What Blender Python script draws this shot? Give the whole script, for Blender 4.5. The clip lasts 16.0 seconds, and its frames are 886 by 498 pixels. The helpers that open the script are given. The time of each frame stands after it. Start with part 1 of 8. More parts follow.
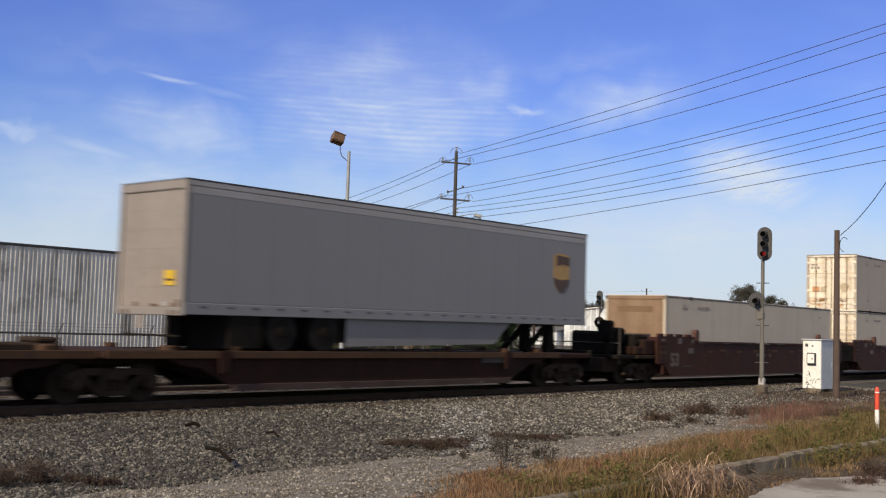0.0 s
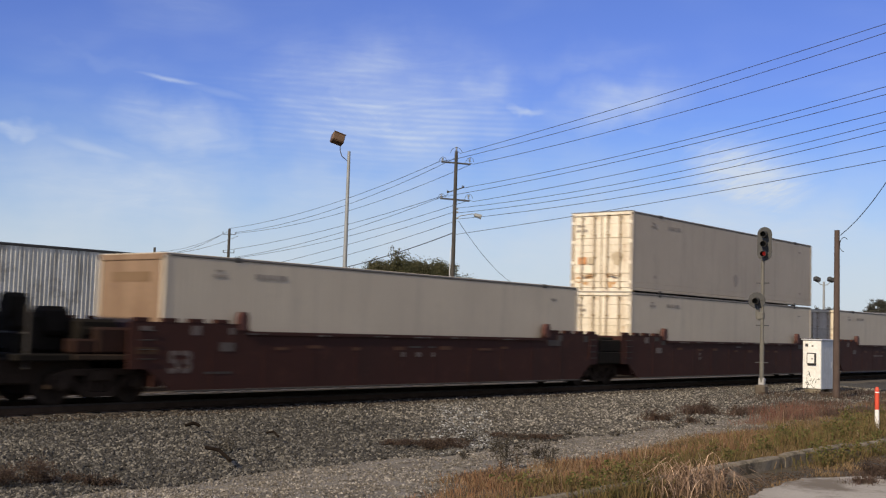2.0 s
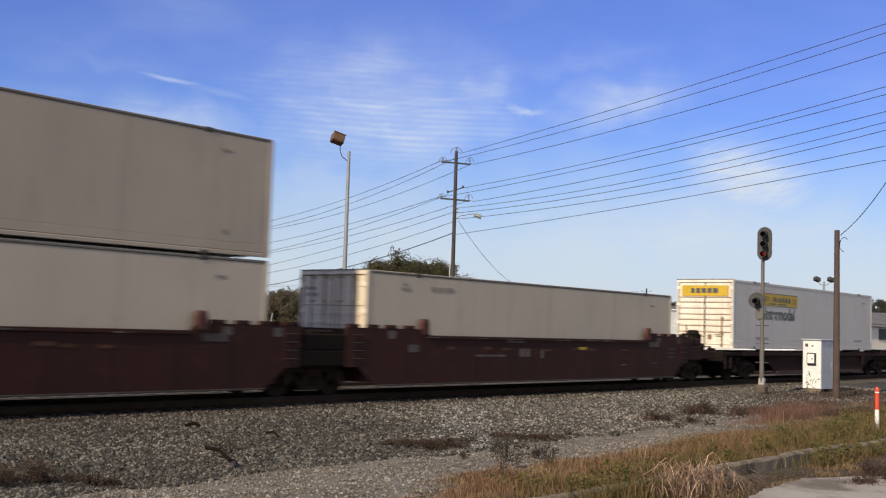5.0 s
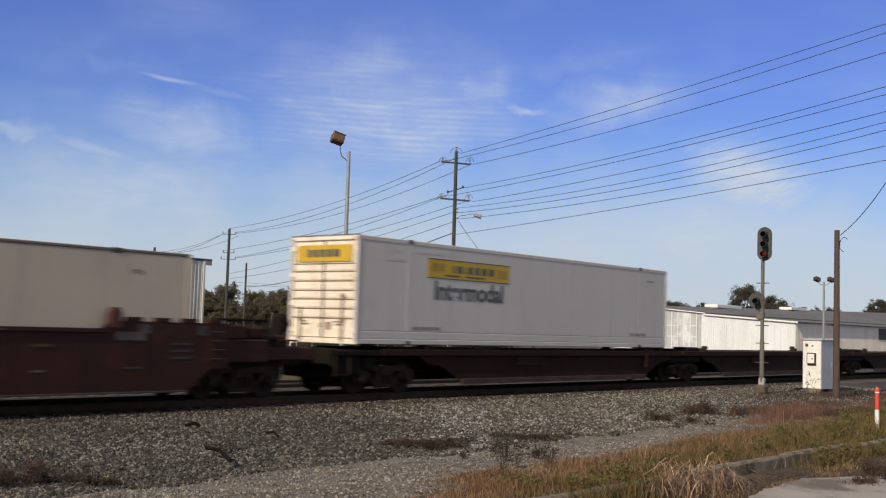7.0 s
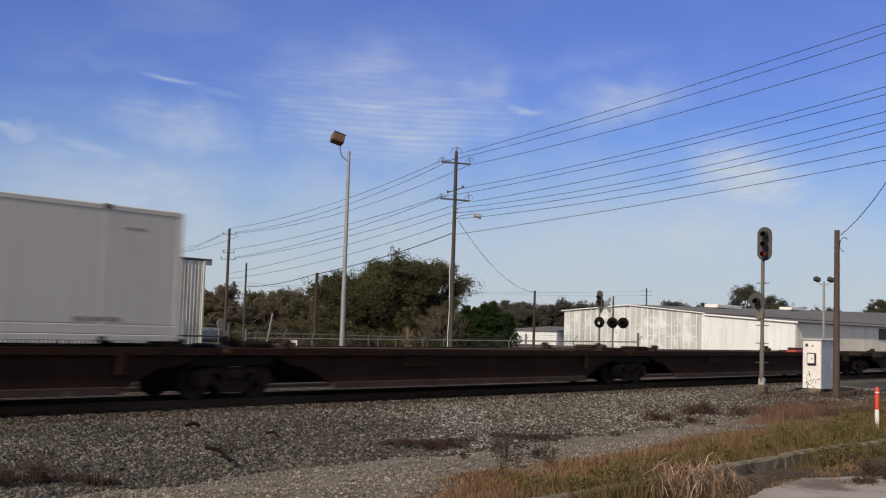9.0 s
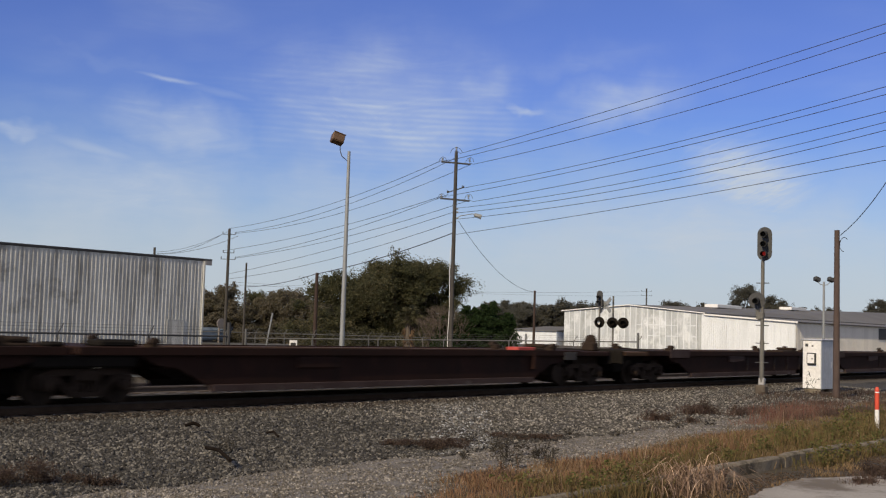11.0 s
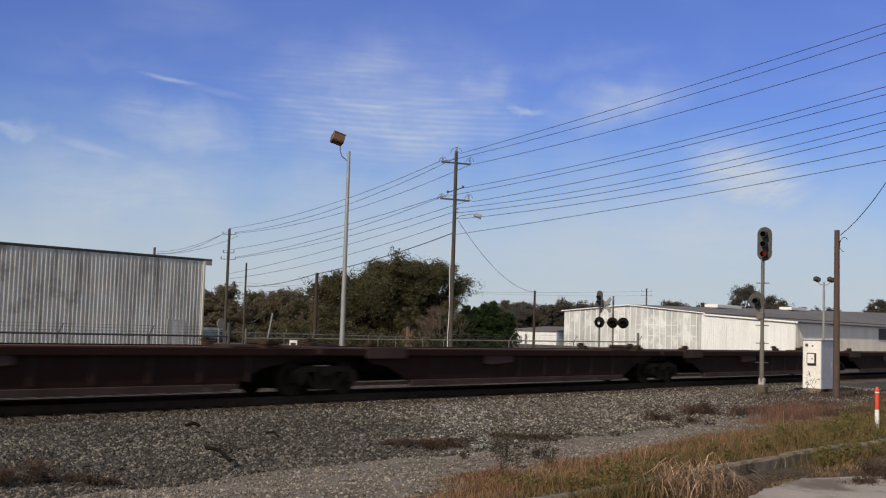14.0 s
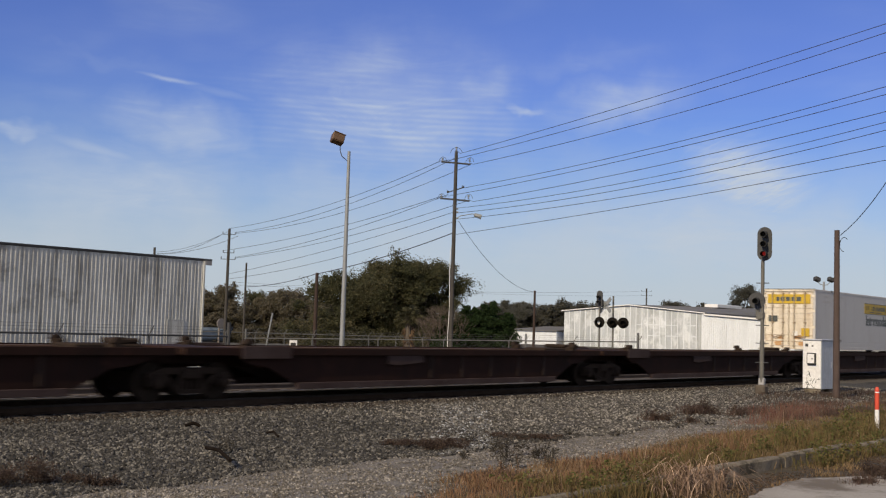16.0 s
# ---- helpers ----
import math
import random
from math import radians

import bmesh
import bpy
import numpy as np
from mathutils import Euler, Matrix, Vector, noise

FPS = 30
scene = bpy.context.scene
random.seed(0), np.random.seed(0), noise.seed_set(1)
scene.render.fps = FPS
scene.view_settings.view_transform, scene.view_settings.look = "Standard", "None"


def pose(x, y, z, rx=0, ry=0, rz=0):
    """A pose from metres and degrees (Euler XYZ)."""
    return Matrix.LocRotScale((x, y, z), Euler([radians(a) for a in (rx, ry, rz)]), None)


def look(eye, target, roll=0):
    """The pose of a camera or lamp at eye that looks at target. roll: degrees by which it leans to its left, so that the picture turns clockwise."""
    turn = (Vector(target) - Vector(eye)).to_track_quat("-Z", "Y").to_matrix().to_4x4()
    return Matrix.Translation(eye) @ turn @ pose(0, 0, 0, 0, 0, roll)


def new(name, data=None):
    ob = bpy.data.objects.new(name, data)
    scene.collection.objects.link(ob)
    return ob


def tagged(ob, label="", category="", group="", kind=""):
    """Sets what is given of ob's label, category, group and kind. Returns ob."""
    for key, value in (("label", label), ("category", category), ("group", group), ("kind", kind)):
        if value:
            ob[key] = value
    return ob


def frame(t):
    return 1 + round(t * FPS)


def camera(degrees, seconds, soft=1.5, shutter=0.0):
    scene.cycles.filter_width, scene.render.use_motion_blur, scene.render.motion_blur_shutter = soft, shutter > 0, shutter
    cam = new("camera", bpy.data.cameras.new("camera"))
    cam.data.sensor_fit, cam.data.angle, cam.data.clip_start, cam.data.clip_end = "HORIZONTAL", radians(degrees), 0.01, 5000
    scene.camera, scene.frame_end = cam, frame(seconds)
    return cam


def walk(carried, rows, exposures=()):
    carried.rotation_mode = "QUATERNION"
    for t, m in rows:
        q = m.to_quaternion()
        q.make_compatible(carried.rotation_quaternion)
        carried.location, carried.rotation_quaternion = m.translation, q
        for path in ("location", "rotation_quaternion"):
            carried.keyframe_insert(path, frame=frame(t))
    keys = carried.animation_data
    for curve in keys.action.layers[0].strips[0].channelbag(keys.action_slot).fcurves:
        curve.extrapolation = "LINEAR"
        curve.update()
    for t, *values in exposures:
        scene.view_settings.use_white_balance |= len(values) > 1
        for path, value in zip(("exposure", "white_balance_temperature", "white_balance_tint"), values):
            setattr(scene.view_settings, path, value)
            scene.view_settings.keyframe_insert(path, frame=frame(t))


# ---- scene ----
cam = camera(44.35, 16.0, soft=1.2, shutter=0.6)
EYE = Vector((0.0, 0.0, 1.82))
walk(cam, [(0.0, look(EYE, EYE + Vector((0.75698, 0.64948, 0.07160)), 1.80)),
           (16.0, look(EYE, EYE + Vector((0.75698, 0.64948, 0.07160)), 1.80))],
     exposures=[(0.0, -0.06), (0.5, 0.05), (1.0, 0.05), (1.5, 0.0), (2.0, -0.15), (2.5, -0.15), (3.0, -0.12), (3.5, -0.12), (4.0, 0.0), (4.2, 0.0), (6.3, -0.25), (7.0, -0.28), (9.0, -0.37), (16.0, -0.38)])

# ---- world, sun ----
SUN_EL, SUN_AZ = 31.0, 186.5      # degrees above the ground, and counter-clockwise from +x


def make_world():
    w = bpy.data.worlds.new("sky")
    scene.world = w
    w.use_nodes = True
    nt = w.node_tree
    nt.nodes.clear()
    n = nt.nodes.new
    sky = n("ShaderNodeTexSky")
    sky.sky_type = "NISHITA"
    sky.sun_disc = False
    sky.sun_elevation = radians(SUN_EL)
    sky.sun_rotation = radians(90 - SUN_AZ)
    sky.altitude, sky.air_density, sky.dust_density, sky.ozone_density = 20, 1.0, 0.6, 2.5
    co = n("ShaderNodeTexCoord")
    sep = n("ShaderNodeSeparateXYZ")
    nt.links.new(co.outputs["Generated"], sep.inputs[0])

    def calc(op, a, b):
        m = n("ShaderNodeMath")
        m.operation = op
        for i, v in enumerate((a, b)):
            if isinstance(v, (int, float)):
                m.inputs[i].default_value = v
            else:
                nt.links.new(v, m.inputs[i])
        return m.outputs[0]

    # bearing and height of the direction, in degrees
    az = calc("MULTIPLY", calc("ARCTAN2", sep.outputs[1], sep.outputs[0]), 57.2958)
    el = calc("MULTIPLY", calc("ARCSINE", sep.outputs[2], 0), 57.2958)
    both = n("ShaderNodeCombineXYZ")
    nt.links.new(az, both.inputs[0])
    nt.links.new(el, both.inputs[1])

    def smooth(v, lo, hi):
        r = n("ShaderNodeMapRange")
        r.interpolation_type = "SMOOTHSTEP"
        r.inputs["From Min"].default_value, r.inputs["From Max"].default_value = lo, hi
        nt.links.new(v, r.inputs["Value"])
        return r.outputs["Result"]

    def layer(rot, sx, sy, scale, detail, lo, hi, dist, off, tilted=False):
        mp = n("ShaderNodeMapping")
        if tilted:
            mp.vector_type = "TEXTURE"
        mp.inputs["Rotation"].default_value = (0, 0, radians(rot))
        mp.inputs["Scale"].default_value = (sx, sy, 0)
        mp.inputs["Location"].default_value = (off, off * 0.7, 0)
        nt.links.new(both.outputs[0], mp.inputs[0])
        no = n("ShaderNodeTexNoise")
        no.inputs["Scale"].default_value, no.inputs["Detail"].default_value = scale, detail
        no.inputs["Roughness"].default_value, no.inputs["Distortion"].default_value = 0.6, dist
        nt.links.new(mp.outputs[0], no.inputs["Vector"])
        mr = n("ShaderNodeMapRange")
        mr.interpolation_type = "SMOOTHSTEP"
        mr.inputs["From Min"].default_value, mr.inputs["From Max"].default_value = lo, hi
        nt.links.new(no.outputs["Fac"], mr.inputs["Value"])
        return mr.outputs["Result"]

    def swirl(scale, amount, off):
        no = n("ShaderNodeTexNoise")
        no.inputs["Scale"].default_value, no.inputs["Detail"].default_value, no.inputs["Roughness"].default_value = scale, 3, 0.5
        mp = n("ShaderNodeMapping")
        mp.inputs["Location"].default_value = (off, off, 0)
        nt.links.new(both.outputs[0], mp.inputs[0])
        nt.links.new(mp.outputs[0], no.inputs["Vector"])
        return calc("MULTIPLY", calc("SUBTRACT", no.outputs["Fac"], 0.5), amount)

    az_w, el_w = calc("ADD", az, swirl(0.36, 5.0, 2.0)), calc("ADD", el, swirl(0.42, 2.6, 9.0))

    def mass(a, e, wa, we, lean):
        """A ragged cloud mass about a bearing and height, with its half widths in degrees."""
        u, v = calc("SUBTRACT", az_w, a), calc("SUBTRACT", el_w, e)
        v = calc("ADD", v, calc("MULTIPLY", u, lean))
        q = calc("ADD", calc("POWER", calc("DIVIDE", u, wa), 2), calc("POWER", calc("DIVIDE", v, we), 2))
        return calc("POWER", 2.718, calc("MULTIPLY", q, -1))

    veil = layer(8, 0.05, 0.14, 1.0, 3, 0.42, 0.78, 0.4, 3.3)
    wisp = layer(8, 0.16, 0.75, 1.0, 7, 0.30, 0.78, 1.2, 1.7)
    fleck = layer(4, 0.45, 2.2, 1.0, 5, 0.34, 0.72, 0.6, 5.1)
    comb = layer(-24, 2.4, 0.34, 1.0, 6, 0.36, 0.70, 1.1, 2.9, True)
    # rippled rows
    rows = n("ShaderNodeTexWave")
    rows.wave_type, rows.bands_direction = "BANDS", "Y"
    rows.inputs["Scale"].default_value, rows.inputs["Distortion"].default_value = 1.05, 5.5
    rows.inputs["Detail"].default_value, rows.inputs["Detail Scale"].default_value, rows.inputs["Detail Roughness"].default_value = 2.5, 0.35, 0.6
    lay = n("ShaderNodeMapping")
    lay.inputs["Rotation"].default_value = (0, 0, radians(-3))
    lay.inputs["Scale"].default_value = (0.22, 1.0, 1.0)
    nt.links.new(both.outputs[0], lay.inputs[0])
    nt.links.new(lay.outputs[0], rows.inputs["Vector"])
    m_all = None
    for a, e, wa, we, lean, k in CLOUDS:
        m = calc("MULTIPLY", mass(a, e, wa, we, lean), k)
        m_all = m if m_all is None else calc("MAXIMUM", m_all, m)
    m_all = calc("MAXIMUM", m_all, calc("MULTIPLY", veil, 0.30))
    c = calc("MULTIPLY", m_all, calc("ADD", 0.40, calc("ADD", calc("MULTIPLY", wisp, 0.34), calc("MULTIPLY", fleck, 0.10))))
    rippled = calc("MULTIPLY", calc("MULTIPLY", mass(44.0, 10.6, 5.6, 2.1, -0.03), rows.outputs["Fac"]), calc("ADD", 0.05, calc("MULTIPLY", wisp, 0.29)))
    c = calc("ADD", c, rippled)
    # one straight trail, and a combed patch on its own
    az_w, el_w = calc("ADD", az, swirl(0.5, 0.5, 4.0)), calc("ADD", el, swirl(0.9, 0.22, 6.0))
    trail = calc("MAXIMUM", calc("MULTIPLY", mass(55.2, 12.16, 1.3, 0.11, -0.126), 0.50), calc("MULTIPLY", mass(52.4, 11.65, 2.0, 0.22, -0.126), 0.18))
    trail = calc("MAXIMUM", trail, calc("MULTIPLY", mass(58.4, 8.3, 2.4, 0.30, -0.20), 0.42))
    own = calc("MULTIPLY", mass(25.0, 8.0, 2.5, 1.5, -0.25), calc("ADD", 0.60, calc("ADD", calc("MULTIPLY", comb, 0.55), calc("MULTIPLY", fleck, 0.45))))
    c = calc("MAXIMUM", calc("MAXIMUM", c, own), trail)
    # haze thickens towards the horizon
    hz = n("ShaderNodeMapRange")
    hz.inputs["From Min"].default_value, hz.inputs["From Max"].default_value = 1.0, 11.5
    hz.inputs["To Min"].default_value, hz.inputs["To Max"].default_value = 1.0, 0.0
    hz.interpolation_type = "SMOOTHSTEP"
    nt.links.new(calc("ADD", el, swirl(0.22, 4.5, 14.0)), hz.inputs["Value"])
    c = calc("MINIMUM", c, 0.9)
    haze = calc("MULTIPLY", hz.outputs["Result"], 0.84)
    tint = n("ShaderNodeMix")
    tint.data_type, tint.blend_type = "RGBA", "MULTIPLY"
    tint.inputs[0].default_value = 1.0
    nt.links.new(sky.outputs[0], tint.inputs[6])
    # purer blue overhead, greener towards the horizon
    low_high = n("ShaderNodeMix")
    low_high.data_type = "RGBA"
    nt.links.new(smooth(el, 4, 15), low_high.inputs[0])
    low_high.inputs[6].default_value, low_high.inputs[7].default_value = SKY_TINT_LOW, SKY_TINT
    nt.links.new(low_high.outputs[2], tint.inputs[7])
    mix = n("ShaderNodeMix")
    mix.data_type = "RGBA"
    nt.links.new(c, mix.inputs[0])
    nt.links.new(tint.outputs[2], mix.inputs[6])
    mix.inputs[7].default_value = CLOUD
    mix3 = n("ShaderNodeMix")
    mix3.data_type = "RGBA"
    nt.links.new(haze, mix3.inputs[0])
    nt.links.new(mix.outputs[2], mix3.inputs[6])
    mix3.inputs[7].default_value = HAZE
    # unseen even grey overhead and away from the railway, added to neutralise the fill light
    over = calc("MAXIMUM", calc("MULTIPLY", smooth(el, 19, 38), 0.6), calc("MULTIPLY", smooth(calc("MULTIPLY", sep.outputs[1], -1), -0.15, 0.45), 0.6))
    mix2 = n("ShaderNodeMix")
    mix2.data_type = "RGBA"
    nt.links.new(over, mix2.inputs[0])
    nt.links.new(mix3.outputs[2], mix2.inputs[6])
    mix2.inputs[7].default_value = FILL_VEIL
    bg = n("ShaderNodeBackground")
    bg.inputs["Strength"].default_value = SKY_STRENGTH
    nt.links.new(mix2.outputs[2], bg.inputs[0])
    out = n("ShaderNodeOutputWorld")
    nt.links.new(bg.outputs[0], out.inputs[0])


SKY_TINT = (0.75, 0.82, 1.46, 1)
SKY_TINT_LOW = (0.59, 0.865, 1.35, 1)
CLOUD = (6.9, 7.8, 9.2, 1)
HAZE = (7.0, 7.6, 8.2, 1)
FILL_VEIL = (6.0, 6.0, 6.0, 1)
SKY_STRENGTH = 0.100
# bearing, height, half widths, lean, weight
CLOUDS = ((44.0, 11.4, 5.6, 3.0, 0.0, 0.82), (54.3, 9.6, 3.2, 1.3, -0.12, 0.80), (39.2, 12.2, 2.2, 1.4, 0.1, 0.62), (31.4, 11.9, 3.2, 1.1, 0.16, 0.85), (36.4, 11.3, 1.4, 0.28, -0.08, 0.85),
          (62.6, 8.9, 1.6, 0.35, 0.0, 0.7), (47, 6.8, 6.0, 1.6, 0.0, 0.5), (57, 6.3, 6.5, 2.2, 0.0, 0.85), (58.0, 12.8, 4.0, 0.5, -0.12, 0.16), (33.5, 13.9, 3.5, 0.8, 0.1, 0.25), (27, 5.0, 9.0, 2.2, 0.0, 0.95), (37, 4.5, 8.0, 1.6, 0.0, 0.7))
make_world()
sun = new("sun", bpy.data.lights.new("sun", "SUN"))
sun.data.energy, sun.data.angle, sun.data.color = 5.0, radians(0.53), (1.0, 0.83, 0.58)
sv = Vector((math.cos(radians(SUN_AZ)) * math.cos(radians(SUN_EL)), math.sin(radians(SUN_AZ)) * math.cos(radians(SUN_EL)), math.sin(radians(SUN_EL))))
sun.matrix_world = look(sv * 50, (0, 0, 0))


# ---- materials ----
def mat(name, a, b, rough=0.7, metal=0.0, big=1.5, fine=40.0, bump=0.1, streak=None, spots=None, alpha=None, island=0.0, spec=0.5, rnd=0.0, depth=0.01, hue=None, world=False, through_light=0.0):
    """Two tones by a large noise, broken by a fine one; streak: (colour, amount, scale) runs down; spots: (colour, amount, scale)."""
    m = bpy.data.materials.new(name)
    m.use_nodes = True
    nt = m.node_tree
    n, L = nt.nodes.new, nt.links.new
    p = nt.nodes["Principled BSDF"]
    co = n("ShaderNodeNewGeometry").outputs["Position"] if world else n("ShaderNodeTexCoord").outputs["Object"]

    def noise_of(scale, detail=4, vec=co, rough_=0.6):
        t = n("ShaderNodeTexNoise")
        t.inputs["Scale"].default_value, t.inputs["Detail"].default_value, t.inputs["Roughness"].default_value = scale, detail, rough_
        L(vec, t.inputs["Vector"])
        return t.outputs["Fac"]

    def ramp(v, lo, hi, to0=0.0, to1=1.0):
        r = n("ShaderNodeMapRange")
        r.inputs["From Min"].default_value, r.inputs["From Max"].default_value = lo, hi
        r.inputs["To Min"].default_value, r.inputs["To Max"].default_value = to0, to1
        L(v, r.inputs["Value"])
        return r.outputs["Result"]

    def mixc(f, c1, c2, how="MIX"):
        x = n("ShaderNodeMix")
        x.data_type, x.blend_type = "RGBA", how
        if isinstance(f, float):
            x.inputs[0].default_value = f
        else:
            L(f, x.inputs[0])
        for i, c in ((6, c1), (7, c2)):
            if isinstance(c, tuple):
                x.inputs[i].default_value = (*c[:3], 1)
            else:
                L(c, x.inputs[i])
        return x.outputs[2]

    fine_n = noise_of(fine)
    col = mixc(ramp(noise_of(big), 0.3, 0.7), a, b)
    f = n("ShaderNodeCombineColor")
    v = ramp(fine_n, 0.2, 0.8, 0.82, 1.16)
    for i in range(3):
        L(v, f.inputs[i])
    col = mixc(1.0, col, f.outputs[0], "MULTIPLY")
    if streak:
        mp = n("ShaderNodeMapping")
        mp.inputs["Scale"].default_value = (1, 1, 0.09)
        L(co, mp.inputs[0])
        col = mixc(ramp(noise_of(streak[2], 5, mp.outputs[0], 0.7), *(streak[3:] or (0.52, 0.76)), 0.0, streak[1]), col, streak[0])
    if spots:
        col = mixc(ramp(noise_of(spots[2], 6, co, 0.7), *(spots[3:] or (0.56, 0.70)), 0.0, spots[1]), col, spots[0])
    if island or rnd:
        src = n("ShaderNodeNewGeometry").outputs["Random Per Island"] if island else n("ShaderNodeObjectInfo").outputs["Random"]
        k = island or rnd
        g = n("ShaderNodeCombineColor")
        v2 = ramp(src, 0, 1, 1 - k, 1 + k)
        for i in range(3):
            L(v2, g.inputs[i])
        col = mixc(1.0, col, g.outputs[0], "MULTIPLY")
    if hue:
        w = n("ShaderNodeTexWhiteNoise")
        w.noise_dimensions = "1D"
        L(n("ShaderNodeNewGeometry").outputs["Random Per Island"], w.inputs["W"])
        col = mixc(ramp(w.outputs["Value"], 0.35, 0.65, 0.0, 0.9), col, hue)
    L(col, p.inputs["Base Color"])
    L(ramp(fine_n, 0.2, 0.8, max(rough - 0.08, 0.03), min(rough + 0.08, 1)), p.inputs["Roughness"])
    p.inputs["Metallic"].default_value = metal
    p.inputs["Specular IOR Level"].default_value = spec
    if bump:
        bp = n("ShaderNodeBump")
        bp.inputs["Strength"].default_value, bp.inputs["Distance"].default_value = bump, depth
        L(fine_n, bp.inputs["Height"])
        L(bp.outputs[0], p.inputs["Normal"])
    if through_light:
        # thin leaves pass part of the light
        tr = n("ShaderNodeBsdfTranslucent")
        L(col, tr.inputs["Color"])
        ms = n("ShaderNodeMixShader")
        ms.inputs[0].default_value = through_light
        L(p.outputs[0], ms.inputs[1])
        L(tr.outputs[0], ms.inputs[2])
        L(ms.outputs[0], nt.nodes["Material Output"].inputs["Surface"])
    return m


def glow(name, colour, strength):
    m = bpy.data.materials.new(name)
    m.use_nodes = True
    p = m.node_tree.nodes["Principled BSDF"]
    p.inputs["Base Color"].default_value = (*colour, 1)
    p.inputs["Emission Color"].default_value = (*colour, 1)
    p.inputs["Emission Strength"].default_value = strength
    return m


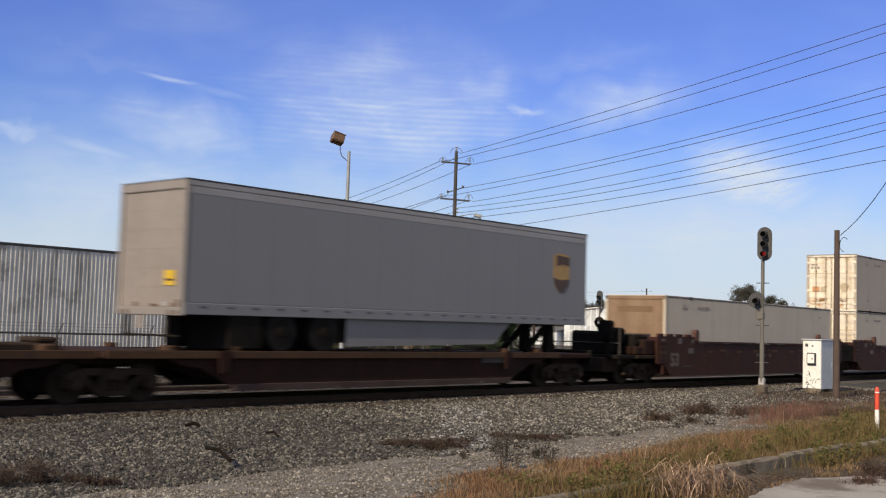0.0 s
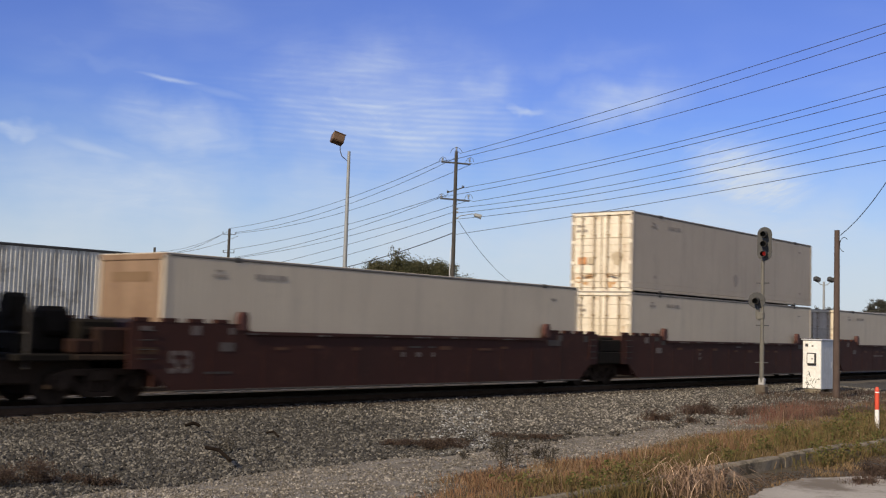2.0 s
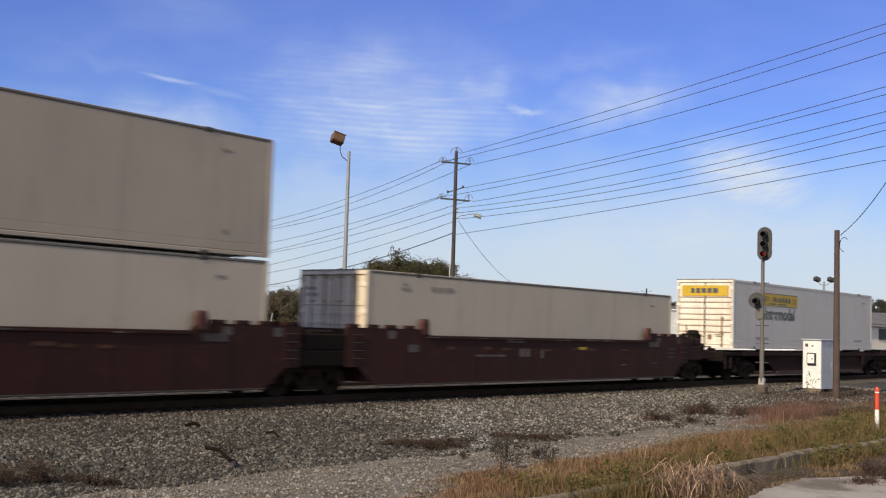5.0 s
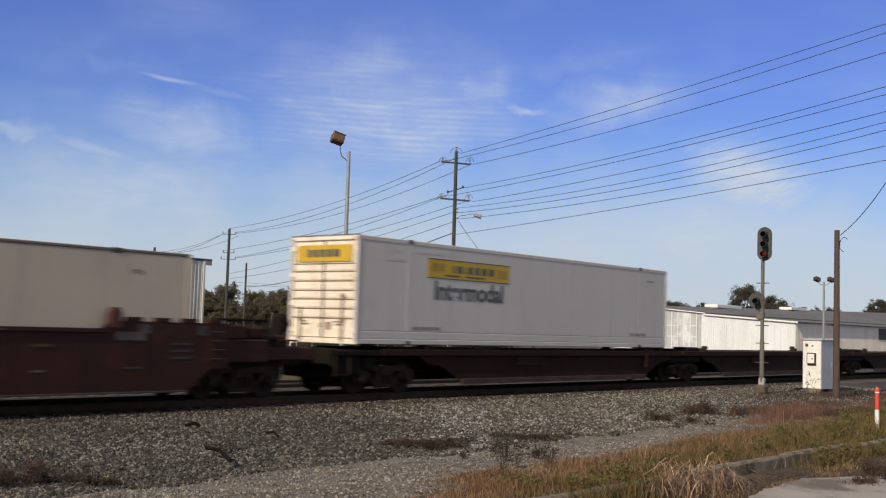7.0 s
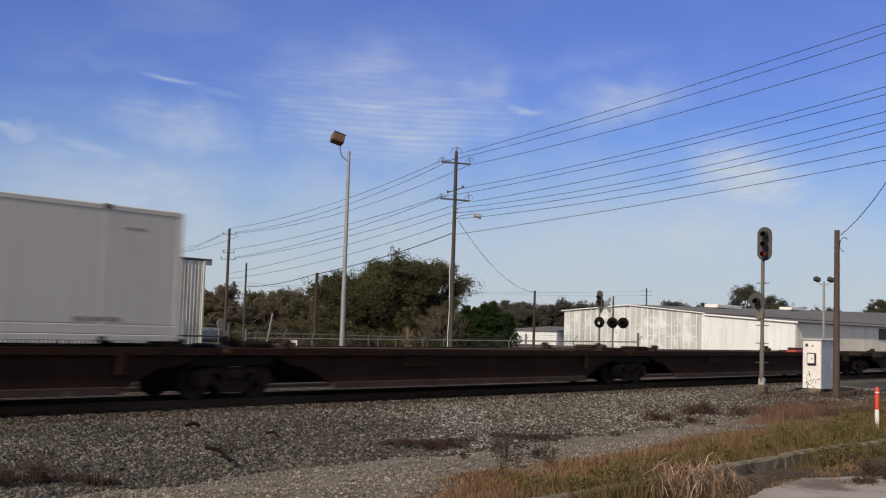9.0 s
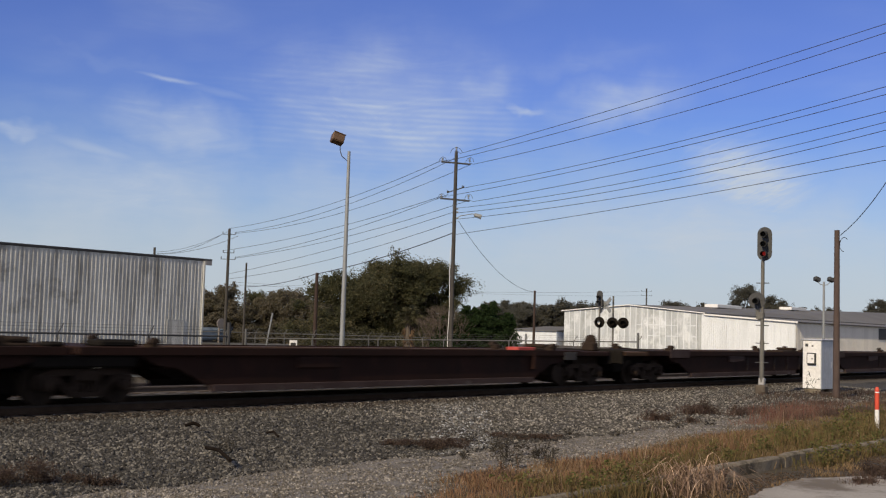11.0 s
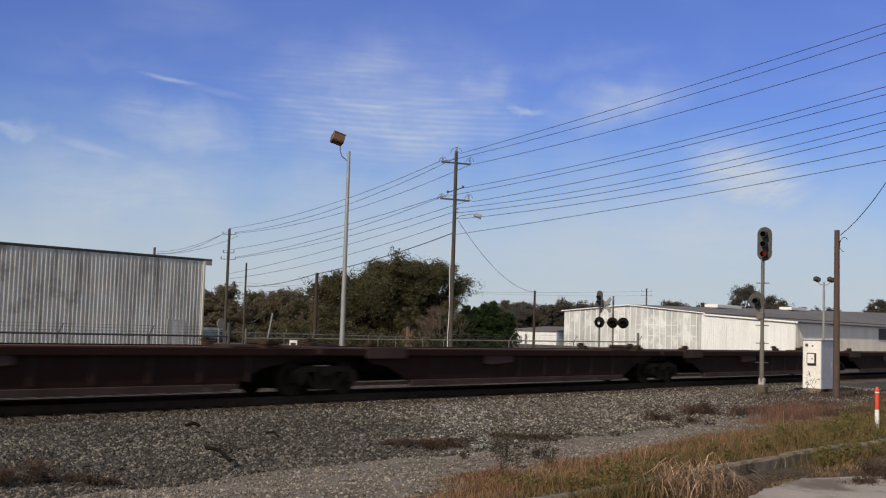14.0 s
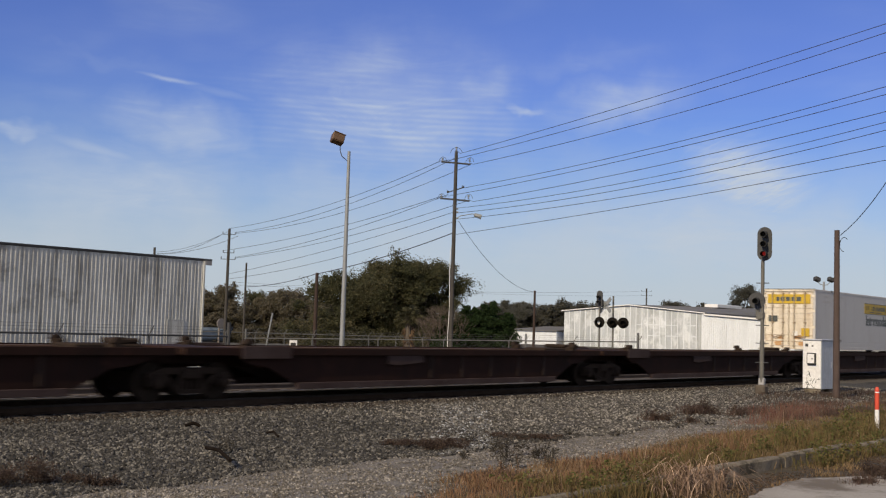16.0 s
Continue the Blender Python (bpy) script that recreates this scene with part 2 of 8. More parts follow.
RUST = (0.16, 0.07, 0.035)
M = {
    # ground kept near black to paint the shaded gaps between the stones
    "ballast": mat("ballast", (0.028, 0.027, 0.025), (0.055, 0.053, 0.05), 0.95, big=0.35, fine=26, bump=0.9, depth=0.05, spots=((0.016, 0.015, 0.014), 0.6, 15)),
    "stone": mat("crushed_stone", (0.0693, 0.0650, 0.0580), (0.1218, 0.1140, 0.1003), 0.9, big=0.3, fine=30, bump=0.3, island=0.95, hue=(0.023, 0.021, 0.019)),
    # same stone, paler: view-angle brightness under the sun put into the colour
    "palestone": mat("view_paled_crushed_stone", (0.1196, 0.1104, 0.0973), (0.1938, 0.1794, 0.1578), 0.9, big=0.3, fine=30, bump=0.3, island=0.95, hue=(0.0437, 0.0391, 0.0345)),
    "spillstone": mat("pale_blue_grey_stone", (0.2295, 0.2362, 0.2430), (0.3240, 0.3307, 0.3375), 0.9, big=0.3, fine=30, bump=0.3, island=0.7, hue=(0.1080, 0.1053, 0.1013)),
    "litter": mat("brown_leaf_litter", (0.0800, 0.0528, 0.0352), (0.1280, 0.0920, 0.0640), 0.95, big=1.0, fine=30, bump=0.2, island=0.7, spec=0.1, hue=(0.0440, 0.0304, 0.0208)),
    "gravel": mat("fine_gravel", (0.150, 0.136, 0.118), (0.212, 0.194, 0.170), 0.95, big=0.5, fine=38, bump=0.9, depth=0.05, spots=((0.085, 0.070, 0.054), 0.8, 1.3, 0.5, 0.68)),
    # oil stain, plus the shade under the train put into the colour
    "trackbed": mat("oily_shaded_track_bed", (0.0396, 0.0342, 0.0306), (0.0720, 0.0612, 0.0540), 0.95, big=0.5, fine=26, bump=0.9, depth=0.05),
    "pebble": mat("pebble", (0.178, 0.163, 0.143), (0.25, 0.23, 0.204), 0.9, big=0.5, fine=38, bump=0.3, island=0.75, hue=(0.098, 0.084, 0.068)),
    # distance haze is put into this pale grey-brown leaf colour
    "fartree": mat("haze_tinted_far_leaves", (0.1398, 0.1376, 0.1129), (0.1720, 0.1613, 0.1290), 0.85, big=0.12, fine=1.5, bump=0, island=0.25, spec=0.02, hue=(0.1290, 0.1290, 0.1054), through_light=0.6),
    # lit copy of the rail: grazing sun put into the far rails' colour
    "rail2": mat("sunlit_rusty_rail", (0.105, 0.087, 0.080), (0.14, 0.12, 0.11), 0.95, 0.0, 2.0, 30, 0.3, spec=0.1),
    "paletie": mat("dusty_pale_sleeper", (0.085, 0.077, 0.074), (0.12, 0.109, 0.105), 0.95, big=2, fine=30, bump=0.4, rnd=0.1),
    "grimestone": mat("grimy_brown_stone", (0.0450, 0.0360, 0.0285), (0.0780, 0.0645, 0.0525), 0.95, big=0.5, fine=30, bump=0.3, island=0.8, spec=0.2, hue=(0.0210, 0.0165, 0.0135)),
    # lighter than boxwhite: the sun on the door end is put into the colour
    "whitedoor": mat("sun_brightened_white_door_paint", (0.7800, 0.7235, 0.6187), (0.8400, 0.7874, 0.6749), 0.5, big=0.6, fine=8, bump=0.02, streak=((0.55, 0.44, 0.32), 0.6, 3.0, 0.5, 0.72), spots=((0.34, 0.23, 0.14), 0.7, 2.4, 0.60, 0.70)),
    "stiff": mat("dull_brown_post", (0.020, 0.011, 0.008), (0.03, 0.017, 0.012), 0.8, big=1, fine=18, bump=0.2, spec=0.3),
    "soil": mat("field_soil", (0.062, 0.046, 0.03), (0.04, 0.034, 0.02), 0.95, big=0.6, fine=6, bump=0.5, spots=((0.095, 0.07, 0.044), 0.6, 3)),
    "concrete": mat("concrete", (0.27, 0.25, 0.225), (0.36, 0.335, 0.305), 0.95, big=0.7, fine=30, bump=0.25, spots=((0.12, 0.098, 0.074), 0.85, 1.1, 0.46, 0.62), spec=0.2, world=True),
    "kerb": mat("kerb_concrete", (0.1800, 0.1536, 0.1176), (0.2640, 0.2280, 0.1776), 0.95, big=1.2, fine=24, bump=0.5, spots=((0.06, 0.05, 0.034), 0.85, 3.5, 0.46, 0.64), spec=0.15),
    "asphalt": mat("asphalt", (0.05, 0.05, 0.05), (0.09, 0.088, 0.085), 0.9, big=0.4, fine=40, bump=0.3),
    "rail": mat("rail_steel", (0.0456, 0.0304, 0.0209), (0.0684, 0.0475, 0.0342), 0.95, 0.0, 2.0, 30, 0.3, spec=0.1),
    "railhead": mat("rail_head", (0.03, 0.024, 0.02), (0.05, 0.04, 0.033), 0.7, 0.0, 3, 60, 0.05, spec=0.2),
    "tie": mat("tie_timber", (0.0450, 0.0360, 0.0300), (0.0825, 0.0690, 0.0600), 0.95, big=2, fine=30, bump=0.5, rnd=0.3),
    "well": mat("oxide_paint", (0.0286, 0.0083, 0.0060), (0.0403, 0.0118, 0.0081), 0.75, big=0.6, fine=20, bump=0.15, streak=((0.016, 0.0085, 0.0075), 0.7, 2.2), spots=((0.060, 0.021, 0.013), 0.55, 2.2, 0.55, 0.68), spec=0.3),
    "spine": mat("weathered_car_steel", (0.0169, 0.0074, 0.0054), (0.0275, 0.0110, 0.0076), 0.85, big=0.7, fine=18, bump=0.2, streak=((0.009, 0.0065, 0.0058), 0.7, 2.5), spots=((0.042, 0.016, 0.010), 0.65, 1.6), spec=0.2),
    "deck": mat("rusted_deck", (0.05, 0.025, 0.0125), (0.075, 0.04, 0.021), 0.85, big=0.7, fine=20, bump=0.3, spots=((0.02, 0.014, 0.011), 0.7, 1.6), spec=0.3),
    "patch": mat("bare_grey_plate", (0.0315, 0.0280, 0.0259), (0.0476, 0.0427, 0.0392), 0.75, big=1.5, fine=30, bump=0.15, spots=((0.03, 0.018, 0.012), 0.7, 4)),
    "truck": mat("truck_cast_steel", (0.0224, 0.0158, 0.0119), (0.0396, 0.0270, 0.0194), 0.9, 0.0, 1.8, 25, 0.25, spots=((0.055, 0.040, 0.031), 0.5, 3.5), spec=0.15),
    "wheel": mat("wheel_steel", (0.0198, 0.0142, 0.0111), (0.0363, 0.0263, 0.0196), 0.8, 0.0, 3, 25, 0.2, spec=0.15),
    "tyre": mat("tyre_rubber", (0.009, 0.009, 0.009), (0.015, 0.0145, 0.014), 0.9, 0, 3, 50, 0.2, spec=0.15),
    "box": mat("grey_container_paint", (0.4711, 0.4158, 0.3352), (0.5332, 0.4726, 0.3815), 0.55, big=0.5, fine=60, bump=0.04, streak=((0.335, 0.295, 0.245), 0.6, 3.2), spots=((0.37, 0.33, 0.275), 0.35, 1.1)),
    "boxdark": mat("dark_grey_container_paint", (0.3779, 0.3263, 0.2667), (0.4348, 0.3780, 0.3088), 0.55, big=0.5, fine=60, bump=0.04, streak=((0.27, 0.235, 0.198), 0.6, 3.2), spots=((0.305, 0.268, 0.222), 0.35, 1.1)),
    # rust on a base made lighter than the sides, for the sun-facing end
    "boxdoor": mat("sun_brightened_rusty_door_paint", (0.68, 0.62, 0.51), (0.78, 0.72, 0.60), 0.6, big=0.9, fine=14, bump=0.05, streak=((0.42, 0.31, 0.18), 0.65, 3.4, 0.50, 0.72), spots=((0.36, 0.19, 0.075), 0.6, 1.3, 0.56, 0.68)),
    "tanend": mat("tan_stained_end_wall", (0.20, 0.132, 0.083), (0.265, 0.18, 0.118), 0.7, big=0.9, fine=14, bump=0.05, streak=((0.14, 0.08, 0.043), 0.6, 1.5, 0.45, 0.7)),
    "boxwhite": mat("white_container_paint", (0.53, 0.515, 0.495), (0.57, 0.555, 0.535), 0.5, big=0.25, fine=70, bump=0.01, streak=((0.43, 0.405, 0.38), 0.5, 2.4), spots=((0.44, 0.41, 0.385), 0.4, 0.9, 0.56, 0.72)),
    "trailer": mat("grey_trailer_skin", (0.1918, 0.1980, 0.2094), (0.2042, 0.2103, 0.2218), 0.5, big=0.2, fine=70, bump=0.0, streak=((0.20, 0.205, 0.216), 0.3, 0.8)),
    "trailerlow": mat("pale_grey_rail_paint", (0.28, 0.276, 0.276), (0.33, 0.325, 0.323), 0.5, big=0.6, fine=60, bump=0.02, streak=((0.24, 0.23, 0.225), 0.5, 2.0)),
    "cream": mat("dull_door_paint", (0.2193, 0.1950, 0.1762), (0.2550, 0.2285, 0.2079), 0.5, big=0.7, fine=6, bump=0.02, streak=((0.18, 0.155, 0.13), 0.5, 2.0)),
    "framegrey": mat("dull_frame_paint", (0.20, 0.182, 0.17), (0.24, 0.22, 0.205), 0.55, big=0.6, fine=20, bump=0.03, streak=((0.15, 0.13, 0.118), 0.5, 3.0)),
    "palerod": mat("dull_tan_rod", (0.2880, 0.2240, 0.1440), (0.3600, 0.2880, 0.1960), 0.7, big=2, fine=20, bump=0.1, spots=((0.22, 0.125, 0.06), 0.7, 3)),
    "placard": mat("orange_brown_placard", (0.46, 0.20, 0.08), (0.54, 0.27, 0.12), 0.7, big=5, fine=20, bump=0.0, spots=((0.6, 0.5, 0.36), 0.6, 6)),
    "rustbloom": mat("rust_bloom", (0.42, 0.22, 0.09), (0.52, 0.32, 0.15), 0.85, big=6, fine=20, bump=0.1, spots=((0.62, 0.52, 0.38), 0.7, 6)),
    "smudge": mat("tan_smudge", (0.40, 0.33, 0.23), (0.48, 0.40, 0.29), 0.8, big=4, fine=20, bump=0.0),
    "yellow": mat("yellow_sign_film", (0.50, 0.33, 0.018), (0.58, 0.39, 0.03), 0.5, big=1.5, fine=20, bump=0.02, spots=((0.28, 0.19, 0.02), 0.6, 2)),
    "tarnish": mat("dull_olive_film", (0.30, 0.21, 0.03), (0.36, 0.25, 0.045), 0.6, big=4, fine=20, bump=0.0),
    "gold": mat("gold_shield_film", (0.3375, 0.2063, 0.0688), (0.4250, 0.2687, 0.0938), 0.5, big=3, fine=20, bump=0.0),
    "brown": mat("brown_shield_film", (0.055, 0.028, 0.018), (0.075, 0.038, 0.022), 0.5, big=3, fine=20, bump=0.0),
    "black": mat("black_paint", (0.02, 0.02, 0.02), (0.035, 0.034, 0.033), 0.6, big=2, fine=20, bump=0.1),
    "ink": mat("dark_lettering_film", (0.05, 0.06, 0.055), (0.09, 0.10, 0.095), 0.5, big=3, fine=20, bump=0.0),
    "faded": mat("faded_white_lettering", (0.085, 0.066, 0.060), (0.125, 0.10, 0.092), 0.7, big=6, fine=30, bump=0.0, spots=((0.035, 0.014, 0.011), 0.7, 9)),
    "greymark": mat("faded_grey_lettering", (0.235, 0.207, 0.18), (0.29, 0.257, 0.225), 0.6, big=6, fine=30, bump=0.0),
    "white": mat("white_enamel", (0.74, 0.74, 0.73), (0.80, 0.80, 0.79), 0.5, big=1.5, fine=12, bump=0.05, streak=((0.5, 0.46, 0.40), 0.4, 4)),
    "orange": mat("orange_marker_paint", (0.58, 0.06, 0.028), (0.66, 0.085, 0.04), 0.55, big=5, fine=30, bump=0.05, spots=((0.36, 0.05, 0.03), 0.5, 14)),
    "red": mat("red_paint", (0.40, 0.05, 0.038), (0.48, 0.075, 0.055), 0.6, big=5, fine=30, bump=0.05, spots=((0.20, 0.05, 0.035), 0.6, 5)),
    "shedwall": mat("weathered_sheet_metal", (0.525, 0.528, 0.50), (0.655, 0.655, 0.62), 0.5, 0.1, 0.5, 12, 0.05, streak=((0.20, 0.19, 0.17), 0.8, 2.2, 0.48, 0.68), spots=((0.17, 0.158, 0.14), 0.8, 0.45, 0.52, 0.66), rnd=0.06, world=True),
    "shedroof": mat("roof_sheet", (0.035, 0.036, 0.04), (0.06, 0.06, 0.065), 0.8, 0.0, 0.5, 10, 0.1),
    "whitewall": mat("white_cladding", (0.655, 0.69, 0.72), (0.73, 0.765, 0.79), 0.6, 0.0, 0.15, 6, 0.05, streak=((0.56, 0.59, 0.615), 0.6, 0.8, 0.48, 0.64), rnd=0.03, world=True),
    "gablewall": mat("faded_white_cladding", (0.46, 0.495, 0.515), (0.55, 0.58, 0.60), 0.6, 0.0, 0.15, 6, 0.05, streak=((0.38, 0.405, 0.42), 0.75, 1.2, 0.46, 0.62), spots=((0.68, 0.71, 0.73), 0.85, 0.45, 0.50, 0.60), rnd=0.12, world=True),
    # far-track ballast, its colour raised for the sun beyond the train's shadow
    "paleballast": mat("sun_brightened_pale_ballast", (0.098, 0.089, 0.086), (0.135, 0.123, 0.118), 0.95, big=0.5, fine=26, bump=0.9, depth=0.05, spots=((0.06, 0.05, 0.046), 0.5, 3)),
    "footing": mat("dirty_footing_concrete", (0.0805, 0.0644, 0.0490), (0.1190, 0.0980, 0.0770), 0.95, big=2, fine=20, bump=0.4, spots=((0.05, 0.04, 0.03), 0.7, 6)),
    "topsteel": mat("dull_steel_rail", (0.13, 0.125, 0.12), (0.18, 0.172, 0.165), 0.6, 0.2, 1.5, 20, 0.05),
    "rustrod": mat("rust_brown_rod", (0.17, 0.11, 0.065), (0.25, 0.17, 0.10), 0.7, big=2, fine=20, bump=0.1),
    "ghostmark": mat("faint_grey_lettering", (0.50, 0.475, 0.45), (0.55, 0.52, 0.49), 0.6, big=6, fine=30, bump=0.0),
    "dirtywhite": mat("dirty_white_block", (0.058, 0.045, 0.041), (0.11, 0.092, 0.086), 0.7, big=4, fine=30, bump=0.1, rnd=0.5, spots=((0.03, 0.012, 0.01), 0.8, 7)),
    "skirt": mat("grey_skirt_panel", (0.165, 0.165, 0.168), (0.19, 0.19, 0.193), 0.6, big=0.5, fine=60, bump=0.0, streak=((0.13, 0.128, 0.126), 0.5, 1.5)),
    # scuffs on a base lightened to carry grazing sun and ground bounce
    "flange": mat("scuffed_lit_flange_paint", (0.046, 0.029, 0.026), (0.072, 0.050, 0.046), 0.8, big=0.9, fine=20, bump=0.2, spots=((0.13, 0.11, 0.10), 0.7, 1.6, 0.58, 0.68), spec=0.2),
    "scuff": mat("rust_orange_scuff", (0.060, 0.024, 0.011), (0.085, 0.034, 0.015), 0.8, big=5, fine=25, bump=0.1, spots=((0.03, 0.011, 0.008), 0.8, 7)),
    # near black; under cars and trailer it also stands in for shade
    "gear": mat("near_black_gear", (0.0085, 0.0075, 0.0065), (0.015, 0.0125, 0.0105), 0.9, 0.0, 1.8, 25, 0.2, spots=((0.03, 0.022, 0.017), 0.4, 4), spec=0.1),
    "guidered": mat("worn_red_guide", (0.0496, 0.0136, 0.0112), (0.0713, 0.0223, 0.0186), 0.7, big=3, fine=20, bump=0.1, spots=((0.04, 0.015, 0.012), 0.7, 8)),
    "tanwall": mat("tan_cladding", (0.80, 0.755, 0.66), (0.86, 0.815, 0.72), 0.6, 0.0, 0.15, 6, 0.05, rnd=0.05, world=True),
    "greyroof": mat("grey_metal_roof", (0.125, 0.122, 0.12), (0.17, 0.165, 0.16), 0.8, 0.0, 0.1, 4, 0.05, spec=0.2),
    "galv": mat("galvanised_steel", (0.23, 0.245, 0.255), (0.30, 0.315, 0.325), 0.55, 0.2, 2, 25, 0.05),
    "fence": mat("fence_pipe", (0.085, 0.088, 0.088), (0.13, 0.13, 0.13), 0.6, 0.2, 2, 25, 0.05),
    "wood": mat("weathered_pole_timber", (0.042, 0.039, 0.035), (0.066, 0.060, 0.054), 0.9, big=2, fine=18, bump=0.4, streak=((0.025, 0.023, 0.021), 0.7, 9)),
    "darkwood": mat("dark_pole_timber", (0.034, 0.021, 0.016), (0.052, 0.032, 0.025), 0.9, big=2, fine=18, bump=0.4, streak=((0.02, 0.014, 0.012), 0.7, 9)),
    "redwood": mat("reddish_pole_timber", (0.0645, 0.0442, 0.0374), (0.0946, 0.0658, 0.0562), 0.9, big=2, fine=18, bump=0.4, streak=((0.045, 0.03, 0.026), 0.7, 9)),
    "wire": mat("wire", (0.02, 0.02, 0.025), (0.035, 0.035, 0.04), 0.7, bump=0.0),
    "brownlamp": mat("bronze_lamp_housing", (0.11, 0.065, 0.036), (0.15, 0.09, 0.05), 0.5, 0.2, 3, 20, 0.05),
    "signal": mat("signal_grey_paint", (0.035, 0.036, 0.038), (0.055, 0.056, 0.058), 0.7, 0.0, 3, 20, 0.1),
    "cabside": mat("aluminium_cabinet", (0.46, 0.49, 0.55), (0.54, 0.57, 0.62), 0.45, 0.3, 1.5, 12, 0.05, streak=((0.34, 0.34, 0.35), 0.5, 4)),
    "blue": mat("dull_blue_tarpaulin", (0.12, 0.165, 0.22), (0.17, 0.215, 0.27), 0.7, bump=0.1),
    "oak": mat("oak_leaves", (0.1161, 0.1226, 0.0622), (0.1815, 0.1563, 0.0933), 0.9, big=0.5, fine=2.2, bump=0, island=0.15, spec=0.0, hue=(0.0864, 0.0922, 0.0536), through_light=0.55),
    "hedge": mat("hedge_leaves", (0.040, 0.070, 0.027), (0.052, 0.086, 0.034), 0.85, big=0.6, fine=3, bump=0, island=0.22, spec=0.0, hue=(0.036, 0.054, 0.025), through_light=0.5),
    "dryleaf": mat("autumn_leaves", (0.2069, 0.1701, 0.1207), (0.1648, 0.1568, 0.0982), 0.9, big=0.25, fine=2.2, bump=0, island=0.14, spec=0.0, hue=(0.1678, 0.1525, 0.1128), through_light=0.55),
    "palmfrond": mat("olive_palm_fronds", (0.0900, 0.0900, 0.0510), (0.1275, 0.1162, 0.0713), 0.8, big=0.8, fine=4, bump=0, island=0.35, spec=0.1, through_light=0.3),
    "weedleaf": mat("broad_green_weeds", (0.0845, 0.1073, 0.0325), (0.1382, 0.1430, 0.0488), 0.8, big=1.6, fine=8, bump=0, island=0.45, spec=0.1, hue=(0.1950, 0.1382, 0.0650), through_light=0.3),
    "darkweed": mat("withered_dark_weeds", (0.045, 0.042, 0.036), (0.07, 0.06, 0.048), 0.9, big=3, fine=8, bump=0, island=0.4, spec=0.05),
    "plumegrass": mat("reddish_plume_grass", (0.2074, 0.0972, 0.0778), (0.1701, 0.0875, 0.0680), 0.85, big=1.0, fine=4, bump=0, island=0.4, spec=0.0, hue=(0.2106, 0.1458, 0.1037), through_light=0.3),
    "deadwood": mat("dead_wood", (0.011, 0.008, 0.006), (0.018, 0.014, 0.011), 1.0, big=2, fine=12, bump=0.4, spec=0.03),
    "dust": mat("dusty_fine_ballast", (0.075, 0.064, 0.052), (0.105, 0.092, 0.076), 0.95, big=0.7, fine=30, bump=0.8, depth=0.03, spots=((0.04, 0.034, 0.028), 0.6, 4)),
    "mast": mat("dull_mast_steel", (0.105, 0.102, 0.092), (0.16, 0.155, 0.14), 0.75, 0.1, 2, 20, 0.1, streak=((0.09, 0.06, 0.04), 0.7, 5)),
    "deadfrond": mat("dead_fronds", (0.12, 0.08, 0.05), (0.17, 0.115, 0.075), 0.85, big=0.5, fine=4, bump=0, island=0.3, spec=0.1),
    "twig": mat("bare_twigs", (0.105, 0.083, 0.068), (0.15, 0.12, 0.10), 0.9, big=0.5, fine=4, bump=0, island=0.3, spec=0.2),
    "bark": mat("bark", (0.07, 0.055, 0.045), (0.12, 0.10, 0.08), 0.95, big=2, fine=12, bump=0.5),
    "drygrass": mat("dry_grass", (0.1762, 0.1148, 0.0626), (0.1305, 0.0887, 0.0470), 0.85, big=0.5, fine=4, bump=0, island=0.5, spec=0.1, hue=(0.2218, 0.1566, 0.0914)),
    "straw": mat("straw_grass", (0.3158, 0.2218, 0.1546), (0.3898, 0.2822, 0.2016), 0.85, big=0.8, fine=4, bump=0, island=0.5, spec=0.1, hue=(0.1882, 0.1210, 0.0833)),
    "greengrass": mat("green_grass", (0.1053, 0.0953, 0.0373), (0.1350, 0.1164, 0.0497), 0.8, big=0.6, fine=4, bump=0, island=0.5, spec=0.05, hue=(0.1688, 0.1148, 0.0567), through_light=0.2),
    "rustgrass": mat("rust_brown_grass", (0.2030, 0.1120, 0.0644), (0.1512, 0.0812, 0.0476), 0.85, big=0.9, fine=4, bump=0, island=0.5, spec=0.08, hue=(0.2240, 0.1512, 0.0896)),
    "redgrass": mat("russet_weeds", (0.1150, 0.0719, 0.0604), (0.0891, 0.0575, 0.0489), 0.9, big=0.5, fine=4, bump=0, island=0.35, spec=0.0, hue=(0.1222, 0.0920, 0.0719), through_light=0.35),
    "mound": mat("brown_weed_fuzz", (0.0958, 0.0660, 0.0539), (0.0743, 0.0528, 0.0437), 0.9, big=0.5, fine=4, bump=0, island=0.35, spec=0.0, hue=(0.1038, 0.0782, 0.0611), through_light=0.35),
}
M["redlens"] = glow("red_lamp_lens", (0.55, 0.02, 0.015), 0.3)


# ---- mesh helpers ----
def B():
    return bmesh.new()


def bx(bm, x0, x1, y0, y1, z0, z1, bev=0.0):
    g = bmesh.ops.create_cube(bm, size=1.0, matrix=Matrix.LocRotScale(((x0 + x1) / 2, (y0 + y1) / 2, (z0 + z1) / 2), None, (abs(x1 - x0), abs(y1 - y0), abs(z1 - z0))))
    if bev:
        es = list({e for v in g["verts"] for e in v.link_edges})
        bmesh.ops.bevel(bm, geom=es, offset=bev, segments=1, affect="EDGES", profile=0.5)
    return bm


def cy(bm, p0, p1, r, seg=12, r2=None, caps=True):
    p0, p1 = Vector(p0), Vector(p1)
    d = p1 - p0
    q = d.to_track_quat("Z", "Y").to_matrix().to_4x4()
    bmesh.ops.create_cone(bm, cap_ends=caps, cap_tris=False, segments=seg, radius1=r, radius2=r if r2 is None else r2, depth=d.length,
                          matrix=Matrix.Translation((p0 + p1) / 2) @ q)
    return bm


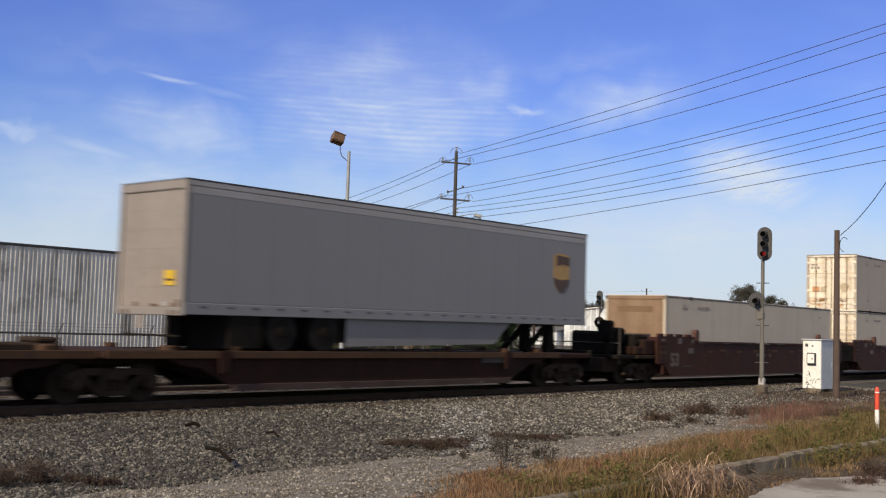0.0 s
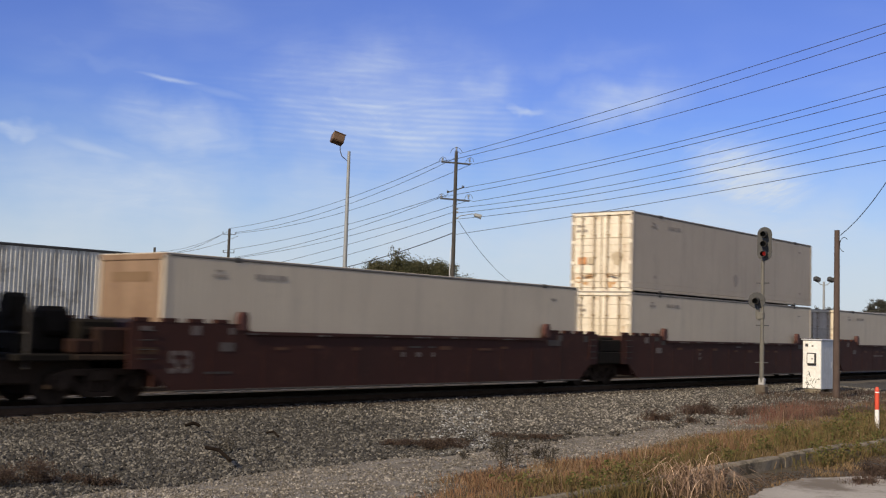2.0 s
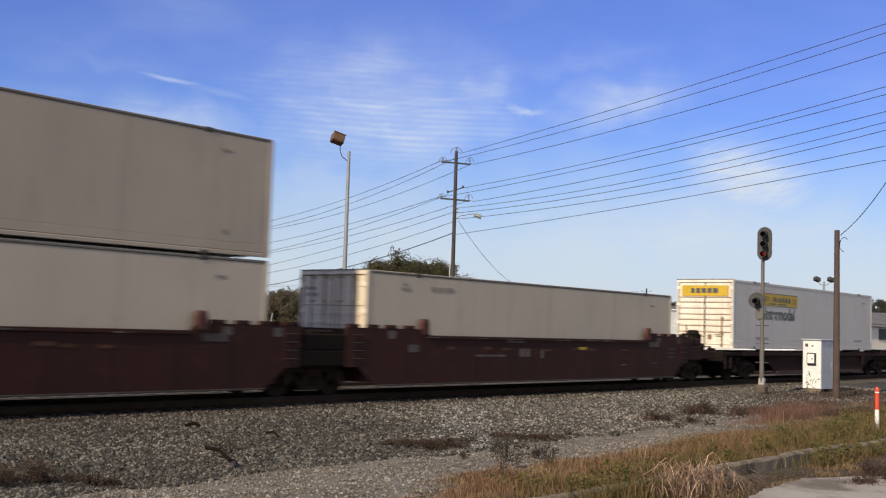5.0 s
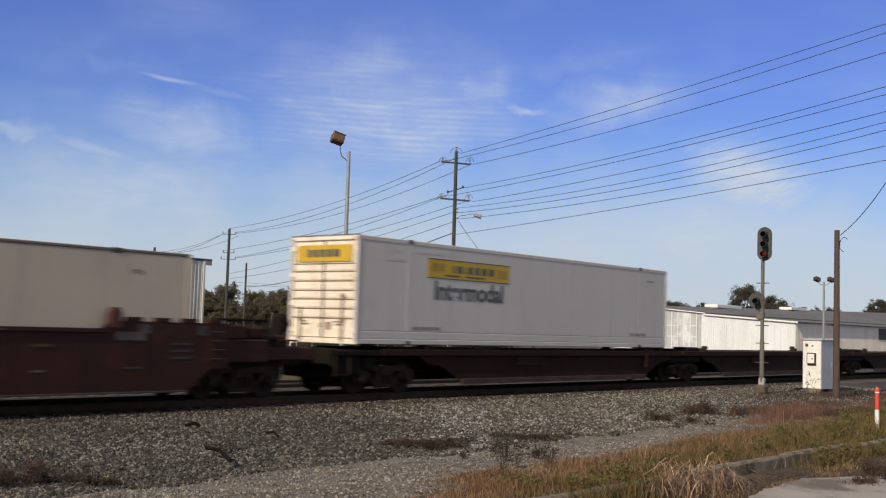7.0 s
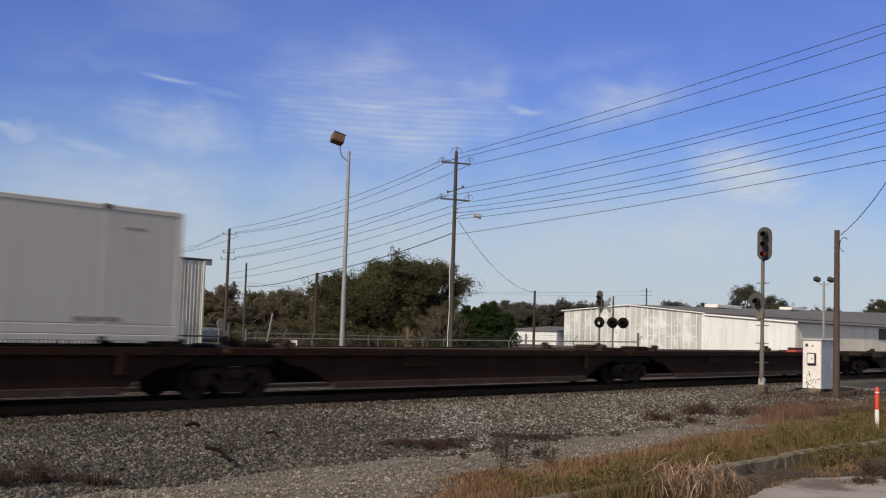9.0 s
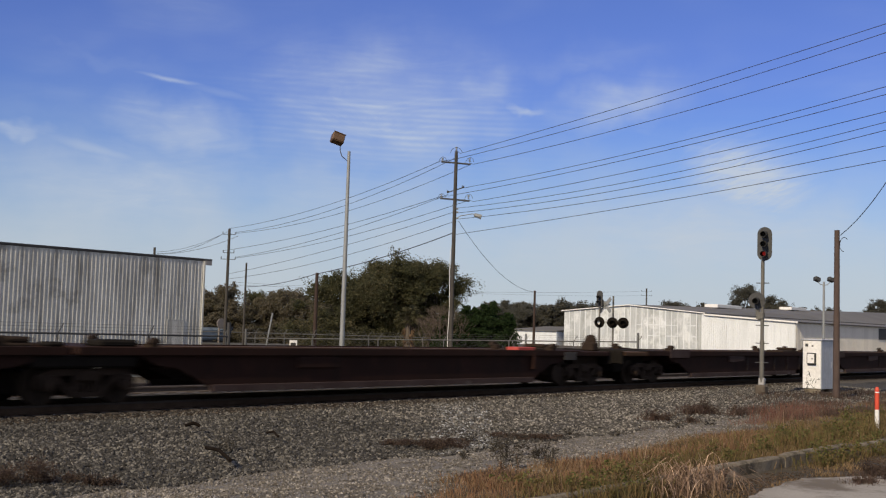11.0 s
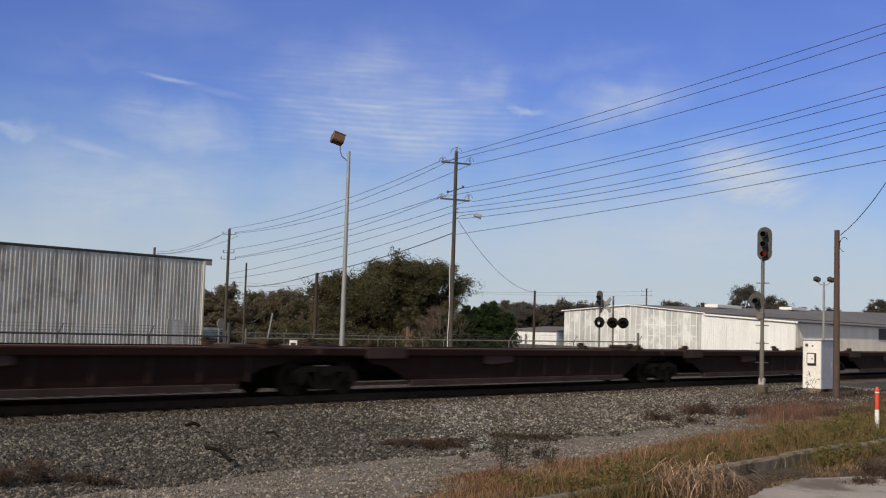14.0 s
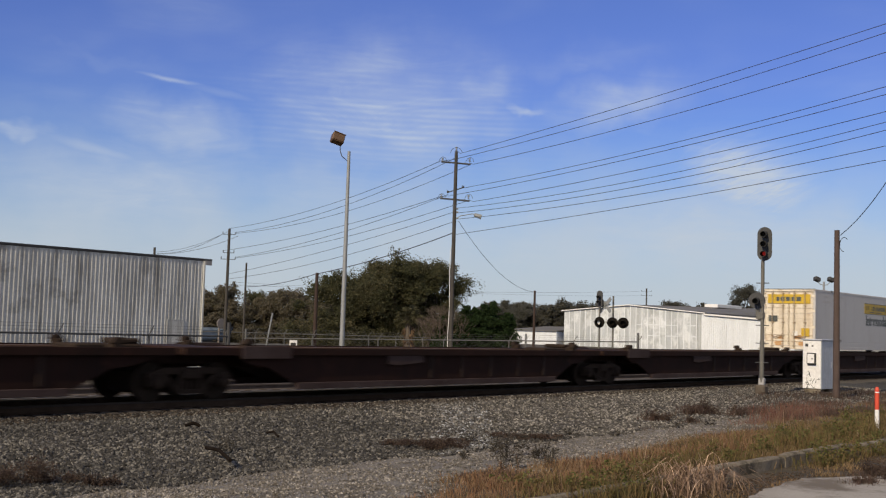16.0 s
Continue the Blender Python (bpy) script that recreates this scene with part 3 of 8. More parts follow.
def prism(bm, pts, axis, a, b):
    """A polygon drawn in the plane across an axis ('x': (y, z), 'y': (x, z), 'z': (x, y)), drawn out from a to b."""
    def at(u, v, w):
        return {"x": (w, u, v), "y": (u, w, v), "z": (u, v, w)}[axis]
    lo = [bm.verts.new(at(u, v, a)) for u, v in pts]
    hi = [bm.verts.new(at(u, v, b)) for u, v in pts]
    fs = [bm.faces.new(lo), bm.faces.new(hi[::-1])]
    for i in range(len(pts)):
        j = (i + 1) % len(pts)
        fs.append(bm.faces.new((lo[i], hi[i], hi[j], lo[j])))
    bmesh.ops.recalc_face_normals(bm, faces=fs)
    return bm


def tube(bm, pts, r, seg=6):
    for a, b in zip(pts, pts[1:]):
        cy(bm, a, b, r, seg)
    return bm


def mesh_of(bm, name, material, smooth=False):
    me = bpy.data.meshes.new(name)
    bm.to_mesh(me)
    bm.free()
    me.materials.append(material)
    if smooth:
        for p in me.polygons:
            p.use_smooth = True
        me.set_sharp_from_angle(angle=radians(40))
    return me


def part(name, bm, material, parent, label="", smooth=False, m=None):
    me = bm if isinstance(bm, bpy.types.Mesh) else mesh_of(bm, name, material, smooth)
    ob = new(name, me)
    ob.parent = parent
    if m is not None:
        ob.matrix_basis = m
    return tagged(ob, label)


def thing(name, m, label, category, group="", kind=""):
    ob = new(name)
    ob.empty_display_size = 0.2
    ob.matrix_basis = m
    return tagged(ob, label, category, group, kind)


def solo(name, bm, material, label, category, group="", kind="", smooth=False, m=None):
    ob = new(name, mesh_of(bm, name, material, smooth))
    if m is not None:
        ob.matrix_basis = m
    return tagged(ob, label, category, group, kind)


def cloud_mesh(name, verts, faces, material):
    me = bpy.data.meshes.new(name)
    me.from_pydata(verts.tolist() if hasattr(verts, "tolist") else verts, [], faces.tolist() if hasattr(faces, "tolist") else faces)
    me.materials.append(material)
    return me


def words(text, size, name, material, parent, m, label="", extrude=0.004):
    cu = bpy.data.curves.new(name, "FONT")
    cu.body, cu.size, cu.extrude, cu.align_x, cu.offset = text, size, extrude, "CENTER", 0.028 * size
    ob = new("lettering_curve", cu)
    bpy.context.view_layer.update()
    me = bpy.data.meshes.new_from_object(ob)
    bpy.data.objects.remove(ob)
    me.materials.clear()
    me.materials.append(material)
    o = new(name, me)
    o.parent = parent
    o.matrix_basis = m
    return tagged(o, label)


# ---- ground, pavement, track ----
YC = 21.19          # centre of the near track
YC2 = 25.55         # centre of the far track
RX = random.Random(5)


def ground_z(x, y):
    pts = [(-3000, -0.26), (7.2, -0.26), (7.45, -0.14), (9.2, -0.22), (12.2, -0.40), (17.9, -0.24), (18.9, -0.215), (27.4, -0.215), (28.6, -0.42), (3000, -0.42)]
    z = pts[-1][1]
    for (a, za), (b, zb) in zip(pts, pts[1:]):
        if a <= y <= b:
            z = za + (zb - za) * (y - a) / (b - a)
            break
    if 7.6 < y < 18.5 and -10 < x < 80:
        z += 0.05 * noise.noise((x * 0.5, y * 0.5, 0)) + 0.025 * noise.noise((x * 2, y * 2, 3))
    # the warehouse yard lies lower than the railway
    if y > 29.3 and x < 34.6:
        z -= 0.6 * min(1, (y - 29.3) / 2.5) * min(1, (34.6 - x) / 1.4)
    return z


def grass_edge(x):
    return 9.2 + max(0, x - 15) * 0.17 - max(0, 10.5 - x) * 0.9 + 0.5 * noise.noise((x * 0.4, 3, 1))


def build_ground():
    xs = [-3000, -900, -250, -80, -25] + [i * 0.5 for i in range(-20, 150)] + [80, 90, 110, 150, 220, 400, 1000, 3000]
    ys = [-3000, -900, -250, -60, -15, -4, 2, 5] + [6 + i * 0.3 for i in range(78)] + [30, 33, 37, 45, 60, 90, 150, 300, 900, 3000]
    verts = [(x, y, ground_z(x, y)) for x in xs for y in ys]
    faces, slot = [], []
    ny = len(ys)
    for i in range(len(xs) - 1):
        for j in range(ny - 1):
            faces.append((i * ny + j, (i + 1) * ny + j, (i + 1) * ny + j + 1, i * ny + j + 1))
            x, y = (xs[i] + xs[i + 1]) / 2, (ys[j] + ys[j + 1]) / 2
            toe = 12.5 + 0.5 * noise.noise((x * 0.5, 7, 2)) + (max(0, x - 14) * 0.06 if x < 40 else 1.6)
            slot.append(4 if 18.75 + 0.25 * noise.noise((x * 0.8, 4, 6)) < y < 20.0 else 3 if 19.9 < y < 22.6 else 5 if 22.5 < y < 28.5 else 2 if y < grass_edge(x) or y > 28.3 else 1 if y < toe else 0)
    me = bpy.data.meshes.new("ground")
    me.from_pydata(verts, [], faces)
    for k in ("ballast", "gravel", "soil", "trackbed", "dust", "paleballast"):
        me.materials.append(M[k])
    me.polygons.foreach_set("material_index", slot)
    me.polygons.foreach_set("use_smooth", [True] * len(faces))
    tagged(new("ground", me), "gravel, ballast and dry soil beside the railway", "ground", kind="structure")


build_ground()


def stones(name, label, count, x0, x1, y0, y1, s0, s1, material, keep, seed):
    rs = np.random.RandomState(seed)
    x = x0 + (x1 - x0) * rs.rand(count) ** 1.6
    y = rs.uniform(y0, y1, count)
    ok = np.array([keep(a, b) for a, b in zip(x, y)])
    x, y = x[ok], y[ok]
    k = len(x)
    z = np.array([ground_z(a, b) for a, b in zip(x, y)])
    base = np.array([(1, 0, 0), (-1, 0, 0), (0, 1, 0), (0, -1, 0), (0, 0, 1), (0, 0, -1)], float)
    v = base[None] * rs.uniform(0.55, 1.25, (k, 6, 1)) + rs.normal(0, 0.18, (k, 6, 3))
    ang = rs.uniform(0, 6.28, k)
    ca, sa = np.cos(ang)[:, None], np.sin(ang)[:, None]
    tilt = rs.uniform(-0.7, 0.7, k)
    ct, st = np.cos(tilt)[:, None], np.sin(tilt)[:, None]
    vx, vy, vz = v[..., 0], v[..., 1], v[..., 2]
    vy, vz = vy * ct - vz * st, vy * st + vz * ct
    vx, vy = vx * ca - vy * sa, vx * sa + vy * ca
    s = rs.uniform(s0, s1, k)[:, None]
    v = np.stack([vx * s + x[:, None], vy * s + y[:, None], vz * s * 0.8 + z[:, None] + s * 0.3], -1).reshape(-1, 3)
    tri = np.array([(0, 2, 4), (2, 1, 4), (1, 3, 4), (3, 0, 4), (2, 0, 5), (1, 2, 5), (3, 1, 5), (0, 3, 5)])
    f = (tri[None] + (np.arange(k) * 6)[:, None, None]).reshape(-1, 3)
    tagged(new(name, cloud_mesh(name, v, f, material)), label, "gravel", kind="stuff")


def banked(x, y):
    return y > 12.3 + 0.5 * noise.noise((x * 0.5, 7, 2)) + max(0, x - 14) * 0.05 and (y < 18.9 or noise.noise((x * 9, y * 9, 4)) > 0.05)


# picks stones whose colour carries the brighter sun view towards the crossing
def brightened(x, y):
    return noise.noise((x * 7, y * 7, 11)) * 0.9 + (x - 19) / 8 > 0


stones("ballast_stones", "coarse dark grey crushed stone ballast banked against the track", 150000, 6, 48, 11.9, 20.3, 0.015, 0.046, M["stone"], lambda x, y: banked(x, y) and not brightened(x, y), 3)
stones("dusty_ballast_stones", "paler crushed stone ballast towards the crossing, view-angle sun brightness in its colour", 125000, 6, 48, 11.9, 20.3, 0.016, 0.050, M["palestone"], lambda x, y: banked(x, y) and brightened(x, y), 8)
stones("track_edge_stones", "grimy brown stones spilled along the rail foot", 24000, 5, 50, 18.5, 20.28, 0.016, 0.045, M["grimestone"], lambda x, y: noise.noise((x * 3, y * 3, 8)) * 0.9 + (y - 18.95) * 1.6 > 0, 12)
stones("spilled_stones", "pale blue-grey stones spilled down the ballast bank", 15000, 14.2, 23.5, 12.4, 18.6, 0.018, 0.045, M["spillstone"], lambda x, y: abs((x - 15.9) - (y - 12.8) * 1.12) < 0.9 + 0.5 * noise.noise((x * 2, y * 2, 15)) and noise.noise((x * 5, y * 5, 21)) > -0.15, 16)
stones("path_pebbles", "pale fine gravel pebbles along the ballast foot", 42000, 6, 30, 7.7, 13.2, 0.009, 0.025, M["pebble"],
       lambda x, y: y > grass_edge(x) - 0.3, 4)


def gutter(x, y):
    return y < 7.05 - 0.25 * noise.noise((x * 1.3, y * 1.3, 31)) and noise.noise((x * 2.2, y * 2.6, 33)) > -0.25


stones("gutter_litter", "brown leaf litter and grit in the gutter below the kerb", 9000, 10.5, 21, 6.0, 7.15, 0.006, 0.017, M["litter"], gutter, 19)


def build_rail(y, label):
    t = thing("rail", pose(0, y, 0), label, "rail", "rails of the tracks", "structure")
    bm = B()
    prism(bm, [(-0.075, -0.172), (0.075, -0.172), (0.075, -0.16), (0.012, -0.14), (0.012, -0.045), (-0.012, -0.045), (-0.012, -0.14), (-0.075, -0.16)], "x", -300, 900)
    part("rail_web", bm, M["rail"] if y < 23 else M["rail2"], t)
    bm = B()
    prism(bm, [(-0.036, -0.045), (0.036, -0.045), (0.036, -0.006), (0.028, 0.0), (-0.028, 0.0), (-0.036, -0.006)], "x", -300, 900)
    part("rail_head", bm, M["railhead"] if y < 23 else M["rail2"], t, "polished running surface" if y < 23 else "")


for yc in (YC, YC2):
    for s in (-0.755, 0.755):
        build_rail(yc + s, "worn steel rail spiked to timber sleepers" if yc == YC else "rusty steel rail of the second track, sunlight put into its colour")
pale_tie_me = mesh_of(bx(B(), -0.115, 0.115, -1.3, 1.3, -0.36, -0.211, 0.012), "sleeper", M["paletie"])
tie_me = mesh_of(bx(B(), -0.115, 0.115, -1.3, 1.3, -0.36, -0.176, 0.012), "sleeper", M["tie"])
plate_me = mesh_of(bx(B(), -0.10, 0.10, -0.18, 0.18, -0.176, -0.168), "tie_plate", M["rail"])
for yc in (YC, YC2):
    for i in range(110):
        x = 5 + i * 0.53
        ob = new("sleeper", tie_me if yc == YC else pale_tie_me)
        ob.matrix_basis = pose(x + RX.uniform(-0.03, 0.03), yc + RX.uniform(-0.04, 0.04), 0, 0, 0, RX.uniform(-1, 1))
        tagged(ob, "dark weathered timber sleeper bedded in ballast" if yc == YC else "dusty pale timber sleeper sunk in ballast", "sleeper", "sleepers under the rails")
        if i < 50:
            for s in (-0.755, 0.755):
                part("tie_plate", plate_me, None, ob, m=pose(0, s, 0))


def kerb_stone(seed, top):
    """A worn kerb stone with chipped arrises."""
    r = random.Random(seed)
    bm = B()
    n = 14
    prof = [(-0.085, -0.30), (-0.085, top - 0.03), (-0.06, top), (0.06, top), (0.085, top - 0.03), (0.085, -0.30)]
    rows = []
    for i in range(n + 1):
        x = 2.97 * i / n
        e = 0.02 if i in (0, n) else 0.0
        rows.append([bm.verts.new((x, y + r.uniform(-0.008, 0.008), z - (e if z > -0.2 else 0) + (r.uniform(-0.006, 0.004) if z > -0.2 else 0))) for y, z in prof])
    for a, b in zip(rows, rows[1:]):
        for k in range(len(prof) - 1):
            bm.faces.new((a[k], a[k + 1], b[k + 1], b[k]))
    bm.faces.new(rows[0][::-1])
    bm.faces.new(rows[-1])
    bmesh.ops.recalc_face_normals(bm, faces=bm.faces[:])
    return mesh_of(bm, "kerb_stone", M["kerb"])


def build_pavement():
    bm = B()
    edge = [(-40, 5.9), (9, 5.9), (12.9, 5.95), (14.0, 6.25), (15.6, 6.35), (17.2, 5.6), (19.5, 5.5), (60, 5.4)]
    pts = []
    for (xa, ya), (xb, yb) in zip(edge, edge[1:]):
        n = max(1, int((xb - xa) / 0.12)) if 8 < xa < 25 else 6
        for i in range(n):
            x = xa + (xb - xa) * i / n
            pts.append((x, ya + (yb - ya) * i / n + 0.10 * noise.noise((x * 1.7, 2, 0)) + 0.05 * noise.noise((x * 6, 5, 0))))
    pts += [(60, 5.4), (60, -20), (-40, -20)]
    prism(bm, pts, "z", -0.27, -0.205)
    solo("pavement", bm, M["concrete"], "sunlit pale concrete road apron with ragged edge", "pavement", kind="structure")
    # kerb stones, end to end
    x = 2.0
    k = thing("kerb", pose(0, 7.24, -0.035), "stained old concrete kerb half sunk in grass", "kerb", kind="structure")
    pieces = [kerb_stone(s, -0.03 + d) for s, d in ((1, -0.02), (2, 0.0), (3, 0.015))]
    for i in range(20):
        part("kerb_stone", pieces[i % 3], None, k, m=pose(x + i * 3.0, RX.uniform(-0.02, 0.02) + 0.012 * i, RX.uniform(-0.03, 0.01), 0, RX.uniform(-0.3, 0.3), RX.uniform(-0.5, 0.5)))


build_pavement()


def build_crossing_road():
    bm = B()
    bx(bm, 62, 71, 8, 19.6, -0.16, -0.12)
    bx(bm, 62, 71, 28, 160, -0.40, -0.30)
    solo("road", bm, M["asphalt"], "asphalt road running up to the level crossing", "road", kind="structure")
    bm = B()
    for y0, y1 in ((19.65, 20.33), (20.55, 21.83), (22.05, 24.68), (24.92, 26.2), (26.45, 27.9)):
        bx(bm, 62, 71, y0, y1, -0.2, -0.03)
    solo("crossing_panels", bm, M["tie"], "dark level crossing planks between the rails", "crossing", kind="structure")


build_crossing_road()


# ---- buildings ----
def sheet_me(name, width, ribs, height, rib_w, rib_d, material, skip=0.0):
    """One ribbed wall sheet: its face looks to -y, its foot on z = 0, x from 0 to width."""
    bm = B()
    pts = [(0.0, 0.0)]
    pitch = width / ribs
    for i in range(ribs):
        c = pitch * (i + 0.5)
        pts += [(c - rib_w, 0), (c - rib_w * 0.5, -rib_d), (c + rib_w * 0.5, -rib_d), (c + rib_w, 0)]
    pts.append((width, 0.0))
    lo = [bm.verts.new((x, y, 0)) for x, y in pts]
    hi = [bm.verts.new((x, y, height)) for x, y in pts]
    for i in range(len(pts) - 1):
        bm.faces.new((lo[i], lo[i + 1], hi[i + 1], hi[i]))
    return mesh_of(bm, name, material)


def build_shed():
    x1, y0, z0, ze = 33.95, 45.0, -1.02, 4.78
    t = thing("warehouse", pose(0, 0, 0), "weathered silver corrugated metal warehouse behind the fence", "warehouse")
    bm = B()
    bx(bm, -20, x1 - 0.02, y0 + 0.06, y0 + 0.2, z0, ze)
    bx(bm, x1 - 0.16, x1 - 0.02, y0 + 0.2, y0 + 26, z0, ze - 0.9)
    bx(bm, -20, -19.86, y0 + 0.2, y0 + 26, z0, ze - 0.9)
    bx(bm, -20, x1 - 0.02, y0 + 26, y0 + 26.14, z0, ze - 0.9)
    part("wall", bm, M["shedwall"], t)
    me = sheet_me("wall_sheet", 0.832, 4, ze - z0, 0.045, 0.014, M["shedwall"])
    n = int((x1 + 20) / 0.832)
    for i in range(n):
        part("wall_sheet", me, None, t, m=pose(x1 - 0.832 * (i + 1), y0 + 0.045, z0))
    bm = B()
    bx(bm, x1 - 0.06, x1 + 0.03, y0 - 0.03, y0 + 0.15, z0, ze)
    part("corner_trim", bm, M["shedwall"], t)
    bm = B()
    prism(bm, [(y0 + 0.0, ze + 0.02), (y0 + 26.4, ze - 0.9), (y0 + 26.4, ze - 0.8), (y0 + 0.0, ze + 0.12)], "x", -20.5, x1 + 0.45)
    part("roof", bm, M["shedroof"], t)
    bm = B()
    bx(bm, x1 + 0.035, x1 + 0.40, y0 - 0.05, y0 + 0.1, ze - 0.20, ze + 0.018)
    part("gutter", bm, M["trailerlow"], t)
    bm = B()
    bx(bm, 31.9, 32.8, y0 + 0.016, y0 + 0.05, z0, 1.75)
    part("door", bm, M["shedwall"], t, "plain grey metal side door")
    bm = B()
    bx(bm, 31.86, 31.9, y0 + 0.008, y0 + 0.05, z0, 1.79)
    bx(bm, 32.8, 32.84, y0 + 0.008, y0 + 0.05, z0, 1.79)
    bx(bm, 31.9, 32.8, y0 + 0.008, y0 + 0.05, 1.75, 1.79)
    part("door_frame", bm, M["shedwall"], t)


build_shed()


def gable_hall():
    X0, ya, yp, yb, z0 = 140.0, 71.6, 83.5, 95.0, -0.42
    ea, pk = 4.85, 5.85
    t = thing("hall", pose(0, 0, 0), "white metal-clad hall with low gable and grey roof", "hall")
    # gable end, in sheets that follow the slope
    def top(y):
        return ea + (pk - ea) * (1 - abs(y - yp) / 11.9)
    for i in range(24):
        a = ya + i * 0.975
        b = a + 0.965
        bm = B()
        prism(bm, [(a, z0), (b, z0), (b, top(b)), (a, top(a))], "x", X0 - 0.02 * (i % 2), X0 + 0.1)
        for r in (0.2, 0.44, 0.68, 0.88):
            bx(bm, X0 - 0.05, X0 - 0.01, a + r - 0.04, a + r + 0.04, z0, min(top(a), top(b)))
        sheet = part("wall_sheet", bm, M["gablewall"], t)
        part("joint_cover", bx(B(), X0 - 0.075, X0 - 0.055, a - 0.08, a + 0.08, z0, top(a) - 0.05), M["whitewall"], sheet, "white painted joint strip")
        if i < 11:
            for zz in (1.55, 3.1):
                part("girt_line", bx(B(), X0 - 0.064, X0 - 0.052, a + 0.1, b - 0.09, zz - 0.06, zz + 0.06), M["whitewall"] if i % 3 else M["gablewall"], sheet)
    bm = B()
    bx(bm, X0 + 0.1, 260, ya, ya + 0.15, z0, ea - 0.1)
    bx(bm, X0 + 0.1, 260, yb - 0.15, yb, z0, ea - 0.1)
    part("wall", bm, M["whitewall"], t)
    bm = B()
    prism(bm, [(ya - 0.4, ea + 0.0), (yp, pk + 0.03), (yb + 0.4, ea), (yb + 0.4, ea + 0.12), (yp, pk + 0.15), (ya - 0.4, ea + 0.12)], "x", X0 - 0.3, 260)
    # the ridge climbs towards the far end
    for v in bm.verts:
        if v.co.x > 200 and abs(v.co.y - yp) < 0.1:
            v.co.z += 2.3
    part("roof", bm, M["greyroof"], t)
    bm = B()
    prism(bm, [(ya - 0.4, ea - 0.0), (yp, pk + 0.03), (yb + 0.4, ea - 0.0), (yb + 0.4, ea + 0.13), (yp, pk + 0.16), (ya - 0.4, ea + 0.13)], "x", X0 - 0.36, X0 - 0.31)
    part("fascia", bm, M["white"], t)
    # lean-to
    y2, e2 = 58.0, 3.9
    t2 = thing("lean_to", pose(0, 0, 0), "white ribbed lean-to with tan side wall and grey roof", "building")
    zt = ea - 0.12
    for i in range(14):
        a = y2 + i * 0.968
        b = a + 0.96
        bm = B()
        za, zb = e2 + (zt - e2) * (a - y2) / 13.55, e2 + (zt - e2) * (b - y2) / 13.55
        prism(bm, [(a, z0), (b, z0), (b, zb), (a, za)], "x", X0 - 0.5 - 0.02 * (i % 2), X0 - 0.4)
        for r in (0.16, 0.48, 0.8):
            bx(bm, X0 - 0.55, X0 - 0.50, a + r - 0.05, a + r + 0.05, z0, za)
        part("wall_sheet", bm, M["whitewall"], t2)
    me = sheet_me("side_sheet", 1.8, 4, e2 - z0 - 0.02, 0.13, 0.05, M["tanwall"])
    for i in range(60):
        part("side_sheet", me, None, t2, m=pose(X0 - 0.5 + i * 1.81, y2, z0))
    bm = B()
    bx(bm, X0 - 0.4, 255, y2 + 0.06, y2 + 0.2, z0, e2)
    part("wall", bm, M["tanwall"], t2)
    bm = B()
    prism(bm, [(y2 - 0.4, e2), (ya - 0.45, zt), (ya - 0.45, zt + 0.1), (y2 - 0.4, e2 + 0.1)], "x", X0 - 0.8, 255)
    part("roof", bm, M["greyroof"], t2)
    bm = B()
    prism(bm, [(y2 - 0.42, e2 - 0.1), (ya - 0.45, zt - 0.1), (ya - 0.45, zt + 0.11), (y2 - 0.42, e2 + 0.11)], "x", X0 - 0.86, X0 - 0.81)
    part("fascia", bm, M["white"], t2)
    bm = B()
    bx(bm, 171.0, 176.5, y2 - 0.12, y2 + 0.03, 2.0, 3.7)
    part("window", bm, M["signal"], t2, "dark loading window")
    for x, l in ((166, 9), (196, 7)):
        zz = pk + 0.1 + 2.3 * (x - X0) / 120
        part("skylight", bx(B(), x, x + l, yp - 1.2, yp + 1.2, zz, zz + 0.55, 0.05), M["white"], t)
    # low wall and roof farther off
    t3 = thing("store", pose(0, 0, 0), "low white store with dark flat roof", "building")
    part("wall", bx(B(), 139.0, 149, 95.7, 104.8, z0, 1.68), M["whitewall"], t3)
    bm = B()
    prism(bm, [(138.7, 1.685), (149.3, 2.35), (149.3, 2.5), (138.7, 1.80)], "y", 95.5, 105.0)
    part("roof", bm, M["greyroof"], t3)


gable_hall()


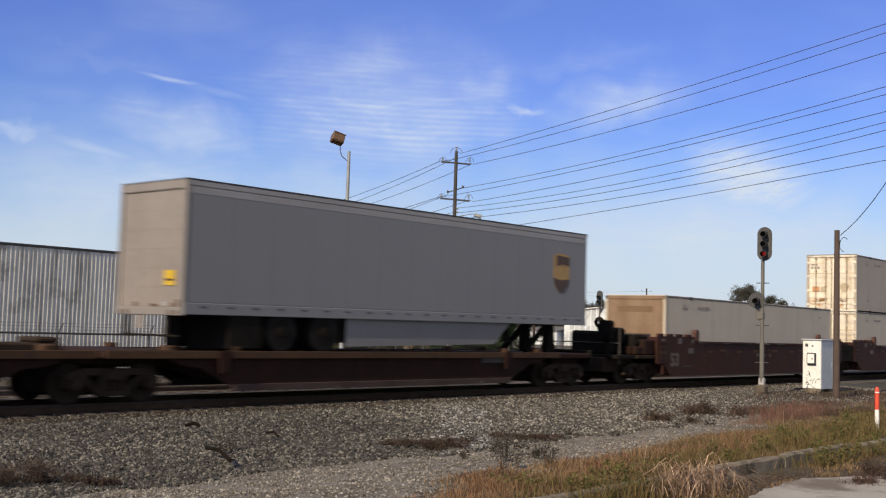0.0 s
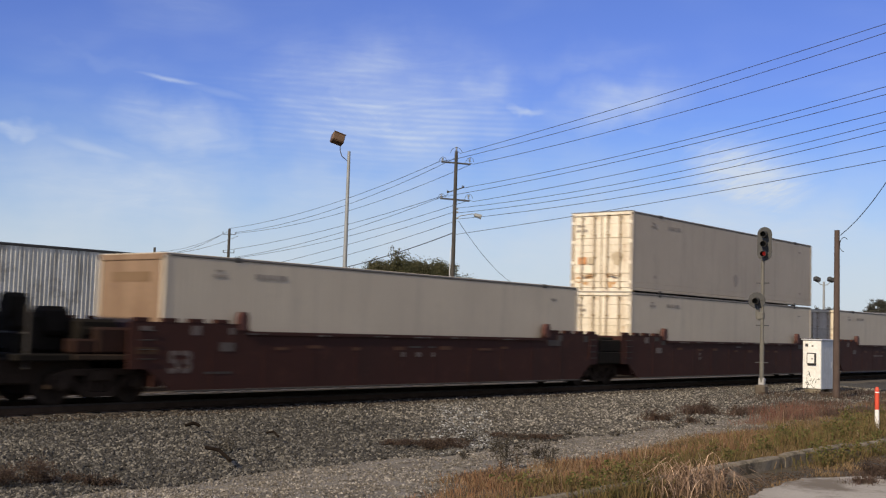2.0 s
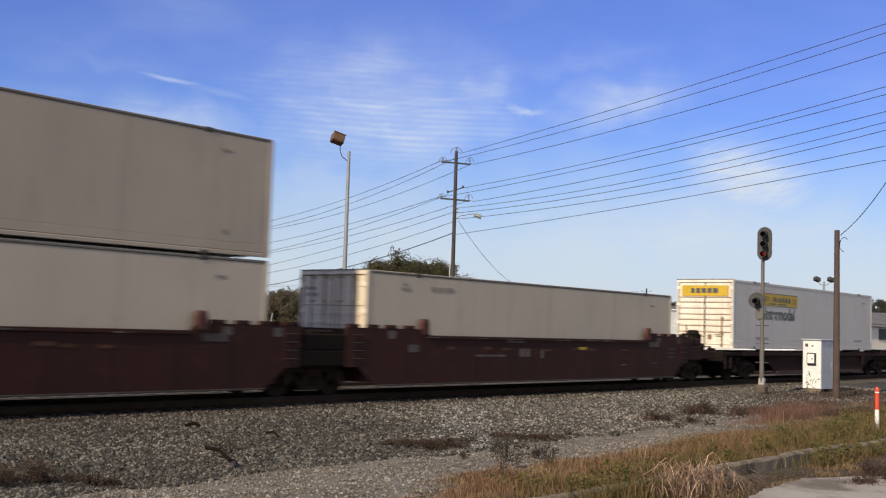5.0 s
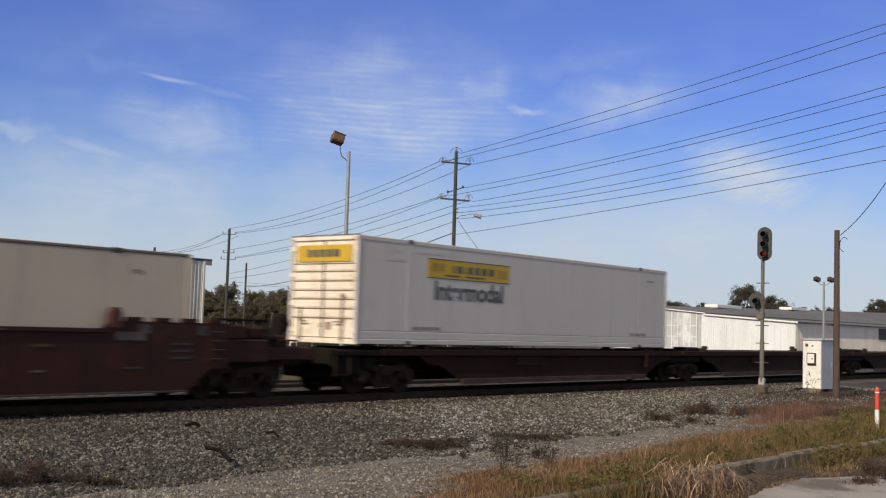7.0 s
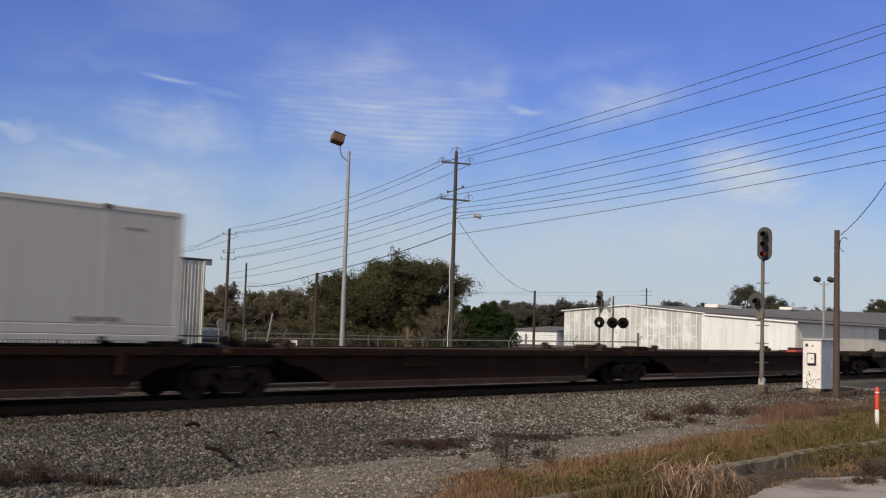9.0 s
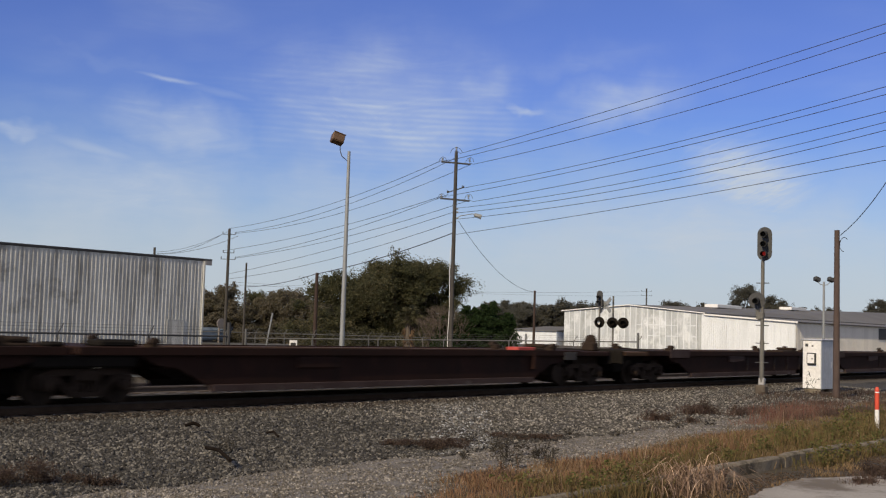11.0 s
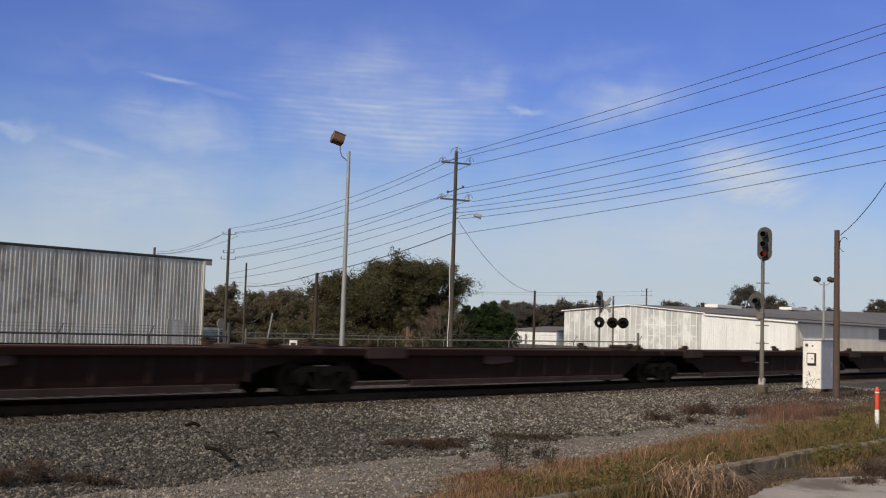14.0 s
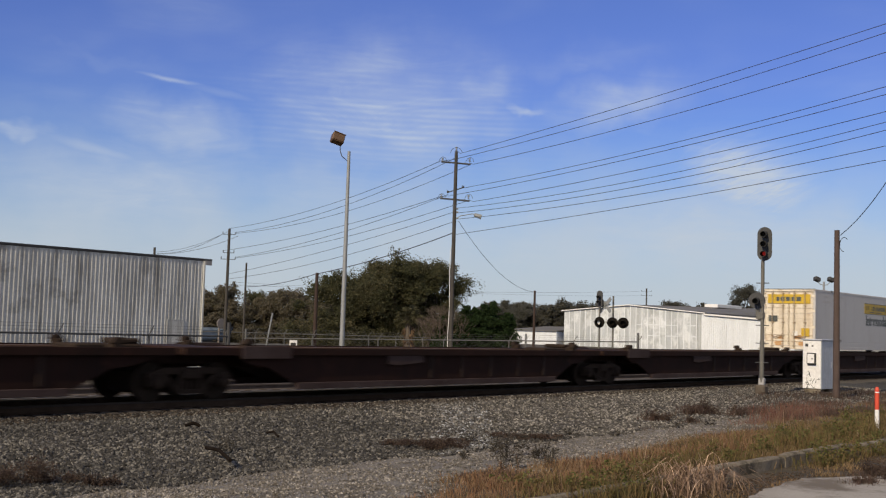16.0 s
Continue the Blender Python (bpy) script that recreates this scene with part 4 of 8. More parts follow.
# ---- poles, fences, signals ----
def build_fence(pts_xy, top, foot, label, arms=True, gap=3.05, mesh=True, steel="fence", rise=0.0):
    """Chain-link run along a line of corners: posts, top pipe, barbed-wire arms and strands, wire mesh."""
    t = thing("fence", pose(0, 0, 0), label, "fence", "chain-link fences")
    for (xa, ya), (xb, yb) in zip(pts_xy, pts_xy[1:]):
        a, b = Vector((xa, ya, 0)), Vector((xb, yb, 0))
        d = (b - a).normalized()
        up = Vector((0, 0, rise))
        nrm = Vector((d.y, -d.x, 0))
        if nrm.y > 0:
            nrm = -nrm
        n = max(1, round((b - a).length / gap))
        for i in range(n + 1):
            p = a + (b - a + up) * i / n
            bm = B()
            cy(bm, p + Vector((0, 0, foot)), p + Vector((0, 0, top + (0.02 if i % n else 0.46))), 0.032 if i % n else 0.06, 8)
            if arms:
                cy(bm, p + Vector((0, 0, top)), p + d * 0.22 - nrm * 0.08 + Vector((0, 0, top + 0.30)), 0.018, 6)
            part("post", bm, M[steel], t)
        bm = B()
        cy(bm, a + Vector((0, 0, top)), b + up + Vector((0, 0, top)), 0.03, 8)
        part("top_rail", bm, M[steel], t)
        if arms:
            for k in (0.1, 0.2, 0.29):
                o = d * 0.22 * k / 0.3 - nrm * 0.08 * k / 0.3 + Vector((0, 0, top + k))
                bm = B()
                cy(bm, a + o, b + up + o, 0.0035, 4)
                part("barbed_strand", bm, M[steel], t)
        if mesh:
            # woven wire: two sets of thin slanting strips
            L_, h = (b - a).length, top - foot - 0.05
            step = 0.11
            vs, fs = [], []
            w = 0.002
            k = -h
            while k < L_:
                for sgn in (0, 1):
                    s0, s1 = max(k, 0), min(k + h, L_)
                    if s1 - s0 > 0.02:
                        z0, z1 = (s0 - k, s1 - k) if sgn == 0 else (h - (s0 - k), h - (s1 - k))
                        q = len(vs)
                        for s, z in ((s0, z0 - w), (s1, z1 - w), (s1, z1 + w), (s0, z0 + w)):
                            p = a + d * s
                            vs.append((p.x, p.y, foot + 0.03 + z + rise * s / L_))
                        fs.append((q, q + 1, q + 2, q + 3))
                k += step
            ob = new("wire_mesh", cloud_mesh("wire_mesh", vs, fs, M[steel]))
            ob.parent = t
            tagged(ob, "galvanised diamond wire mesh", kind="stuff")
    return t


build_fence([(-8, 28.9), (22.9, 28.9)], 1.29, -0.42, "galvanised chain-link fence with barbed wire before the warehouse", steel="signal")
build_fence([(35.4, 43.3), (49.2, 28.8)], 0.95, -0.55, "galvanised chain-link fence with leaning barbed-wire arms", gap=3.5, rise=0.42)
build_fence([(40, 60), (63, 46)], 1.05, -0.42, "old wire fence in front of the trees", gap=1.9, mesh=False)


def build_light_pole():
    t = thing("light_pole", pose(34.88, 35.83, -0.42), "tall grey steel floodlight pole with bronze box lamp", "light pole")
    bm = B()
    cy(bm, (0, 0, 0), (0, 0, 10.2), 0.122, 14, 0.07)
    part("shaft", bm, M["galv"], t, smooth=True)
    part("base", bx(B(), -0.3, 0.3, -0.3, 0.3, 0, 0.25, 0.03), M["concrete"], t)
    bm = B()
    cy(bm, (0, 0, 9.7), (-0.25, 0.2, 9.95), 0.02, 6)
    tube(bm, [(-0.25, 0.2, 9.95), (-0.3, 0.28, 10.2), (-0.32, 0.3, 10.7)], 0.02)
    part("bracket", bm, M["black"], t)
    bm = B()
    bx(bm, -0.29, 0.29, -0.22, 0.22, -0.21, 0.21, 0.04)
    head = part("lamp_head", bm, M["brownlamp"], t, "bronze box floodlight tilted down", m=pose(-0.42, 0.36, 10.75, -18, 16, -30))
    part("lens", bx(B(), -0.25, 0.25, -0.235, -0.222, -0.17, 0.17), M["brownlamp"], head)
    part("visor", bx(B(), -0.29, 0.29, -0.28, -0.222, 0.18, 0.205), M["brownlamp"], head)


build_light_pole()


def insulator(bm, p, h=0.22):
    p = Vector(p)
    cy(bm, p, p + Vector((0, 0, h)), 0.025, 6)
    for k in (0.3, 0.65, 1.0):
        cy(bm, p + Vector((0, 0, h * k - 0.03)), p + Vector((0, 0, h * k)), 0.065, 8)


ARM = Vector((0.60, -0.80, 0.0))


def build_power_pole():
    t = thing("power_pole", pose(47.44, 39.92, -0.42), "tall weathered timber power pole with two crossarms", "power pole")
    bm = B()
    cy(bm, (0, 0, 0), (0, 0, 12.35), 0.135, 14, 0.095)
    part("shaft", bm, M["wood"], t, smooth=True)
    for z in (11.68, 9.56):
        bm = B()
        cy(bm, -ARM * 0.85 + Vector((0, 0, z + 0.05)), ARM * 0.85 + Vector((0, 0, z - 0.07)), 0.05, 6)
        part("crossarm", bm, M["signal"], t)
        for s in (-0.78, 0.78):
            bm = B()
            insulator(bm, ARM * s + Vector((0, 0, z + 0.05)))
            part("insulator", bm, M["galv"], t)
            # looped jumper wire over the arm
            bm = B()
            pts = [ARM * s + Vector((0, 0, z)) + ARM.cross(Vector((0, 0, 1))) * (0.34 * math.cos(a)) + ARM * (0.24 * math.cos(a)) + Vector((0, 0, 0.30 * math.sin(a) + 0.02)) for a in [i * math.pi / 8 for i in range(9)]]
            tube(bm, pts, 0.012)
            part("jumper", bm, M["wire"], t)
    bm = B()
    insulator(bm, (0, 0, 12.35), 0.25)
    part("insulator", bm, M["galv"], t)
    bm = B()
    pts = [ARM * (0.33 * math.cos(a)) + Vector((0, 0, 12.25 + 0.32 * math.sin(a))) for a in [i * math.pi / 8 for i in range(9)]]
    tube(bm, pts, 0.012)
    part("jumper", bm, M["wire"], t)
    bm = B()
    cy(bm, -ARM * 0.44 + Vector((0, 0, 9.95)), ARM * 0.46 + Vector((0, 0, 10.26)), 0.028, 6)
    for s, z in ((-0.42, 9.92), (0.44, 10.22)):
        insulator(bm, ARM * s + Vector((0, 0, z)), 0.14)
    part("bracket", bm, M["signal"], t)
    for z in (9.02, 8.82, 8.47):
        part("insulator", cy(B(), ARM * 0.10 + Vector((0, 0, z)), ARM * 0.22 + Vector((0, 0, z + 0.02)), 0.05, 8), M["galv"], t)
    bm = B()
    d = Vector((0.58, -0.81, 0))
    tube(bm, [Vector((0, 0, 8.35)), d * 0.35 + Vector((0, 0, 8.62)), d * 1.0 + Vector((0, 0, 8.75)), d * 1.25 + Vector((0, 0, 8.72))], 0.025)
    arm = part("lamp_arm", bm, M["galv"], t)
    bm = B()
    cy(bm, d * 1.15 + Vector((0, 0, 8.70)), d * 1.55 + Vector((0, 0, 8.58)), 0.10, 10, 0.14)
    part("street_light_head", bm, M["galv"], arm)
    bm = B()
    tube(bm, [ARM * (-0.15 - 0.03 * math.sin(k * 1.1)) + Vector((0, 0, 0.5 + k * 0.7)) for k in range(10)], 0.018)
    part("conduit", bm, M["white"], t, "pale conduit down the pole")


build_power_pole()


def plain_pole(x, y, top, r, material, label, arms=(), foot=-0.42):
    t = thing("timber_pole", pose(x, y, foot), label, "pole", "timber poles")
    bm = B()
    cy(bm, (0, 0, 0), (0, 0, top - foot), r, 12, r * 0.75)
    part("shaft", bm, material, t, smooth=True)
    for z, l in arms:
        bm = B()
        cy(bm, -ARM * l + Vector((0, 0, z - foot)), ARM * l + Vector((0, 0, z - foot)), 0.022, 6)
        for s in (-l, l):
            cy(bm, ARM * s + Vector((0, 0, z - foot)), ARM * s + Vector((0, 0, z - foot + 0.2)), 0.03, 6)
        part("crossarm", bm, M["signal"], t)
    return t


plain_pole(52.56, 66.80, 8.85, 0.13, M["wood"], "timber power pole with short crossarms, leaning slightly", ((8.42, 0.5), (7.0, 0.42), (6.5, 0.55)))
plain_pole(55.5, 68.2, 6.44, 0.095, M["wood"], "thin grey timber pole by the trees")
plain_pole(50.1, 54.1, 5.2, 0.145, M["darkwood"], "short dark red-brown timber pole")
plain_pole(73.05, 52.55, 5.05, 0.12, M["darkwood"], "short dark timber pole near the hedge")
plain_pole(39.4, 14.85, 5.8, 0.125, M["redwood"], "reddish timber service pole beside the signal cabinet", foot=-0.36)
plain_pole(172.3, 99.3, 9.9, 0.16, M["wood"], "distant power pole behind the hall", ((9.4, 0.9), (8.6, 0.9)))
plain_pole(53.8, 78.3, 7.78, 0.13, M["wood"], "pole rising behind the warehouse roof")


def wire(name, a, b, sag, r=0.0135, label="black overhead power line sagging between poles", tie=None):
    a, b = Vector(a), Vector(b)
    cu = bpy.data.curves.new(name, "CURVE")
    cu.dimensions, cu.bevel_depth, cu.bevel_resolution = "3D", r, 1
    sp = cu.splines.new("POLY")
    n = 20
    pts = [a.lerp(b, i / n) - Vector((0, 0, sag * 4 * i / n * (1 - i / n))) for i in range(n + 1)]
    if tie is not None:
        pts.insert(0, tie)
    sp.points.add(len(pts) - 1)
    for i, p in enumerate(pts):
        sp.points[i].co = (*p, 1)
    cu.materials.append(M["wire"])
    tagged(new(name, cu), label, "wire", "overhead wires")


PP = Vector((47.44, 39.92, 0))
FP = Vector((52.56, 66.80, 0))
for (off, z), a, b, sag in (
    ((0, 11.95), (47.59, 39.73, 11.81), (41.36, 10.9, 14.3), 0.15), ((-0.78, 11.36), (47.29, 40.1, 11.43), (41.4, 10.86, 14.02), 0.30), ((0.78, 11.25), (48.08, 39.14, 11.21), (41.3, 10.97, 13.18), 0.28),
    ((0.44, 9.82), (47.74, 39.56, 9.82), (41.34, 10.92, 11.87), 0.33), ((-0.78, 9.3), (47.22, 40.17, 9.34), (41.41, 10.85, 11.58), 0.30), ((0.78, 9.15), (48.12, 39.09, 9.05), (41.3, 10.98, 10.85), 0.26),
    ((0, 8.6), (47.47, 39.88, 8.63), (41.38, 10.88, 10.55), 0.50), ((0, 8.4), (47.56, 39.78, 8.37), (41.37, 10.9, 10.23), 0.50), ((0, 8.05), (47.61, 39.72, 8.02), (41.36, 10.89, 9.54), 0.37), ((0, 7.14), (47.54, 39.8, 7.14), (41.38, 10.88, 8.94), 0.15)):
    wire("overhead_wire", a, b, sag, tie=PP + ARM * off + Vector((0, 0, z)))
for off_a, za, off_b, zb, sag in ((-0.85, 11.37, 0, 8.87, 0.54), (0, 11.57, 0.45, 8.57, 0.7), (0.78, 11.15, 0.45, 8.5, 0.71), (-0.8, 9.3, -0.4, 7.15, 0.34), (-0.4, 9.42, 0.5, 6.66, 0.44), (0.78, 9.1, 0.5, 6.6, 0.41), (0, 8.43, 0, 5.36, 0.25), (0, 7.87, 0, 4.97, 0.43)):
    wire("overhead_wire", PP + ARM * off_a + Vector((0, 0, za)), FP + ARM * off_b + Vector((0, 0, zb)), sag)
wire("service_cable", PP + Vector((0, 0, 7.23)), (50.1, 54.12, 5.13), 0.2, 0.026, "thick black service cable between timber poles")
wire("service_cable", (50.1, 54.1, 5.15), (55.5, 68.2, 4.52), 0.2, 0.022, "thick black service cable between timber poles")
wire("guy_wire", PP + Vector((0.15, -0.2, 7.89)), (73.0, 52.6, 4.94), 0.9, 0.0135, "slack service wire from the power pole")
wire("service_drop", (39.45, 14.75, 5.62), (34.6, 10.6, 8.3), 0.35, 0.014, "slack service wire rising from the timber pole")
for off, z1, z2 in ((-0.7, 8.3, 7.3), (0.0, 8.7, 7.4), (0.7, 8.3, 7.2)):
    wire("overhead_wire", FP + ARM * off + Vector((0, 0, z1)), (53.8 - 0.4 * off, 78.3, z2), 0.4)
for k in range(2):
    wire("overhead_wire", (73.05, 52.55 + 40, 5.6 + k * 0.3), (172.3, 99.3, 9.4 - 0.8 * k), 0.5, 0.012)


def build_cable_coil():
    bm = B()
    pts = [Vector((39.48 + 0.02 * math.sin(a), 14.62 + 0.16 * math.cos(a), 5.28 + 0.26 * math.sin(a))) for a in [math.pi * 0.75 - i * math.pi / 8 for i in range(11)]]
    tube(bm, pts, 0.011)
    solo("cable_coil", bm, M["wire"], "loop of black cable hung on the timber pole", "cable")


build_cable_coil()


def signal_head(parent, m, lamps, w, h, lit=None):
    """Signal background plate with hooded lamps; its face looks to -x."""
    bm = B()
    seg = 10
    r = w / 2
    pts = [(r * math.cos(i * math.pi / seg), h / 2 - r + r * math.sin(i * math.pi / seg)) for i in range(seg + 1)]
    pts += [(r * math.cos(math.pi + i * math.pi / seg), -h / 2 + r + r * math.sin(math.pi + i * math.pi / seg)) for i in range(seg + 1)]
    prism(bm, pts, "x", -0.02, 0.02)
    head = part("background_plate", bm, M["signal"], parent, m=m)
    part("lamp_case", bx(B(), 0.02, 0.26, -0.15, 0.15, -h / 2 + r * 0.6, h / 2 - r * 0.6, 0.04), M["black"], head)
    for i in range(lamps):
        z = (lamps - 1) / 2 * 0.36 - i * 0.36
        bm = B()
        cy(bm, (-0.02, 0, z), (-0.36, 0, z - 0.03), 0.115, 12, 0.115, caps=False)
        bmesh.ops.solidify(bm, geom=bm.faces[:], thickness=0.01)
        part("hood", bm, M["black"], head)
        bm = B()
        cy(bm, (-0.02, 0, z), (-0.04, 0, z), 0.075, 12)
        part("lens", bm, M["redlens"] if lit == i else M["black"], head, "lit red lens" if lit == i else "")
    return head


def build_signal():
    t = thing("railway_signal", pose(37.86, 17.0, -0.32), "grey three-lamp railway signal mast with red lamp lit", "signal")
    bm = B()
    cy(bm, (0, 0, 0.35), (0, 0, 4.95), 0.066, 12)
    cy(bm, (0, 0, 0.35), (0, 0, 2.0), 0.082, 12)
    part("mast", bm, M["mast"], t, smooth=True)
    part("foundation", bx(B(), -0.19, 0.19, -0.19, 0.19, -0.1, 0.40, 0.05), M["footing"], t)
    part("junction_case", bx(B(), -0.13, 0.10, -0.11, 0.11, 0.38, 0.66, 0.03), M["trailerlow"], t, m=pose(0, 0, 0, 0, 6, 10))
    signal_head(t, pose(-0.06, -0.09, 5.55, 0, 0, 14), 3, 0.52, 1.24, lit=2)
    signal_head(t, pose(-0.1, 0.17, 3.47, 0, 0, 14), 1, 0.62, 0.60)
    bm = B()
    tube(bm, [Vector((0, 0, 2.85)), Vector((-0.05, 0.14, 2.8)), Vector((-0.05, 0.16, 3.0)), Vector((-0.05, 0.16, 3.3))], 0.07, 10)
    bx(bm, -0.10, 0.10, -0.07, 0.2, 2.78, 3.06, 0.04)
    part("bracket", bm, M["mast"], t)
    for z in (1.2, 1.9, 2.55, 4.1):
        part("step", bx(B(), -0.03, 0.03, -0.24, 0.24, z, z + 0.03), M["signal"], t)


build_signal()


def build_cabinet():
    t = thing("signal_cabinet", pose(41.69, 16.65, -0.33), "tall white metal signal cabinet on concrete feet, paint-scrawled door", "cabinet")
    part("body", bx(B(), 0.0, 1.62, -0.36, 0.39, 0.2, 2.08, 0.015), M["cabside"], t)
    part("roof", bx(B(), -0.06, 1.68, -0.41, 0.44, 2.08, 2.14, 0.02), M["cabside"], t)
    door = part("door", bx(B(), -0.028, -0.001, -0.34, 0.37, 0.22, 2.06, 0.008), M["white"], t, "sunlit white cabinet door")
    part("meter_box", bx(B(), -0.16, -0.029, -0.17, 0.17, 1.16, 1.60, 0.015), M["signal"], door, "dark-edged meter box")
    part("meter_box_lid", bx(B(), -0.178, -0.161, -0.135, 0.135, 1.20, 1.56, 0.006), M["white"], door)
    part("hasp", bx(B(), -0.19, -0.178, -0.10, -0.02, 1.36, 1.385), M["signal"], door)
    part("vent", bx(B(), -0.045, -0.029, 0.16, 0.27, 1.84, 1.95), M["signal"], door)
    part("lock", bx(B(), -0.045, -0.029, -0.05, 0.02, 1.84, 1.9), M["signal"], door)
    r = random.Random(3)
    bm = B()
    for i in range(15):
        y, z = r.uniform(-0.26, 0.28), r.uniform(0.26, 0.72)
        for k in range(2):
            y2, z2 = max(-0.29, min(0.29, y + r.uniform(-0.1, 0.1))), max(0.24, z + r.uniform(-0.12, 0.12))
            cy(bm, (-0.031, y, z), (-0.031, y2, z2), 0.009, 4)
            y, z = y2, z2
    ob = part("scrawl", bm, M["ink"], door, "dark scribbled paint marks")
    tagged(ob, kind="stuff")
    part("mark", bx(B(), 0.98, 1.03, -0.366, -0.362, 1.02, 1.2), M["white"], t)
    part("mark", bx(B(), 0.92, 1.12, -0.366, -0.362, 1.2, 1.24), M["white"], t)
    for x in (0.15, 1.2):
        part("foot", bx(B(), x - 0.14, x + 0.24, -0.32, 0.32, -0.1, 0.2, 0.02), M["kerb"], t)


build_cabinet()


def build_marker_post():
    t = thing("marker_post", pose(24.7, 8.4, -0.2), "white marker post with orange-red upper half in grass", "marker post")
    bm = B()
    cy(bm, (0, 0, 0), (0, 0, 0.5), 0.048, 12)
    part("lower_tube", bm, M["white"], t, smooth=True)
    bm = B()
    cy(bm, (0, 0, 0.5), (0, 0, 0.94), 0.049, 12)
    cy(bm, (0, 0, 0.94), (0, 0, 1.0), 0.049, 12, 0.026)
    part("upper_tube", bm, M["orange"], t, smooth=True)
    bm = B()
    cy(bm, (0, 0, 0.87), (0, 0, 0.89), 0.051, 12)
    part("band", bm, M["white"], t, smooth=True)


build_marker_post()


def crossing_signal(x, y, label, lamps, cross, face):
    t = thing("crossing_signal", pose(x, y, -0.3, 0, 0, face), label, "crossing signal", "level crossing signals")
    bm = B()
    cy(bm, (0, 0, 0), (0, 0, 4.75), 0.065, 10)
    cy(bm, (0, 0, 0), (0, 0, 0.7), 0.13, 10)
    part("mast", bm, M["mast"], t, smooth=True)
    bm = B()
    cy(bm, (0, -0.5, 2.85), (0, 0.5, 2.85), 0.035, 8)
    part("lamp_arm", bm, M["galv"], t)
    for y_, lit in lamps:
        bm = B()
        cy(bm, (-0.1, y_, 2.82), (-0.13, y_, 2.82), 0.40, 20)
        disc = part("target_disc", bm, M["gear"], t, smooth=True)
        bm = B()
        cy(bm, (-0.13, y_, 2.82), (-0.15, y_, 2.82), 0.15, 16)
        part("lens", bm, M["white"] if lit else M["gear"], disc)
        bm = B()
        cy(bm, (-0.13, y_, 2.84), (-0.42, y_, 2.80), 0.20, 14, 0.19, caps=False)
        part("hood", bm, M["gear"], disc)
    if cross:
        for a in (45, -45):
            bm = B()
            bx(bm, -0.09, -0.07, -0.72, 0.72, -0.13, 0.13)
            part("crossbuck_board", bm, M["galv"], t, "weathered grey-white crossbuck board", m=pose(-0.1, 0.5, 4.08, a, 0, -35))
    return t


a = crossing_signal(67.6, 42.8, "level crossing mast with dark signal head and flasher", ((-0.05, True),), False, 8)
signal_head(a, pose(-0.05, 0.0, 4.5, 0, 0, 0), 2, 0.46, 1.25)
crossing_signal(68.15, 42.0, "level crossing mast with white crossbuck and two flashers", ((0.02, False), (-0.75, False)), True, 25)


def build_sign():
    t = thing("notice_sign", pose(37.93, 42.55, -0.42), "small white sign with dark panel on a post", "sign")
    bm = B()
    cy(bm, (0, 0, 0), (0, 0, 1.0), 0.03, 6)
    part("post", bm, M["galv"], t)
    part("board", bx(B(), -0.2, 0.2, -0.03, 0.0, 0.72, 1.32, 0.01), M["white"], t, m=pose(0, 0, 0, 0, 0, -40))
    part("panel", bx(B(), -0.13, 0.13, -0.04, -0.031, 0.98, 1.18), M["black"], t, m=pose(0, 0, 0, 0, 0, -40))


build_sign()


def build_twin_lamp():
    t = thing("twin_floodlight_pole", pose(93.2, 36.25, -0.42), "grey pole with two floodlights beyond the crossing", "light pole")
    bm = B()
    cy(bm, (0, 0, 0), (0, 0, 7.2), 0.13, 10, 0.09)
    part("shaft", bm, M["galv"], t)
    d = Vector((0.65, -0.76, 0))
    bm = B()
    tube(bm, [-d * 0.55 + Vector((0, 0, 7.2)), -d * 0.3 + Vector((0, 0, 6.95)), Vector((0, 0, 6.9)), d * 0.3 + Vector((0, 0, 6.95)), d * 0.55 + Vector((0, 0, 7.2))], 0.035)
    part("bracket", bm, M["galv"], t)
    for s in (-1, 1):
        p = d * 0.6 * s + Vector((0, 0, 7.4))
        part("lamp_head", bx(B(), -0.2, 0.2, -0.28, 0.28, -0.18, 0.18, 0.05), M["signal"], t, m=pose(p.x, p.y, p.z, 20, 15, 60))


build_twin_lamp()


def build_small_clutter():
    t = thing("camper", pose(63.4, 84.2, -0.42), "pale blue covered trailer parked by the trees", "trailer")
    part("cover", bx(B(), -2.2, 2.2, -1.1, 1.1, 0.3, 1.5, 0.2), M["blue"], t)
    part("skirt", bx(B(), -2.0, 2.0, -1.0, 1.0, 0.0, 0.3), M["black"], t)
    bm = B()
    cy(bm, (0, -0.35, 1.9), (0, -0.25, 1.9), 0.5, 18)
    cy(bm, (0, 0, 0), (0, 0, 2.0), 0.08, 6)
    solo("dish", bm, M["cream"], "round cream dish on a short mast", "dish", m=pose(64.6, 83.0, -0.42))
    bm = B()
    cy(bm, (0, 0, -0.42), (0.35, -0.25, 2.35), 0.05, 6)
    solo("leaning_post", bm, M["galv"], "pale leaning post by the fence", "post", m=pose(45.1, 53.3, 0))


build_small_clutter()


